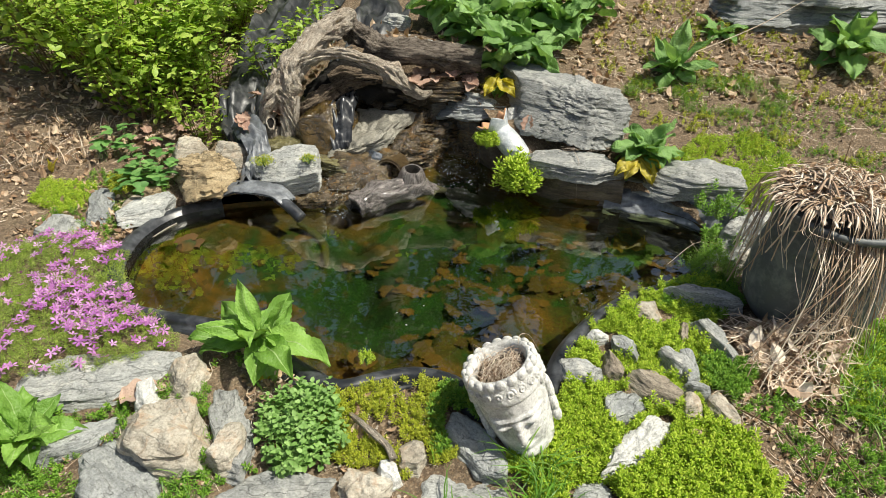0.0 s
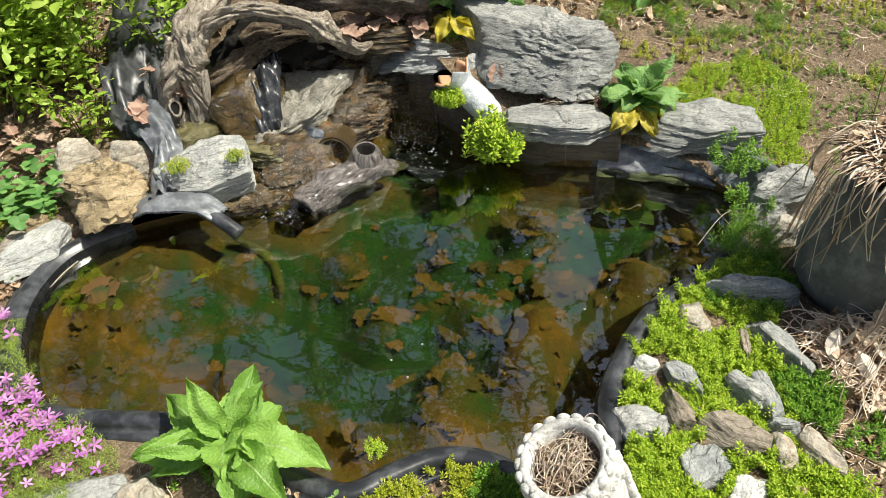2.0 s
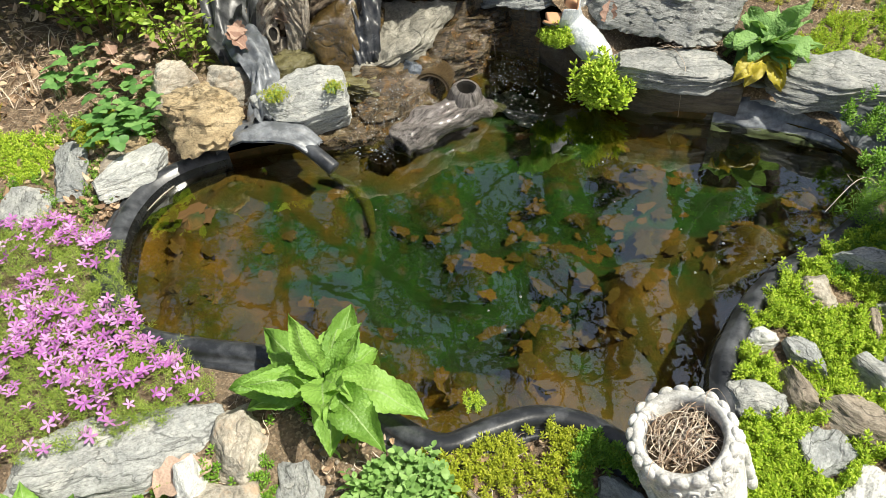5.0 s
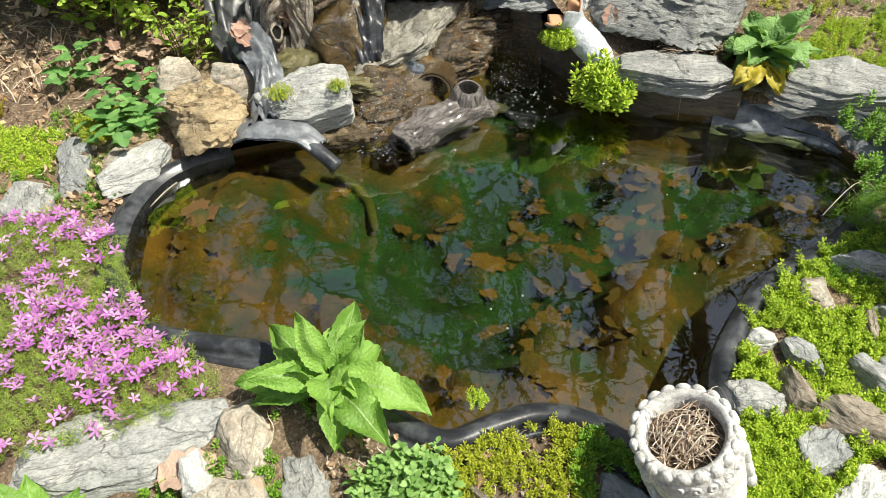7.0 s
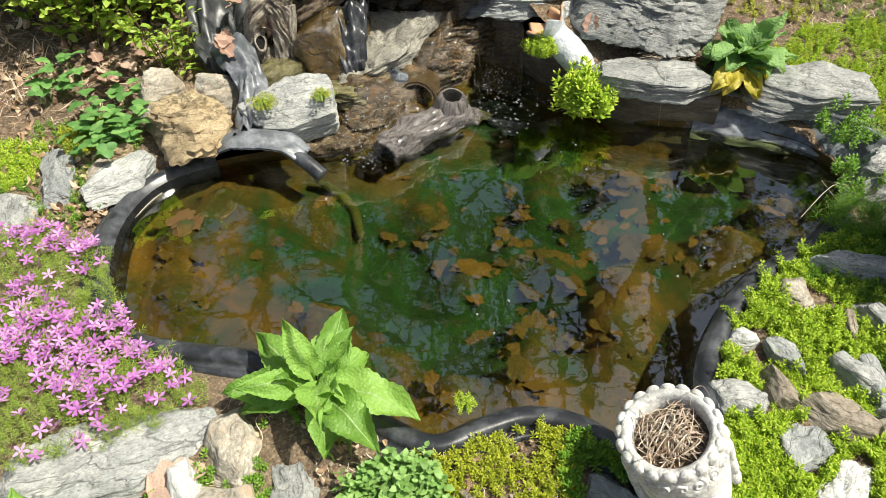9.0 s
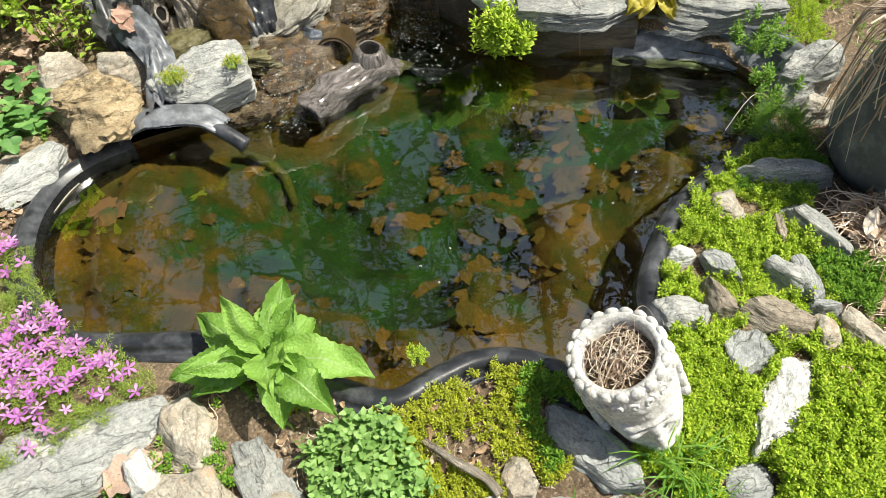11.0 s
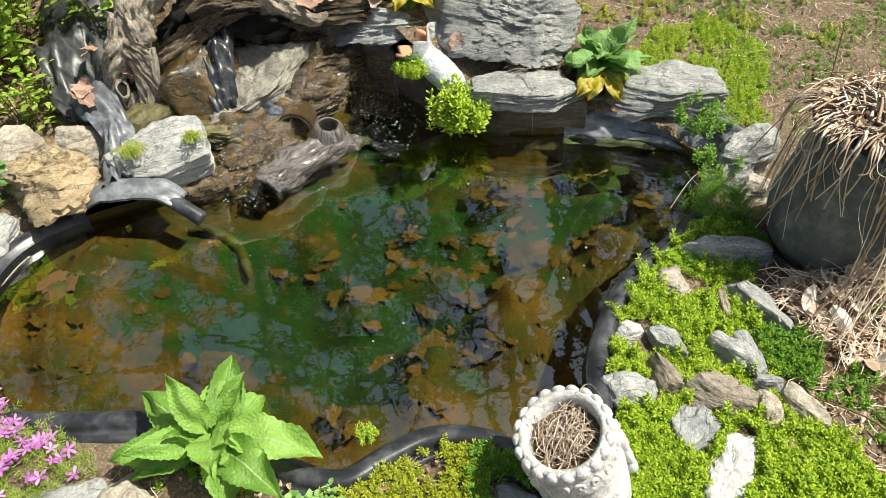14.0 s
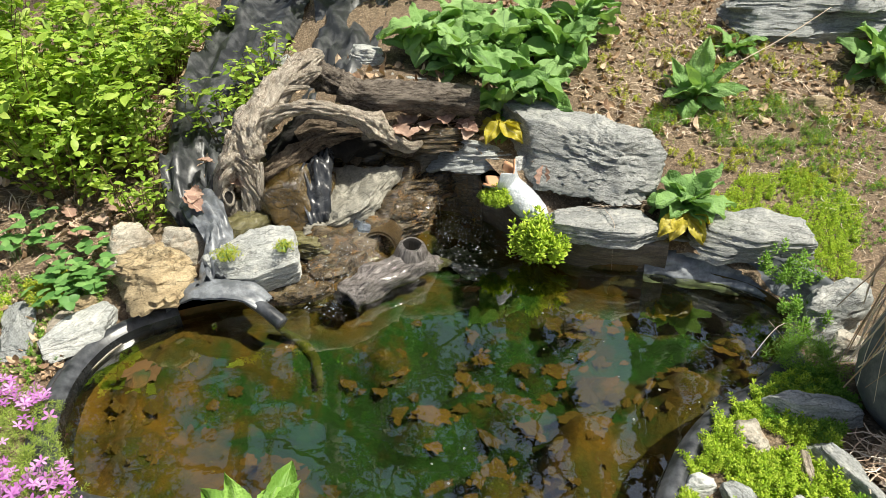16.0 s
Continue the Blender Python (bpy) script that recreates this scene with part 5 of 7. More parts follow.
for n_, mid_, dev, drop, out, r_ in ((70, 4.7, 1.3, (0.24, 0.34), 0.03, 0.004), (16, 3.2, 0.2, (0.1, 0.28), 0.07, 0.003), (16, 4.4, 0.3, (-0.01, 0.2), 0.1, 0.0026), (40, 5.05, 0.35, (0.0, 0.2), 0.1, 0.0028)):
    for k in range(n_):   # blades bending over the rim and hanging down in sheaves
        a = rng.normal(mid_, dev)
        low = rng.uniform(*drop)
        far = 0.185 + out * rng.uniform(0.3, 1.0)
        rows.append(([o(rng.uniform(0.03, 0.13), a + rng.normal(0, 0.3), 0.38), o(0.165, a, 0.375 + 0.015 * rng.rand()), o(0.192 + 0.3 * (far - 0.185), a + rng.normal(0, 0.06), 0.34 - 0.3 * (0.34 - low)), o(far, a + rng.normal(0, 0.14), low)], r_ * rng.uniform(0.5, 1.3)))
strands("dead_grass", "bleached dead ornamental grass spilling over the pot", rows, M["straw"])
rows = []
for k in range(34):       # long stems reaching the bed
    a = rng.uniform(4.0, 5.2)
    e = np.array((0.72 + rng.uniform(0, 0.3), 1.38 + rng.uniform(0, 0.16), 0.05 + 0.03 * rng.rand()))
    s = np.array((PX + 0.17 * math.cos(a), PY + 0.17 * math.sin(a), 0.37))
    rows.append(([s, s * 0.7 + e * 0.3 + (0, -0.03, 0.02 * rng.rand()), s * 0.3 + e * 0.7 + (rng.normal(0, 0.02), 0, 0.0), e], rng.uniform(0.0014, 0.003)))
strands("dead_stems", "long dry stems fallen from the pot onto the bed", rows, M["straw"])
rows = [([(0.86, 2.02, 0.03), (0.78, 2.06, 0.09), (0.66, 1.98, 0.05)], 0.0013), ([(0.9, 2.05, 0.05), (0.80, 2.0, 0.12), (0.76, 2.1, 0.07)], 0.0012), ([(0.76, 2.1, 0.07), (0.80, 2.02, 0.03)], 0.0012)]
strands("dead_stems", "thin pale stems arching over the water", rows, M["straw"])
p = plots(70, [(PX - 0.13, PY - 0.13), (PX + 0.13, PY - 0.13), (PX + 0.13, PY + 0.13), (PX - 0.13, PY + 0.13)], stones=False)
p[:, 2] = PZ + 0.435
stuff("leaf_litter", "brown dead leaves on top of the pot", "leaf litter", scatter(chip_shapes, p, rs.uniform(0.45, 0.85, len(p)), 0.5), M["litter"])

rows = []
for k in range(40):
    c = np.array((0.42 + rng.uniform(-0.02, 0.2), 2.60 + rng.uniform(-0.02, 0.04), 0.185))
    a = rng.normal(0, 0.3)
    d = np.array((math.cos(a), math.sin(a) * 0.5, 0)) * rng.uniform(0.03, 0.09)
    rows.append(([c - d, c + (0, 0.005, 0.008), c + d], 0.0009))
rows.append(([(0.42, 2.58, 0.185), (0.43, 2.5, 0.175), (0.425, 2.475, 0.1), (0.43, 2.47, 0.02)], 0.001))
strands("straw_bits", "dry straw lying on the ledge stone", rows, M["straw"], "straw")

# straw and leaves heaped against the foot of the pot
HEAP = [(0.74, 1.66), (0.86, 1.66), (1.02, 1.6), (1.0, 1.48), (0.92, 1.36), (0.82, 1.38), (0.76, 1.46)]
heap = lambda p: p + np.column_stack([0 * p[:, 0], 0 * p[:, 0], 0.13 * np.exp(-((p[:, 0] - 0.98) / 0.14) ** 2 - ((p[:, 1] - 1.56) / 0.1) ** 2) * rs.uniform(0.3, 1, len(p))])
p = heap(plots(150, HEAP, height=0.02))
stuff("leaf_litter", "pale dead leaves piled below the pot", "leaf litter", scatter(chip_shapes, p, rs.uniform(0.7, 1.6, len(p)), 0.5), M["straw"])
p = heap(plots(330, HEAP, height=0.025))
stuff("straw_litter", "pale broken stalks piled below the pot", "straw", scatter(straw_shapes, p, rs.uniform(0.7, 1.7, len(p)), 0.35), M["straw"])

# ---------------------------------------------------------------- driftwood and logs
drift = empty("driftwood", -0.7, 2.62, 0.2, label="large weathered hollow driftwood stump above the waterfall", category="driftwood")
wood = M["driftwood"]


def limb(name, pts, radii, seed, material=wood, label="", **k):
    me = tube(name, [np.array(p) - (-0.7, 2.62, 0.2) for p in pts], radii, material, seed=seed, sides=56, rough=0.4, grain=0.5, per=16, data_only=True, **k)
    return part(name, me, material, drift, label)


limb("trunk", [(-0.735, 2.67, 0.12), (-0.72, 2.68, 0.22), (-0.712, 2.69, 0.3), (-0.712, 2.71, 0.38), (-0.695, 2.745, 0.455), (-0.645, 2.79, 0.515), (-0.58, 2.84, 0.57), (-0.515, 2.89, 0.612), (-0.46, 2.93, 0.63)], (0.0176, 0.0216, 0.0256, 0.0344, 0.044, 0.04, 0.0368, 0.032, 0.0096), 1)
limb("root", [(-0.83, 2.66, 0.12), (-0.815, 2.68, 0.2), (-0.80, 2.69, 0.28), (-0.765, 2.70, 0.36), (-0.72, 2.735, 0.44)], (0.0224, 0.024, 0.024, 0.032, 0.032), 2)
limb("root", [(-0.775, 2.655, 0.12), (-0.77, 2.67, 0.18), (-0.76, 2.68, 0.24)], (0.0272, 0.0208, 0.0096), 11)
limb("arch", [(-0.69, 2.745, 0.44), (-0.64, 2.75, 0.48), (-0.566, 2.745, 0.512), (-0.478, 2.745, 0.517), (-0.395, 2.76, 0.486), (-0.327, 2.78, 0.442), (-0.258, 2.80, 0.378), (-0.195, 2.82, 0.333), (-0.15, 2.84, 0.342)], (0.028, 0.0256, 0.0176, 0.0176, 0.02, 0.024, 0.0208, 0.016, 0.0048), 3)
limb("knot", [(-0.35, 2.775, 0.462), (-0.305, 2.785, 0.43), (-0.255, 2.80, 0.375)], (0.0176, 0.0336, 0.016), 4)
limb("inner_limb", [(-0.71, 2.745, 0.25), (-0.675, 2.755, 0.272), (-0.615, 2.76, 0.318), (-0.537, 2.785, 0.362), (-0.462, 2.81, 0.39), (-0.352, 2.84, 0.385)], (0.024, 0.0288, 0.032, 0.0264, 0.024, 0.0112), 5, M["driftwood_shade"], "inner limb coloured darker for the shade under the arch")
limb("inner_limb", [(-0.56, 2.80, 0.40), (-0.5, 2.81, 0.425), (-0.43, 2.82, 0.42)], (0.0144, 0.0224, 0.0096), 12, M["driftwood_shade"], "inner limb coloured darker for the shade under the arch")
limb("crosspiece", [(-0.54, 2.92, 0.575), (-0.48, 2.93, 0.56), (-0.42, 2.94, 0.53), (-0.35, 2.96, 0.49)], (0.024, 0.036, 0.036, 0.024), 6, M["old_log"], "dark rotten wood")
limb("spur", [(-0.60, 2.84, 0.575), (-0.54, 2.85, 0.572), (-0.49, 2.86, 0.59), (-0.462, 2.87, 0.60)], (0.028, 0.0224, 0.016, 0.0048), 7)
limb("splinter", [(-0.69, 2.66, 0.14), (-0.685, 2.67, 0.25), (-0.675, 2.70, 0.36)], (0.0048, 0.0096, 0.0112), 8)
limb("splinter", [(-0.62, 2.78, 0.54), (-0.56, 2.8, 0.56), (-0.5, 2.82, 0.555)], (0.0096, 0.0096, 0.0032), 9)
limb("splinter", [(-0.76, 2.72, 0.4), (-0.72, 2.75, 0.48), (-0.66, 2.8, 0.55)], (0.0096, 0.0144, 0.008), 10)

# near-black colour that paints shade into the stump and the knot holes
M["cavity"] = wood_mat("cavity shade", (0.006, 0.005, 0.004), (0.012, 0.009, 0.007), (0.02, 0.016, 0.012))
# solid mass added behind the arch to stand in for deep shade
limb("hollow", [(-0.66, 2.85, 0.28), (-0.58, 2.87, 0.34), (-0.48, 2.88, 0.37), (-0.36, 2.9, 0.36), (-0.26, 2.92, 0.32)], (0.03, 0.06, 0.07, 0.06, 0.03), 13, M["cavity"], "black mass added for the shade inside the stump")
# shallow knot hole of the stump, its inside coloured black for shade
prof = [(0.03, 0.0), (0.027, 0.012), (0.02, 0.014), (0.016, 0.004), (0.0, 0.002)]
v = [(math.cos(2 * math.pi * k / 24) * r * (0.8 + 0.1 * math.sin(3 * 2 * math.pi * k / 24)), math.sin(2 * math.pi * k / 24) * r * 1.25, z) for r, z in prof for k in range(24)]
me = mesh("knot_hole", v, sheet_faces(24, len(prof), True), [(k / 24, j * 0.1) for j in range(len(prof)) for k in range(24)])
me.materials.append(wood)
me.materials.append(M["cavity"])
for pl in me.polygons:
    pl.material_index = int(pl.index >= 48)
ob = part("knot_hole", me, None, drift, "shallow knot hole with shade painted black inside")
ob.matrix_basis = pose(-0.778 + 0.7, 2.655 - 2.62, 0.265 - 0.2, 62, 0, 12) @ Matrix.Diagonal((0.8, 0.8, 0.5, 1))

drift.matrix_basis = Matrix.Translation(Vector((-0.719, 2.7, 0.157))) @ Matrix.Diagonal((1.04, 1.04, 1.04, 1))
log = tube("fallen_log", [(-0.42, 3.0, 0.49), (-0.34, 2.99, 0.46), (-0.19, 2.99, 0.447), (-0.05, 3.0, 0.43), (0.06, 3.0, 0.42)], (0.04, 0.046, 0.047, 0.047, 0.042), M["old_log"], sides=40, rough=0.3, grain=0.4, per=12, seed=9)
tagged(log, "dark grooved rotting log lying behind the driftwood", "log")

# hollow resin log in the water
def hollow_log():
    axis = [np.array(q) for q in ((-0.415, 2.385, 0.02), (-0.385, 2.425, 0.03), (-0.30, 2.495, 0.035), (-0.2, 2.565, 0.03), (-0.14, 2.61, -0.012), (-0.08, 2.64, -0.04))]
    c = catmull(axis, 10)
    rad = np.interp(np.linspace(0, 5, len(c)), range(6), (0.046, 0.049, 0.05, 0.054, 0.034, 0.012))
    v, uv, ns = [], [], 30
    for shell in (1, -1):
        order = range(len(c)) if shell == 1 else range(18, -1, -1)
        if shell == -1:
            order = list(range(0, 16))
        for i in order:
            q = c[i]
            d = c[min(i + 1, len(c) - 1)] - c[max(i - 1, 0)]
            d /= np.linalg.norm(d)
            a = np.cross(d, (0, 0, 1))
            a /= np.linalg.norm(a)
            b = np.cross(a, d)
            for k in range(ns):
                t = 2 * math.pi * k / ns
                r = rad[i] * (1 + 0.42 * noise.fractal(Vector((math.cos(t) * 1.7, math.sin(t) * 1.7, i * 0.11)), 0.75, 2, 5) + 0.06 * math.sin(5 * t + i * 0.22))
                if shell == -1:
                    r *= 0.72
                v.append(q + r * (a * math.cos(t) + b * math.sin(t) * 0.85))
                uv.append((k / ns, i * 0.1))
    n1 = len(c)
    f = sheet_faces(ns, n1, True)
    inner = [(x + n1 * ns, y + n1 * ns, z + n1 * ns, w + n1 * ns) for x, y, z, w in sheet_faces(ns, 16, True)]
    f += [q[::-1] for q in inner]
    f += [((k + 1) % ns, k, n1 * ns + k, n1 * ns + (k + 1) % ns) for k in range(ns)]
    f.append(tuple(range(n1 * ns + 15 * ns, n1 * ns + 16 * ns)))
    return mesh("hollow_log", v, f, uv)


hlog = empty("hollow_log", -0.3, 2.48, 0.0, label="wet grey hollow log ornament half sunk at the waterfall", category="log")
ob = part("trunk", hollow_log(), M["wet_log"], hlog)
ob.matrix_basis = Matrix.Translation((0.3, -2.48, 0))
# knot hole: a short turned stub, its bore coloured black for shade
prof = [(0.052, -0.02), (0.046, 0.005), (0.04, 0.022), (0.034, 0.034), (0.026, 0.036), (0.020, 0.03), (0.018, 0.0), (0.0, -0.002)]
v = [(math.cos(2 * math.pi * k / 28) * r * (1 + 0.06 * math.sin(5 * 2 * math.pi * k / 28)), math.sin(2 * math.pi * k / 28) * r, z) for r, z in prof for k in range(28)]
ob = part("knot_hole", mesh("knot_hole", v, sheet_faces(28, len(prof), True), [(k / 28, j * 0.1) for j in range(len(prof)) for k in range(28)]), M["wet_log"], hlog, "open branch stub with its bore painted black as shade")
ob.data.materials.append(M["cavity"])
for pl in ob.data.polygons:
    pl.material_index = int(pl.index >= 28 * 4)
ob.matrix_basis = pose(-0.212 + 0.3, 2.562 - 2.48, 0.066, 10, 6, 0) @ Matrix.Diagonal((1.15, 1.15, 1.3, 1))

# broken pipe half above the log
M["pipe_clay"] = wood_mat("wet algae-stained clay", (0.03, 0.02, 0.01), (0.1, 0.065, 0.025), (0.2, 0.13, 0.05), 0.35, 0.7)
v, ns = [], 22
for i in range(10):
    s = i / 9
    for shell in (1.0, 0.84):
        for k in range(ns):
            t = math.pi * (0.02 + 0.96 * k / (ns - 1))
            r = 0.062 * shell * (1 + 0.06 * noise.noise(Vector((t * 2, s * 3, 1))))
            v.append((math.cos(t) * r, s * 0.17, math.sin(t) * r * 1.05))
f = []
for i in range(9):
    for sh in range(2):
        for k in range(ns - 1):
            a = (i * 2 + sh) * ns + k
            q = (a, a + 1, a + 1 + 2 * ns, a + 2 * ns)
            f.append(q if sh == 0 else q[::-1])
f += [(k, k + 1, ns + k + 1, ns + k) for k in range(ns - 1)]
pipe = part("arched_tile", mesh("arched_tile", v, f, [(k / ns, i * 0.1) for i in range(10) for _ in (0, 1) for k in range(ns)]), M["pipe_clay"])
pipe.matrix_basis = pose(-0.318, 2.655, 0.04, -4, 0, -10)
tagged(pipe, "wet brown arched clay tile over a dark hollow", "tile")

# algae-grown hose under the spout
M["algae"] = Nodes("algae-grown hose")
v = M["algae"].coords(spread=0)
M["algae"] = M["algae"].done(M["algae"].ramp(M["algae"].noise(v, 60, 5), [(0.35, (0.03, 0.032, 0.003)), (0.65, (0.07, 0.066, 0.007))]), 0.9)
hose = tube("sunken_hose", [(-0.63, 2.345, -0.05), (-0.6, 2.34, -0.09), (-0.56, 2.325, -0.135), (-0.525, 2.28, -0.165), (-0.51, 2.225, -0.185), (-0.5, 2.175, -0.205)], (0.01, 0.013, 0.015, 0.015, 0.013, 0.008), M["algae"], sides=14, rough=0.15)
tagged(hose, "yellow-green algae-grown hose curving under the water", "hose")

# spout: grey pipe under a folded liner flap
tube("outlet_pipe", [(-0.70, 2.36, 0.075), (-0.65, 2.32, 0.06), (-0.6, 2.285, 0.03)], (0.021, 0.021, 0.022), M["rim"], sides=20)
tagged(bpy.data.objects["outlet_pipe"], "short black outlet pipe over the water", "pipe")


def flap(name, label, knots, widths, lift, seed, wrinkle=0.012, thick=0.006, material=M["liner"]):
    """A folded strip of liner along a curve."""
    c = catmull(knots, 10)
    w = np.interp(np.linspace(0, len(widths) - 1, len(c)), range(len(widths)), widths)
    v, m = [], 15
    for side in (0, 1):
        for i, q in enumerate(c):
            d = c[min(i + 1, len(c) - 1)] - c[max(i - 1, 0)]
            d[2] = 0
            d /= np.linalg.norm(d) + 1e-9
            for j in range(m):
                s = (2 * j / (m - 1) - 1) * (1 if side == 0 else -1)
                nz = wrinkle * noise.fractal(Vector((i * 0.14 + seed, s * 2.4, seed)), 0.9, 2, 4)
                v.append((q[0] - d[1] * s * w[i], q[1] + d[0] * s * w[i], q[2] + lift * (1 - s * s) + nz * 1.5 - (thick if side else 0)))
    n1 = len(c) * m
    f = [q for q in sheet_faces(m, len(c))] + [tuple(n1 + x for x in q) for q in sheet_faces(m, len(c))]
    ob = part(name, mesh(name, v, f), material)
    return tagged(ob, label, "pond liner", kind="structure")


flap("spout_liner", "folded grey-black liner flap over the outlet pipe", [(-0.95, 2.375, 0.06), (-0.88, 2.39, 0.1), (-0.80, 2.385, 0.115), (-0.72, 2.37, 0.105), (-0.645, 2.34, 0.07)], (0.03, 0.055, 0.065, 0.055, 0.03), 0.012, 2, 0.006)
flap("hose_liner", "twisted black liner running down between the rocks", [(-0.9, 2.75, 0.215), (-0.86, 2.66, 0.205), (-0.815, 2.58, 0.17), (-0.815, 2.48, 0.135), (-0.80, 2.39, 0.11)], (0.07, 0.06, 0.045, 0.04, 0.055), 0.03, 5, 0.022)
flap("bank_liner", "crumpled black liner lying on the slope", [(-0.88, 2.68, 0.16), (-0.93, 2.8, 0.2), (-0.94, 3.0, 0.26), (-0.93, 3.3, 0.37), (-0.85, 3.7, 0.5), (-0.8, 4.1, 0.62)], (0.07, 0.1, 0.13, 0.16, 0.19, 0.22), 0.012, 9, 0.055, material=M["bank_liner"])
flap("bank_liner", "sheet of dusty liner behind the driftwood", [(-0.55, 3.1, 0.36), (-0.48, 3.3, 0.41), (-0.42, 3.6, 0.5), (-0.4, 3.9, 0.6)], (0.08, 0.11, 0.14, 0.17), 0.012, 12, 0.045, material=M["bank_liner"])

flap("fall_liner", "wet black liner fold shedding water beside the slab", [(-0.49, 2.93, 0.285), (-0.505, 2.86, 0.292), (-0.52, 2.79, 0.25), (-0.515, 2.73, 0.17), (-0.505, 2.69, 0.12)], (0.03, 0.05, 0.055, 0.045, 0.03), 0.02, 21, 0.026, material=M["wet_liner"])

# ---------------------------------------------------------------- fish ornament
def fish():
    """A hollow glazed body that opens at the tail in a pointed rim."""
    c = catmull([(0.238, 2.655, 0.075), (0.222, 2.68, 0.115), (0.182, 2.725, 0.155), (0.14, 2.765, 0.19), (0.112, 2.78, 0.228)], 9)
    rad = np.interp(np.linspace(0, 4, len(c)), range(5), (0.032, 0.05, 0.058, 0.052, 0.074))
    v, ns, rings = [], 40, []
    for inner in (0, 1):
        for i in (range(len(c)) if not inner else range(len(c) - 1, len(c) - 8, -1)):
            rings.append((i, inner))
    for i, inner in rings:
        d = c[min(i + 1, len(c) - 1)] - c[max(i - 1, 0)]
        d /= np.linalg.norm(d)
        a = np.cross(d, (0, 0, 1))
        a /= np.linalg.norm(a)
        b = np.cross(a, d)
        tip = max(0, (i - len(c) + 7) / 6)
        for k in range(ns):
            t = 2 * math.pi * k / ns
            saw = abs((k * 5 / ns) % 1 - 0.5) * 2
            r = rad[i] * (0.86 if inner else 1 + 0.03 * math.sin(i * 1.57) * math.sin(9 * t + i % 2 * math.pi)) * (1 + 0.22 * tip * saw)
            v.append(c[i] + r * (a * math.cos(t) * 0.95 + b * math.sin(t) * 0.8) + d * 0.034 * tip * (saw - 0.4))
    me = mesh("fish_ornament", v, sheet_faces(ns, len(rings), True) + [tuple(range(ns))[::-1], tuple(range(len(v) - ns, len(v)))])
    split = ns * (len(c) - 1)
    me.materials.append(fish_mat())
    me.materials.append(M["fish_clay"])
    for p in me.polygons:
        p.material_index = int(p.index >= split)
    return me


def fish_mat():
    n = Nodes("glazed fish")
    v = n.coords(spread=0)
    sc = n.add("ShaderNodeTexVoronoi", Vector=v, Scale=150.0)
    base = n.ramp(n.noise(v, 40, 4), [(0.35, (0.42, 0.46, 0.5)), (0.6, (0.66, 0.68, 0.69))])
    col = n.mix(n.ramp(sc.outputs["Distance"], [(0.25, (0, 0, 0)), (0.6, (0.45, 0.45, 0.45))]), base, (0.28, 0.31, 0.35))
    return n.done(col, 0.35, n.bump(sc.outputs["Distance"], 0.3, 0.003))


M["fish_clay"] = wood_mat("unglazed orange clay", (0.3, 0.14, 0.07), (0.5, 0.27, 0.15), (0.6, 0.36, 0.22), 0.8)
fo = part("fish_ornament", fish(), None)
tagged(fo, "grey-white glazed fish ornament diving with its tail up", "ornament")

# ---------------------------------------------------------------- broad-leaved plants
def rosette(name, label, x, y, z, leaves, material, seed, category="plant", tall=0.012):
    """A plant of separate leaves: rows of count, length, width, rise, droop."""
    rng = random.Random(seed)
    plant = empty(name, x, y, z, rng.uniform(0, 360), label=label, category=category)
    turn = 0.0
    for count, length, width, rise, droop in leaves:
        shapes = []
        for k in range(min(3, count)):
            lv, lf, luv = leaf_shape(length, width, 26, 8, 0.76, 1.0, fold=0.26, rise=rise, droop=droop, serrate=0.04, wave=0.3, stalk=0.12, seed=seed + k * 3.3)
            shapes.append(mesh("leaf", lv, lf, luv))
        for k in range(count):
            turn += 2.4 + rng.uniform(-0.35, 0.35)
            leaf = part("leaf", shapes[k % len(shapes)], material, plant)
            s = rng.uniform(0.8, 1.15)
            leaf.matrix_basis = pose(rng.uniform(-0.006, 0.006), rng.uniform(-0.006, 0.006), rng.uniform(0, tall), rng.uniform(-16, 12), rng.uniform(-20, 20), math.degrees(turn)) @ Matrix.Diagonal((s, s, s, 1))
    return plant


BL, KL, YL = M["broad_leaf"], M["back_leaf"], M["yellow_leaf"]
G = lambda x, y: float(land(x, y))
rosette("broadleaf_plant", "bright green broad-leaved plant on the pond edge", -0.545, 1.515, 0.03, [(7, 0.16, 0.07, 0.0, 0.9), (6, 0.2, 0.078, 0.55, 1.0), (5, 0.19, 0.07, 0.95, 0.7), (3, 0.18, 0.062, 1.35, 0.25)], BL, 1, tall=0.06)
rosette("broadleaf_plant", "green plant with smooth oval leaves in the front bank", -1.05, 1.215, -0.03, [(7, 0.13, 0.06, 0.4, 0.8), (7, 0.15, 0.062, 0.9, 0.6), (4, 0.12, 0.05, 1.3, 0.3)], BL, 2, tall=0.03)
rosette("broadleaf_plant", "grey-green plant growing beside the big boulder", 0.70, 2.575, 0.15, [(9, 0.13, 0.08, 0.1, 1.1), (11, 0.15, 0.085, 0.7, 1.0), (9, 0.15, 0.075, 1.1, 0.7)], KL, 3, tall=0.05)
rosette("broadleaf_plant", "green broad-leaved plant on the leafy slope", 0.91, 3.14, G(0.91, 3.14), [(5, 0.15, 0.085, 0.2, 0.8), (6, 0.19, 0.09, 0.75, 0.7), (4, 0.2, 0.085, 1.25, 0.3)], KL, 4)
rosette("broadleaf_plant", "leafy plant at the top of the slope", 1.70, 3.22, G(1.7, 3.22), [(6, 0.2, 0.11, 0.3, 0.9), (6, 0.22, 0.12, 0.8, 0.8), (4, 0.18, 0.09, 1.2, 0.4)], KL, 5, tall=0.1)
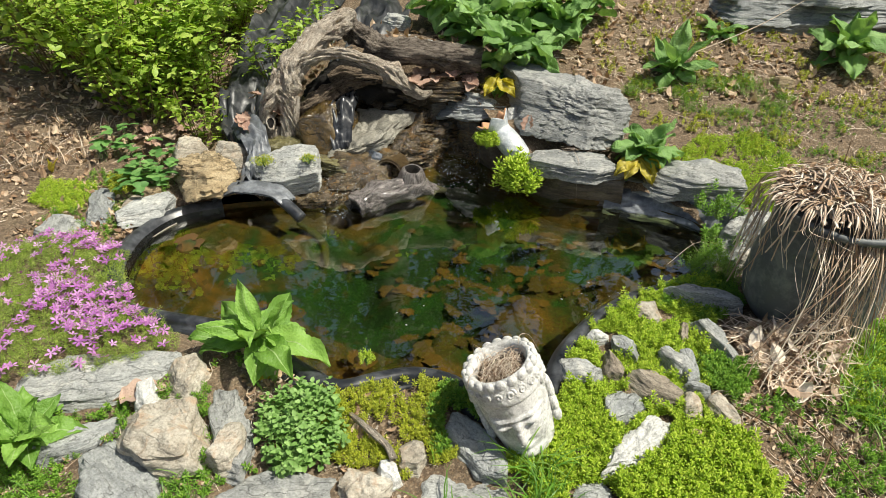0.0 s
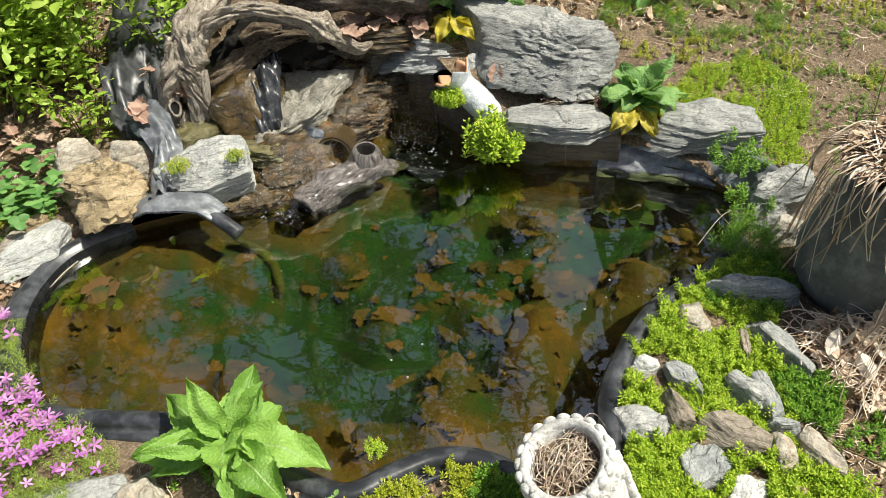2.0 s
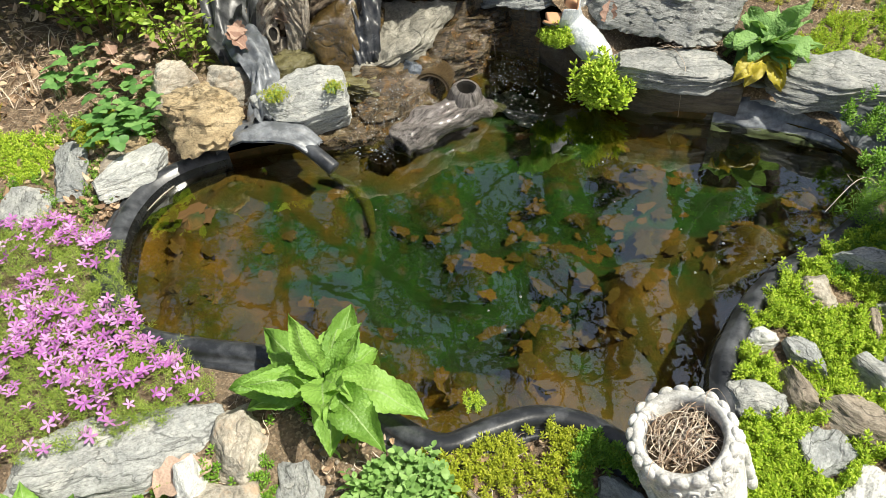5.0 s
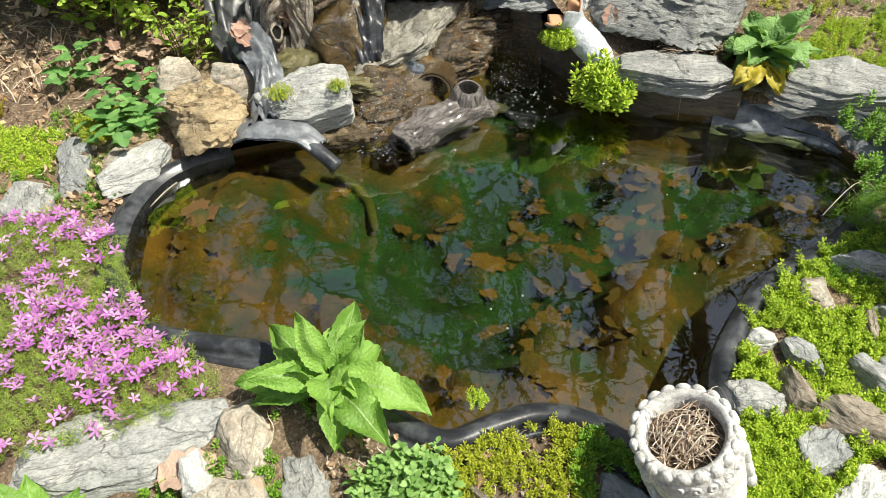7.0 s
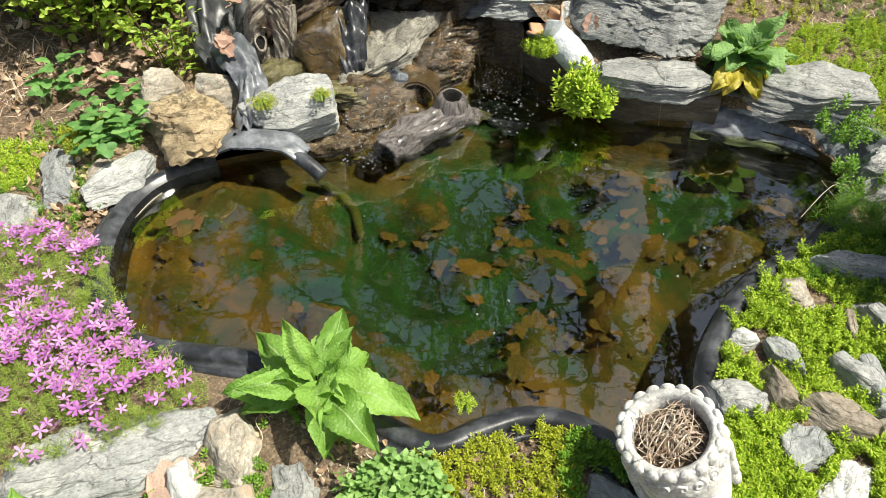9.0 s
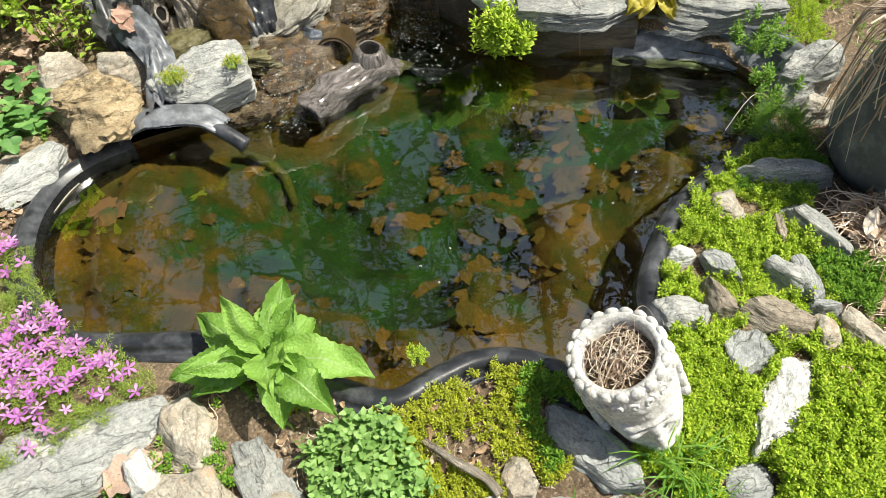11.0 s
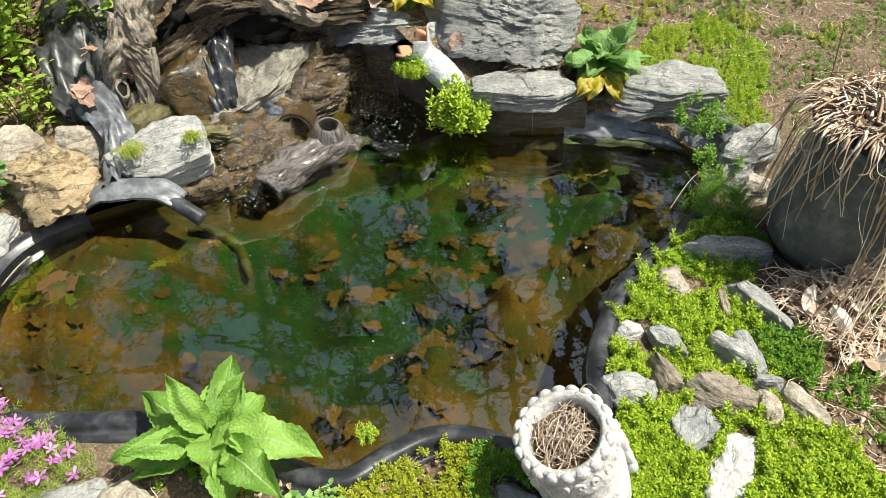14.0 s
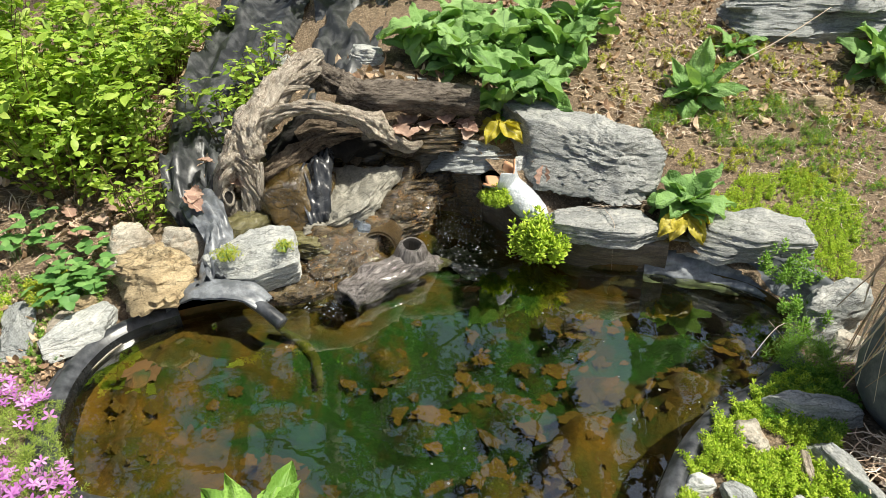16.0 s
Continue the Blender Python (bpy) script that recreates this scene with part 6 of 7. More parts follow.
rosette("broadleaf_plant", "leafy plant beside the wall stones", 1.17, 3.42, G(1.17, 3.42), [(4, 0.12, 0.06, 0.3, 0.8), (5, 0.14, 0.065, 0.8, 0.8)], KL, 6)
for k, (x, y, h) in enumerate(((0.15, 3.05, 0.06), (0.27, 3.08, 0.07), (0.02, 3.28, 0.03), (0.2, 3.34, 0.06), (0.42, 3.3, 0.02), (0.34, 3.5, 0.05), (0.05, 3.5, 0.04), (0.55, 3.5, 0.02), (-0.1, 3.42, 0.02))):
    rosette("broadleaf_plant", "clump of grey-green broad-leaved plants above the log", x, y, G(x, y) + 0.01, [(7, 0.15, 0.095, 0.2, 1.1), (8, 0.175, 0.105, 0.65, 1.0), (6, 0.18, 0.1, 1.05, 0.7)], KL, 20 + k, tall=0.13)["group"] = "plants above the log"
rosette("broadleaf_plant", "leafy plant on top of the low slate wall", 1.75, 3.5, 0.74, [(6, 0.14, 0.07, 0.1, 1.0), (6, 0.16, 0.07, 0.7, 0.9)], KL, 12)
rosette("yellow_leaves", "yellowing leaves hanging over the ledge stones", 0.655, 2.5, 0.185, [(8, 0.12, 0.06, 0.0, 1.3)], YL, 7)
rosette("yellow_leaves", "yellowing leaves hanging beside the boulder", 0.13, 2.96, 0.34, [(7, 0.13, 0.07, 0.0, 1.0)], YL, 8)
rosette("yellow_leaves", "yellow leaf low on the front plant", -0.535, 1.46, 0.02, [(3, 0.075, 0.045, 0.0, 0.5)], YL, 9)
rosette("yellow_leaves", "yellow leaves low on the front bank plant", -1.02, 1.2, -0.03, [(2, 0.075, 0.035, 0.2, 0.6)], YL, 10)
rosette("yellow_shoot", "yellow tulip-like shoot in the leaf litter", -1.66, 2.55, G(-1.66, 2.55), [(3, 0.06, 0.02, 1.3, 0.2)], YL, 11)

# water-edge clump and trailing greens
def bush_of(name, label, x, y, z, r, n, shapes, material, size, seed, flat=0.7, category="plant"):
    rng = np.random.RandomState(seed)
    d = rng.normal(0, 1, (n, 3))
    d /= np.linalg.norm(d, axis=1)[:, None]
    d[:, 2] = np.abs(d[:, 2]) * flat
    rad = r * rng.uniform(0.45, 1.0, n) ** 0.5 * (1 + 0.6 * np.array([noise.noise(Vector(q) * 2.2 + Vector((seed, 0, 0))) for q in d]))
    p = d * rad[:, None] + (x, y, z)
    thing = empty(name, x, y, z, label=label, category=category)
    lean = np.arctan2(d[:, 1], d[:, 0])
    vf = scatter(shapes, p - (x, y, z), rng.uniform(0.7, 1.2, n) * size, 0.25, rng, lean=lean)
    stuff("foliage", "", "", vf, material, thing)
    rows = []
    for q in d[:40]:
        e = q * r * 0.8
        rows.append((np.array([(0, 0, -0.02), e * 0.5 + (0, 0, 0.01), e]), 0.0012))
    pieces = []
    for kn, w in rows:
        c = catmull(kn, 3)
        vv = np.concatenate([c + (w, 0, 0), c + (-w, 0, w)])
        m = len(c)
        pieces.append((vv, np.array([(i, i + 1, m + i + 1, m + i) for i in range(m - 1)])))
    stuff("stemwork", "", "", join(pieces), M["green_stem"], thing)
    return thing


bush_of("water_plant", "bright green bushy plant hanging over the sill", 0.205, 2.56, 0.03, 0.085, 150, star_shapes, M["sedum"], 1.35, 3, 0.8)
bush_of("water_plant", "small bright green plant beside the fish ornament", 0.085, 2.72, 0.15, 0.05, 150, star_shapes, M["sedum"], 0.65, 4, 0.6)
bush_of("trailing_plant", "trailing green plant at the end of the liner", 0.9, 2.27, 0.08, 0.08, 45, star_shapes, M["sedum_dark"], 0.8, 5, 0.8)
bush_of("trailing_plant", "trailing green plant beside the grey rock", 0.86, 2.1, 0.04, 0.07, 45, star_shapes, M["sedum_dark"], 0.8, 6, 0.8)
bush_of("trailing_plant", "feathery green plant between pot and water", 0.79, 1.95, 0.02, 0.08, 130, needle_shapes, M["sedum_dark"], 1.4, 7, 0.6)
bush_of("moss_tuft", "yellow-green moss on the grey stone", -0.755, 2.43, 0.185, 0.042, 170, sedum_shapes, M["sedum_yellow"], 0.5, 8, 0.3, "moss")
bush_of("moss_tuft", "small moss patch on the grey stone", -0.59, 2.45, 0.19, 0.034, 110, sedum_shapes, M["sedum_yellow"], 0.5, 9, 0.3, "moss")
bush_of("sedum_sprig", "single sedum sprig leaning over the rim", -0.25, 1.462, 0.055, 0.022, 26, sedum_shapes, M["sedum"], 0.9, 10, 0.6)

# mint
mint_leaf = [leaf_shape(0.022, 0.015, 4, 2, 0.85, 0.8, 0.25, 0.35, 0.6)[:2]]
def mint_sprig(rng):
    out = []
    for k in range(4):
        for j in range(2):
            v, f = mint_leaf[0]
            out.append((turned(v, k * 1.57 + j * 3.14, 0.15 * k, (0, 0, 0.012 + k * 0.012), 1.15 - k * 0.18), f))
    return join(out)
mint_shapes = [mint_sprig(rs) for _ in range(2)]
MINT = [(-0.49, 1.28), (-0.46, 1.34), (-0.40, 1.37), (-0.32, 1.34), (-0.28, 1.27), (-0.29, 1.17), (-0.38, 1.14), (-0.45, 1.16), (-0.48, 1.22)]
p = plots(200, MINT, stones=False, patchy=0.15)
p[:, 2] += rs.uniform(-0.006, 0.012, len(p)) + 0.012 * np.clip(1 - ((p[:, 0] + 0.395) / 0.13) ** 2 - ((p[:, 1] - 1.25) / 0.13) ** 2, 0, 1)
stuff("mint_clump", "grey-green mint clump with small oval leaves", "mint", scatter(mint_shapes, p, rs.uniform(0.6, 1.25, len(p)), 0.5), M["mint"], smooth=True)

# columbine leaves, three-lobed
lobe = leaf_shape(0.026, 0.024, 5, 4, 0.7, 0.6, 0.15, 0.3, 0.5)[:2]
def trefoil(h):
    return join([(turned(lobe[0], k * 2.09, 0, (0, 0, h)), lobe[1]) for k in range(3)] + [(np.array([(0.0008, 0, 0), (-0.0008, 0, 0), (-0.0008, 0, h), (0.0008, 0, h)]), np.array([(0, 1, 2, 3)]))])
tre = [trefoil(h) for h in (0.04, 0.06, 0.085)]
for label, n, poly in (("blue-green columbine leaves beside the tan rock", 70, [(-1.36, 2.5), (-1.3, 2.66), (-1.18, 2.66), (-1.13, 2.5), (-1.2, 2.36), (-1.3, 2.38)]), ("columbine leaves in the leaf litter", 26, [(-1.56, 2.76), (-1.4, 2.82), (-1.36, 2.66), (-1.5, 2.62)])):
    p = plots(n, poly, stones=False)
    stuff("columbine", label, "columbine", scatter(tre, p, rs.uniform(0.8, 1.3, len(p)), 0.3), M["columbine"], smooth=True)

# ---------------------------------------------------------------- creeping phlox
PHLOX = [(-1.50, 2.06), (-1.36, 2.13), (-1.2, 2.06), (-1.1, 1.98), (-1.06, 1.84), (-0.96, 1.69), (-0.84, 1.62), (-0.78, 1.53), (-0.86, 1.46), (-1.05, 1.42), (-1.25, 1.38), (-1.6, 1.4), (-1.75, 1.7), (-1.7, 2.0)]
phlox = empty("creeping_phlox", -1.2, 1.7, 0.03, label="cushion of creeping phlox covered in pink star flowers", category="phlox")
org = np.array((-1.2, 1.7, 0.03))
def phlox_top(p):
    h = np.array([noise.noise(Vector((q[0] * 6, q[1] * 6, 2))) for q in p])
    edge = np.clip(np.array([np.min(np.hypot(np.array(PHLOX)[:, 0] - q[0], np.array(PHLOX)[:, 1] - q[1])) for q in p]) / 0.12, 0.25, 1)
    return p + np.column_stack([0 * h, 0 * h, edge * (0.035 + 0.025 * h)])
p = plots(3800, PHLOX, stones=False, pond=False)
keep = ~inside(p[:, 0], p[:, 1], np.column_stack([CX + (shore[:, 0] - CX) * 0.965, CY + (shore[:, 1] - CY) * 0.965]))
p = phlox_top(p[keep])
stuff("foliage", "", "", scatter(needle_shapes, p - org - (0, 0, 0.015), rs.uniform(0.7, 1.2, len(p)), 0.5), M["needle"], phlox)
# a flower of five notched petals, shared by all blooms
pet = leaf_shape(0.0165, 0.006, 4, 2, 1.35, 0.7, 0.1, 0.35, 0.4)
blooms = []
for tilt in (0.0, 0.25):
    pv, pf = join([(turned(pet[0], k * 1.2566, tilt), pet[1]) for k in range(5)])
    blooms.append(mesh("flower", pv, pf))
q = plots(1700, PHLOX, rs, stones=False, pond=False)
dens = np.array([noise.noise(Vector((a[0] * 4.5 + 3, a[1] * 4.5, 5))) for a in q])
q = phlox_top(q[(dens > 0.1) | (rs.rand(len(q)) < 0.13)])
for a in q[:300]:
    fl = part("flower", blooms[rs.randint(2)], M["petal"], phlox)
    s = rs.uniform(0.85, 1.2)
    fl.matrix_basis = Matrix.Translation(Vector(a - org) + Vector((0, 0, 0.014 + 0.012 * rs.rand()))) @ pose(0, 0, 0, rs.normal(12, 22), rs.normal(0, 22), rs.uniform(0, 360)) @ Matrix.Diagonal((s, s, s, 1))

rest = q[300:]
stuff("bloom_carpet", "", "", scatter([join([(turned(pet[0], k * 1.2566, 0.12), pet[1]) for k in range(5)])], rest - org + (0, 0, 0.018), rs.uniform(0.85, 1.2, len(rest)), 0.4), M["petal_bunch"], phlox)

# ---------------------------------------------------------------- shrub
def shrub(name, label, x, y, z, stems, length, spread_, seed, leaf_size, n_leaf, lean=(0, 0)):
    rng = np.random.RandomState(seed)
    thing = empty(name, x, y, z, label=label, category="shrub")
    sp, lp, yaw = [], [], []
    for _ in range(stems):
        a, r = rng.uniform(0, 6.28), spread_ * rng.uniform(0, 1) ** 0.6
        b = np.array((math.cos(a) * r * 0.5, math.sin(a) * r * 0.35, 0))
        e = np.array((math.cos(a) * r * 1.2 + lean[0] * rng.rand(), math.sin(a) * r * 0.8 + lean[1] * rng.rand(), length * rng.uniform(0.45, 1.0)))
        m = (b + e) / 2 + rng.normal(0, 0.04, 3) + (0, 0, 0.06)
        e[2] -= 0.12 * rng.rand()
        c = catmull([b, m, e], 12)
        v = []
        for i, q in enumerate(c):
            w = 0.0024 * (1 - 0.7 * i / len(c))
            v += [q + (w, 0, 0), q + (-w * 0.5, w * 0.87, 0), q + (-w * 0.5, -w * 0.87, 0)]
        sp.append((np.array(v), np.array(sheet_faces(3, len(c), True))))
        for k in range(n_leaf):
            t = rng.uniform(0.15, 1.0)
            q = c[int(t * (len(c) - 1))] + rng.normal(0, 0.022, 3)
            lp.append(q)
    stuff("stemwork", "", "", join(sp), M["stem"], thing)
    shapes = [leaf_shape(leaf_size * s, leaf_size * 0.54 * s, 4, 2, 0.85, 0.85, 0.25, 0.25, 0.5)[:2] for s in (0.7, 1.0, 1.25)]
    shapes += [join([(sh[0], sh[1]), (turned(sh[0], 3.0, 0.2, (0, 0, 0.003)), sh[1]), (turned(sh[0], 1.5, 0.3, (0, 0, 0.006), 0.8), sh[1])]) for sh in shapes[:2]]
    stuff("foliage", "", "", scatter(shapes, np.array(lp), rng.uniform(0.7, 1.25, len(lp)), 0.5, rng), M["shrub_leaf"], thing, smooth=True)
    return thing


shrub("shrub", "dense light green shrub on the shady slope", -1.5, 3.2, G(-1.5, 3.2), 105, 0.66, 0.46, 1, 0.046, 22, (0.12, -0.12))
shrub("shrub", "light green shrub higher on the slope", -1.9, 3.45, G(-1.9, 3.45), 80, 0.75, 0.5, 2, 0.046, 20)
shrub("shrub", "low shrub shoots beside the black liner", -1.2, 3.12, G(-1.2, 3.12), 36, 0.5, 0.2, 3, 0.04, 14, (0.06, -0.16))
shrub("shrub", "leafy shrub shoots over the leaf litter", -1.42, 2.98, G(-1.42, 2.98), 26, 0.4, 0.24, 7, 0.04, 12, (0.05, -0.1))
shrub("shrub", "thin leafy shoots growing through the liner", -0.84, 3.1, G(-0.84, 3.1), 12, 0.3, 0.14, 4, 0.032, 14)
shrub("shrub", "leafy shoots behind the driftwood", -0.74, 3.3, G(-0.74, 3.3), 14, 0.3, 0.14, 5, 0.032, 16)
shrub("shrub", "low green sapling shoots by the rocks", -1.1, 2.78, G(-1.1, 2.78), 12, 0.2, 0.1, 6, 0.03, 10)

shrub("shrub", "light green shrub at the top of the slope", -1.35, 3.85, G(-1.35, 3.85), 60, 0.5, 0.4, 8, 0.042, 30)
shrub("shrub", "light green thicket at the top of the bank", -2.4, 3.9, G(-2.4, 3.9), 70, 0.7, 0.5, 9, 0.042, 30)
shrub("shrub", "leafy shoots above the dusty liner", -0.3, 4.0, G(-0.3, 4.0), 40, 0.4, 0.35, 10, 0.038, 24)

# ---------------------------------------------------------------- single leaves, twigs
def oak(name, label, x, y, z, size, yaw, tilt=(0, 0)):
    n = 22
    v, uv = [], []
    for i in range(n + 1):
        t = i / n
        w = size * (0.08 + 0.26 * math.sin(math.pi * min(1, t * 1.02)) ** 0.8 * (0.55 + 0.45 * abs(math.sin(t * 3.4 * math.pi)))) if t > 0.18 else size * 0.012
        for j in range(5):
            q = j / 2 - 1
            v.append((q * w, t * size, 0.16 * size * math.sin(t * 3) * abs(q) + 0.02 * size * noise.noise(Vector((q * 2, t * 6, size * 50)))))
            uv.append((j / 4, t))
    ob = part(name, mesh(name, v, sheet_faces(5, n + 1), uv), M["oak_leaf"])
    ob.matrix_basis = pose(x, y, z, tilt[0], tilt[1], yaw)
    return tagged(ob, label, "leaf")


oak("oak_leaf", "dry brown oak leaf lying on slate", -0.88, 1.33, 0.012, 0.13, -70, (4, 0))
oak("oak_leaf", "dead oak leaf against the white rock", 0.53, 1.23, 0.02, 0.08, -70)
oak("oak_leaf", "pale dry leaf stuck in the grass", 0.99, 1.52, 0.06, 0.07, 10, (70, 20))
oak("oak_leaf", "rusty leaf beside the fish ornament", 0.24, 2.72, 0.2, 0.08, -20, (50, 0))
oak("oak_leaf", "rusty leaf beside the driftwood root", -0.86, 2.64, 0.22, 0.09, 60, (30, 0))
oak("oak_leaf", "curled dead leaf under the log", -0.05, 2.94, 0.35, 0.09, 40, (30, 0))
oak("oak_leaf", "brown leaf beside the plant", -0.63, 1.56, 0.045, 0.06, 200, (10, 0))
for k in range(12):
    x, y = -1.42 + 0.22 * rs.rand(), 2.72 + 0.16 * rs.rand()
    oak("oak_leaf", "rusty dead leaf on the shady bank", x, y, float(land(x, y)) + 0.02, rs.uniform(0.06, 0.1), rs.uniform(0, 360), (rs.uniform(-25, 25), rs.uniform(-25, 25)))
twig = tube("twig", [(-0.27, 1.3, 0.02), (-0.22, 1.24, 0.035), (-0.17, 1.2, 0.02), (-0.15, 1.17, 0.01)], (0.006, 0.009, 0.008, 0.011), M["driftwood"], sides=8, rough=0.3)
tagged(twig, "short grey dead twig in the sedum", "twig")
for k, (a, b) in enumerate((((0.66, 1.36, 0.03), (0.8, 1.12, 0.0)), ((0.75, 1.42, 0.03), (0.9, 1.05, 0.0)), ((0.9, 1.3, 0.02), (0.72, 1.05, -0.02)))):
    m = (np.array(a) + np.array(b)) / 2 + (0.03, 0.02, 0.015)
    tagged(tube("twig", [a, m, b], (0.0016, 0.002, 0.0012), M["stem"], sides=6), "thin brown dead twig on bare soil", "twig", "twigs on bare soil")
tagged(tube("twig", [(1.22, 2.18, 0.05), (1.25, 2.22, 0.2), (1.3, 2.3, 0.36)], (0.003, 0.0025, 0.0015), M["stem"], sides=6), "dark upright dead stem behind the pot", "twig")
tagged(tube("twig", [(1.0, 3.2, 0.4), (1.3, 3.3, 0.5), (1.5, 3.35, 0.6)], (0.002, 0.002, 0.0015), M["straw"], sides=6), "long pale grass stalk on the slope", "twig")

# litter and weeds on the slope behind the boulder, leaves caught under the log
SLOPE = [(0.75, 2.66), (1.0, 2.6), (1.5, 2.55), (1.9, 2.8), (1.9, 3.6), (0.7, 3.7), (0.55, 3.25), (0.72, 2.95)]
p = plots(900, SLOPE, patchy=0.3)
stuff("straw_litter", "bleached straw over the slope", "straw", scatter(straw_shapes, p, rs.uniform(0.4, 1.2, len(p)), 0.3), M["straw"])
p = plots(1500, SLOPE, patchy=0.2)
stuff("grit", "grey grit and crumbs on the slope", "grit", scatter(chip_shapes, p, rs.uniform(0.15, 0.4, len(p)), 0.6), M["gravel"])
p = plots(1300, SLOPE, patchy=0.7)
stuff("low_weeds", "yellow-green weeds creeping over the slope", "weeds", scatter(star_shapes, p, rs.uniform(0.3, 0.6, len(p)), 0.5), M["sedum_yellow"])
for k in range(26):
    x, y = -0.27 + 0.32 * rs.rand(), 2.94 + 0.08 * rs.rand()
    oak("oak_leaf", "pale dry leaf caught under the log", x, y, 0.33 + 0.015 + 0.02 * rs.rand(), rs.uniform(0.06, 0.1), rs.uniform(0, 360), (rs.uniform(-30, 30), rs.uniform(-30, 30)))
for k in range(5):
    x, y = -0.93 + 0.13 * rs.rand(), 2.6 + 0.3 * rs.rand()
    oak("oak_leaf", "dry leaf lodged between stump and liner", x, y, float(land(x, y)) + 0.12 + 0.02 * rs.rand(), rs.uniform(0.06, 0.1), rs.uniform(0, 360), (rs.uniform(-40, 40), rs.uniform(-40, 40)))

# ---------------------------------------------------------------- trees beyond, seen mirrored in the water
def tree(name, label, x, y, height, seed, leaves=0, levels=5):
    rng = random.Random(seed)
    thing = empty(name, x, y, float(land(x, y)), label=label, category="tree")
    trunk, twigs, tips = [], [], []

    def grow(p, d, length, r, level):
        pts = [np.array(p)]
        dd = np.array(d, float)
        for _ in range(4):
            dd = dd + np.array([rng.gauss(0, 0.13 + 0.035 * level) for _ in range(3)]) + np.array((0, 0, 0.05))
            dd /= np.linalg.norm(dd)
            pts.append(pts[-1] + dd * length / 4)
        ns = 8 if level < 2 else 4 if level < 4 else 3
        v = []
        for i, q in enumerate(pts):
            a = np.cross(dd, (0.3, 0.9, 0.2))
            a /= np.linalg.norm(a)
            b = np.cross(dd, a)
            w = r * (1 - 0.42 * i / 4)
            for k in range(ns):
                t = 2 * math.pi * k / ns
                v.append(q + w * (a * math.cos(t) + b * math.sin(t)))
        (trunk if level < 2 else twigs).append((np.array(v), np.array(sheet_faces(ns, 5, True))))
        if level >= levels:
            tips.extend(pts[1:])
            return
        for k in range(rng.choice((2, 3, 3)) + (2 if level == 0 else 0)):
            i = rng.choice((2, 3, 4, 4)) if level else rng.choice((1, 2, 3, 4, 4))
            side = np.array([rng.gauss(0, 1) for _ in range(3)])
            nd = dd * 0.75 + side / np.linalg.norm(side) * 0.75
            nd[2] = nd[2] * 0.7 + 0.12
            grow(pts[i], nd / np.linalg.norm(nd), length * rng.uniform(0.58, 0.8), r * (0.46 if level == 0 else 0.6), level + 1)

    grow((0, 0, -0.2), (rng.gauss(0, 0.08), rng.gauss(0, 0.05), 1), height * 0.42, height * 0.022, 0)
    stuff("trunk", "", "", join(trunk), M["bark"], thing, smooth=True)
    stuff("twigwork", "", "", join(twigs), M["bark"], thing)
    if leaves:
        tips = np.array(tips)
        pick = tips[np.array([rng.randrange(len(tips)) for _ in range(leaves)])] + np.random.RandomState(seed).normal(0, 0.12, (leaves, 3))
        shape = [leaf_shape(0.1, 0.065, 3, 2)[:2]]
        stuff("foliage", "", "", scatter(shape, pick, 1.0, 1.0, np.random.RandomState(seed)), M["tree_leaf"], thing)
    return thing


tree("tree", "tall nearly bare oak in early leaf beyond the garden", -0.7, 9.0, 18, 3, 900, 4)
tree("tree", "bare tree with budding twigs beyond the garden", 4.2, 9.5, 15, 5, 900, 4)
tree("tree", "tree in young leaf beyond the slope", -5.2, 8.5, 13, 8, 20000)
tree("tree", "leafy tree in full spring growth beyond the slope", -3.1, 8.3, 11, 21, 18000)
tree("tree", "tree in young leaf behind the garden", 8.5, 12, 13, 11, 7000)
tree("tree", "leafy tree far behind the slope", -9.5, 13, 13, 12, 12000)
tree("tree", "slender bare tree behind the oak", 1.9, 12, 17, 14, 900, 4)

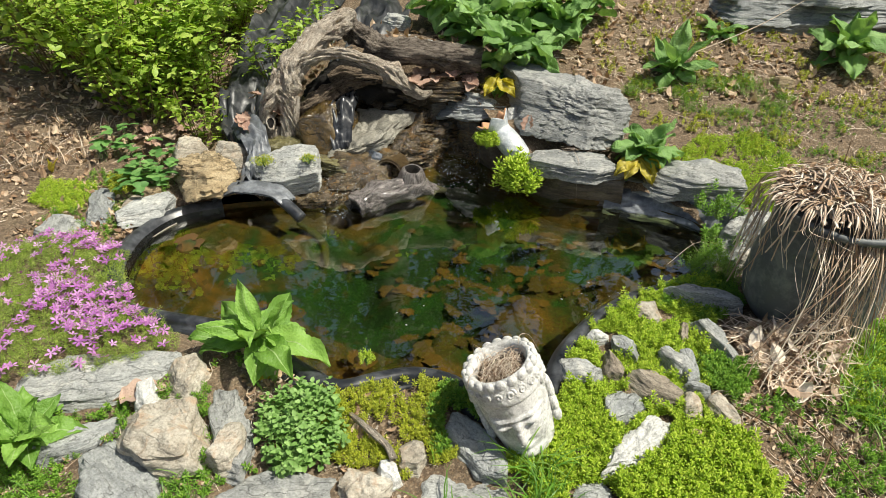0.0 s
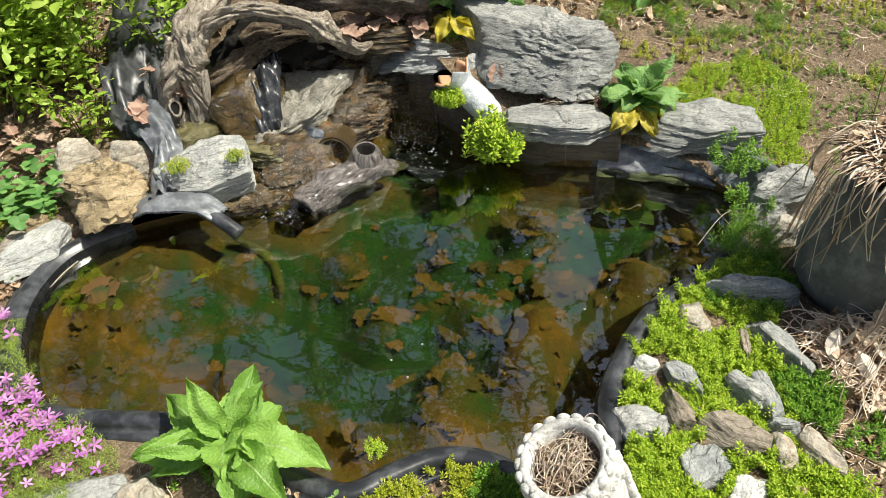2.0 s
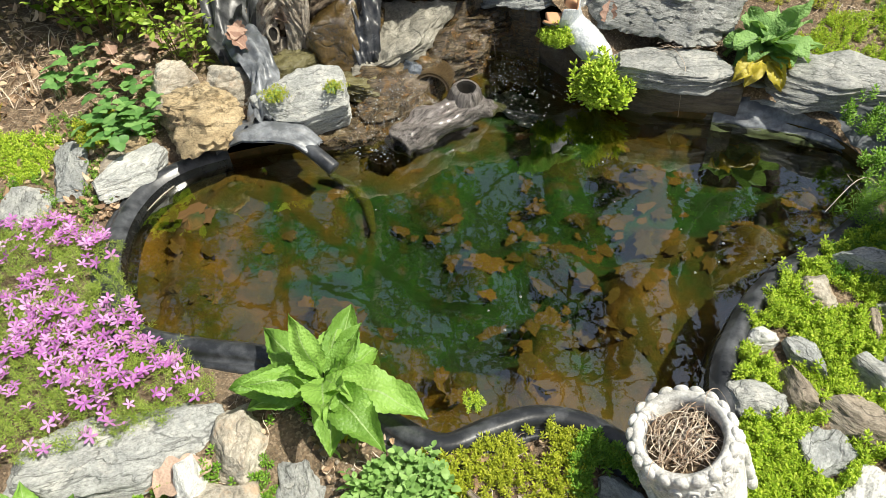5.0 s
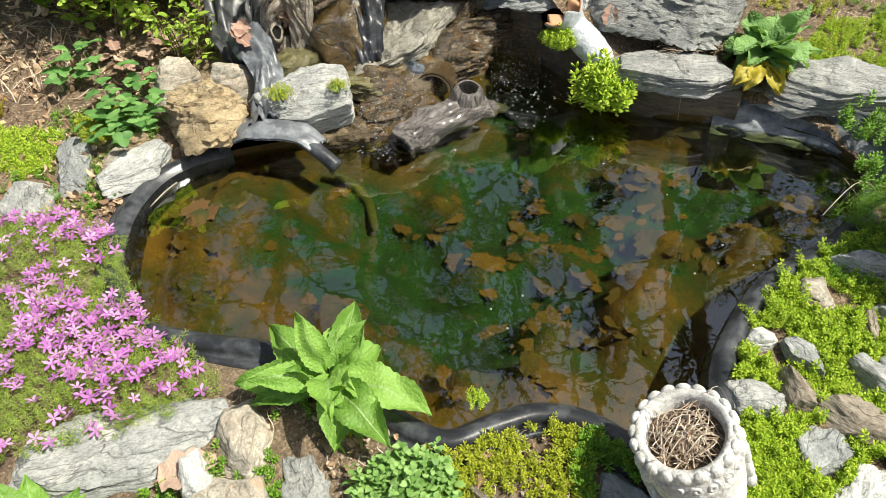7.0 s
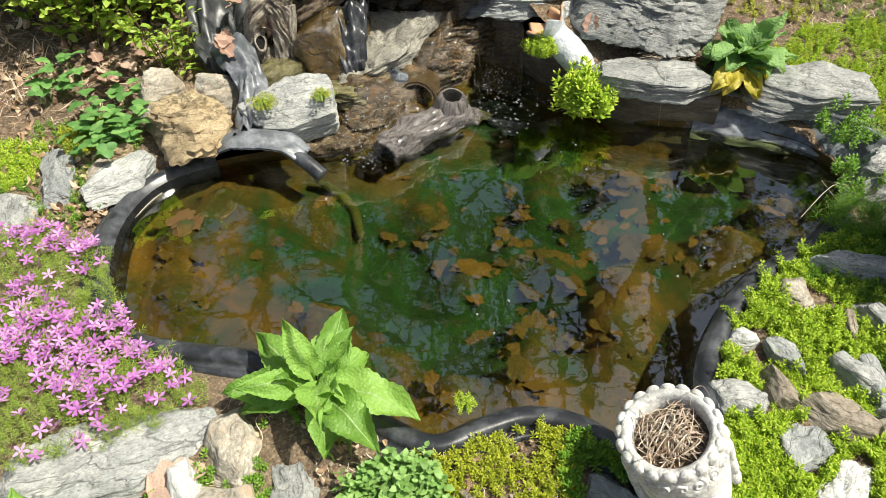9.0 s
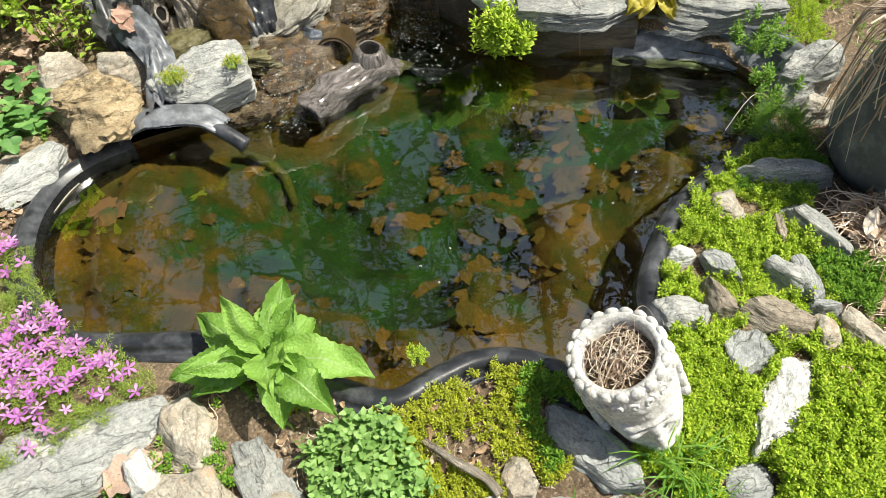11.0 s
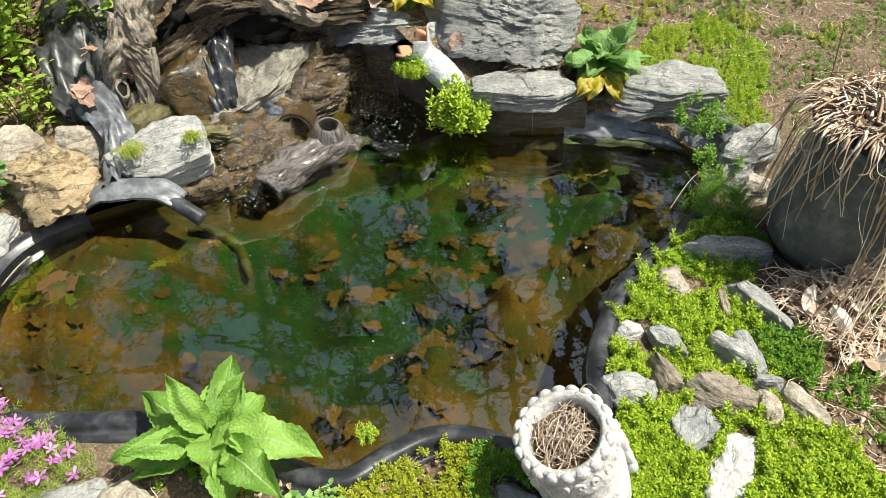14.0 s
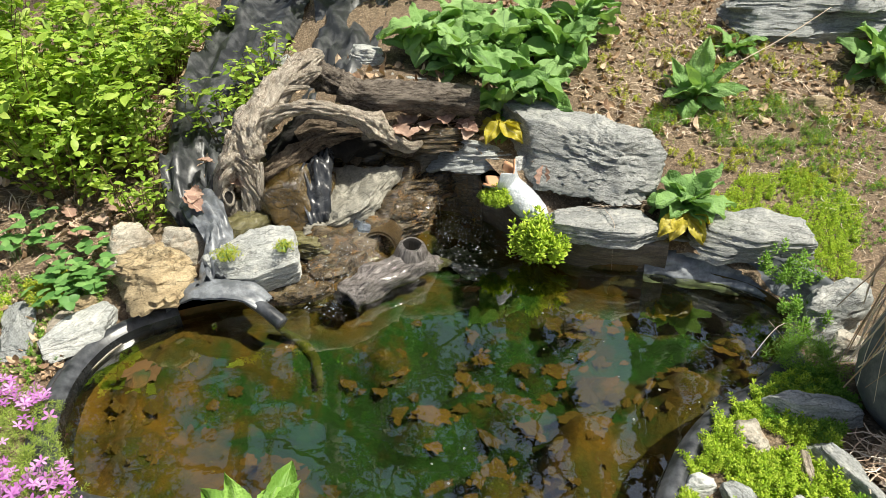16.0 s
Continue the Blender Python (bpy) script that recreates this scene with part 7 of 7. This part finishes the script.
# ---------------------------------------------------------------- bubbles and falling water
ball_v, ball_f = ball(8, 6)
bub = np.column_stack([rs.normal(0.02, 0.11, 150), rs.normal(2.68, 0.09, 150), np.zeros(150)])
bub = np.concatenate([bub, np.column_stack([rs.normal(-0.46, 0.05, 50), rs.normal(2.39, 0.03, 50), np.zeros(50)]), np.column_stack([rs.uniform(-0.9, 0.6, 25), rs.uniform(1.6, 2.4, 25), np.zeros(25)])])
bub = bub[inside(bub[:, 0], bub[:, 1], shore)]
M["bubble"] = Nodes("foam bubble").done((0.85, 0.88, 0.88), 0.08, Transmission_Weight=0.75, IOR=1.2)
stuff("bubbles", "small bubbles floating below the waterfall", "bubbles", scatter([(ball_v * (1, 1, 0.6), ball_f)], bub, rs.uniform(0.0012, 0.004, len(bub)), 0.0), M["bubble"], smooth=True)
M["fall"] = Nodes("falling water").done((0.95, 0.97, 0.97), 0.05, Transmission_Weight=1.0, IOR=1.333)
for k, (x, y, z) in enumerate(((-0.1, 2.83, 0.1), (-0.49, 2.44, 0.05), (-0.46, 2.45, 0.055), (-0.43, 2.47, 0.05))):
    drop = tube("water_trickle", [(x, y + 0.03, z + 0.012), (x, y, z), (x + 0.004, y - 0.02, z * 0.5), (x + 0.002, y - 0.025, -0.002)], (0.0022, 0.0016, 0.0012, 0.001), M["fall"], sides=8, rough=0.4, seed=k)
    tagged(drop, "thin clear trickle of falling water", "water", "trickles of the waterfall")
    drop.visible_shadow = False

# tiny bright beads on the wet rocks, added in place of sun glints
sx, sy = rs.uniform(-0.62, -0.34, 260), rs.uniform(2.42, 2.62, 260)
p = np.column_stack([sx, sy, 0.02 + 0.4 * np.maximum(0, sy - 2.43) + rs.uniform(0, 0.03, 260)])
q = np.column_stack([rs.normal(-0.05, 0.06, 120), rs.normal(2.8, 0.05, 120), rs.uniform(0, 0.05, 120)])
stuff("splash", "small bright beads standing in for sun glints at the waterfall", "water drops", scatter([(ball_v, ball_f)], np.concatenate([p, q]), rs.uniform(0.0006, 0.0024, 380), 0.0), M["bubble"], smooth=True)
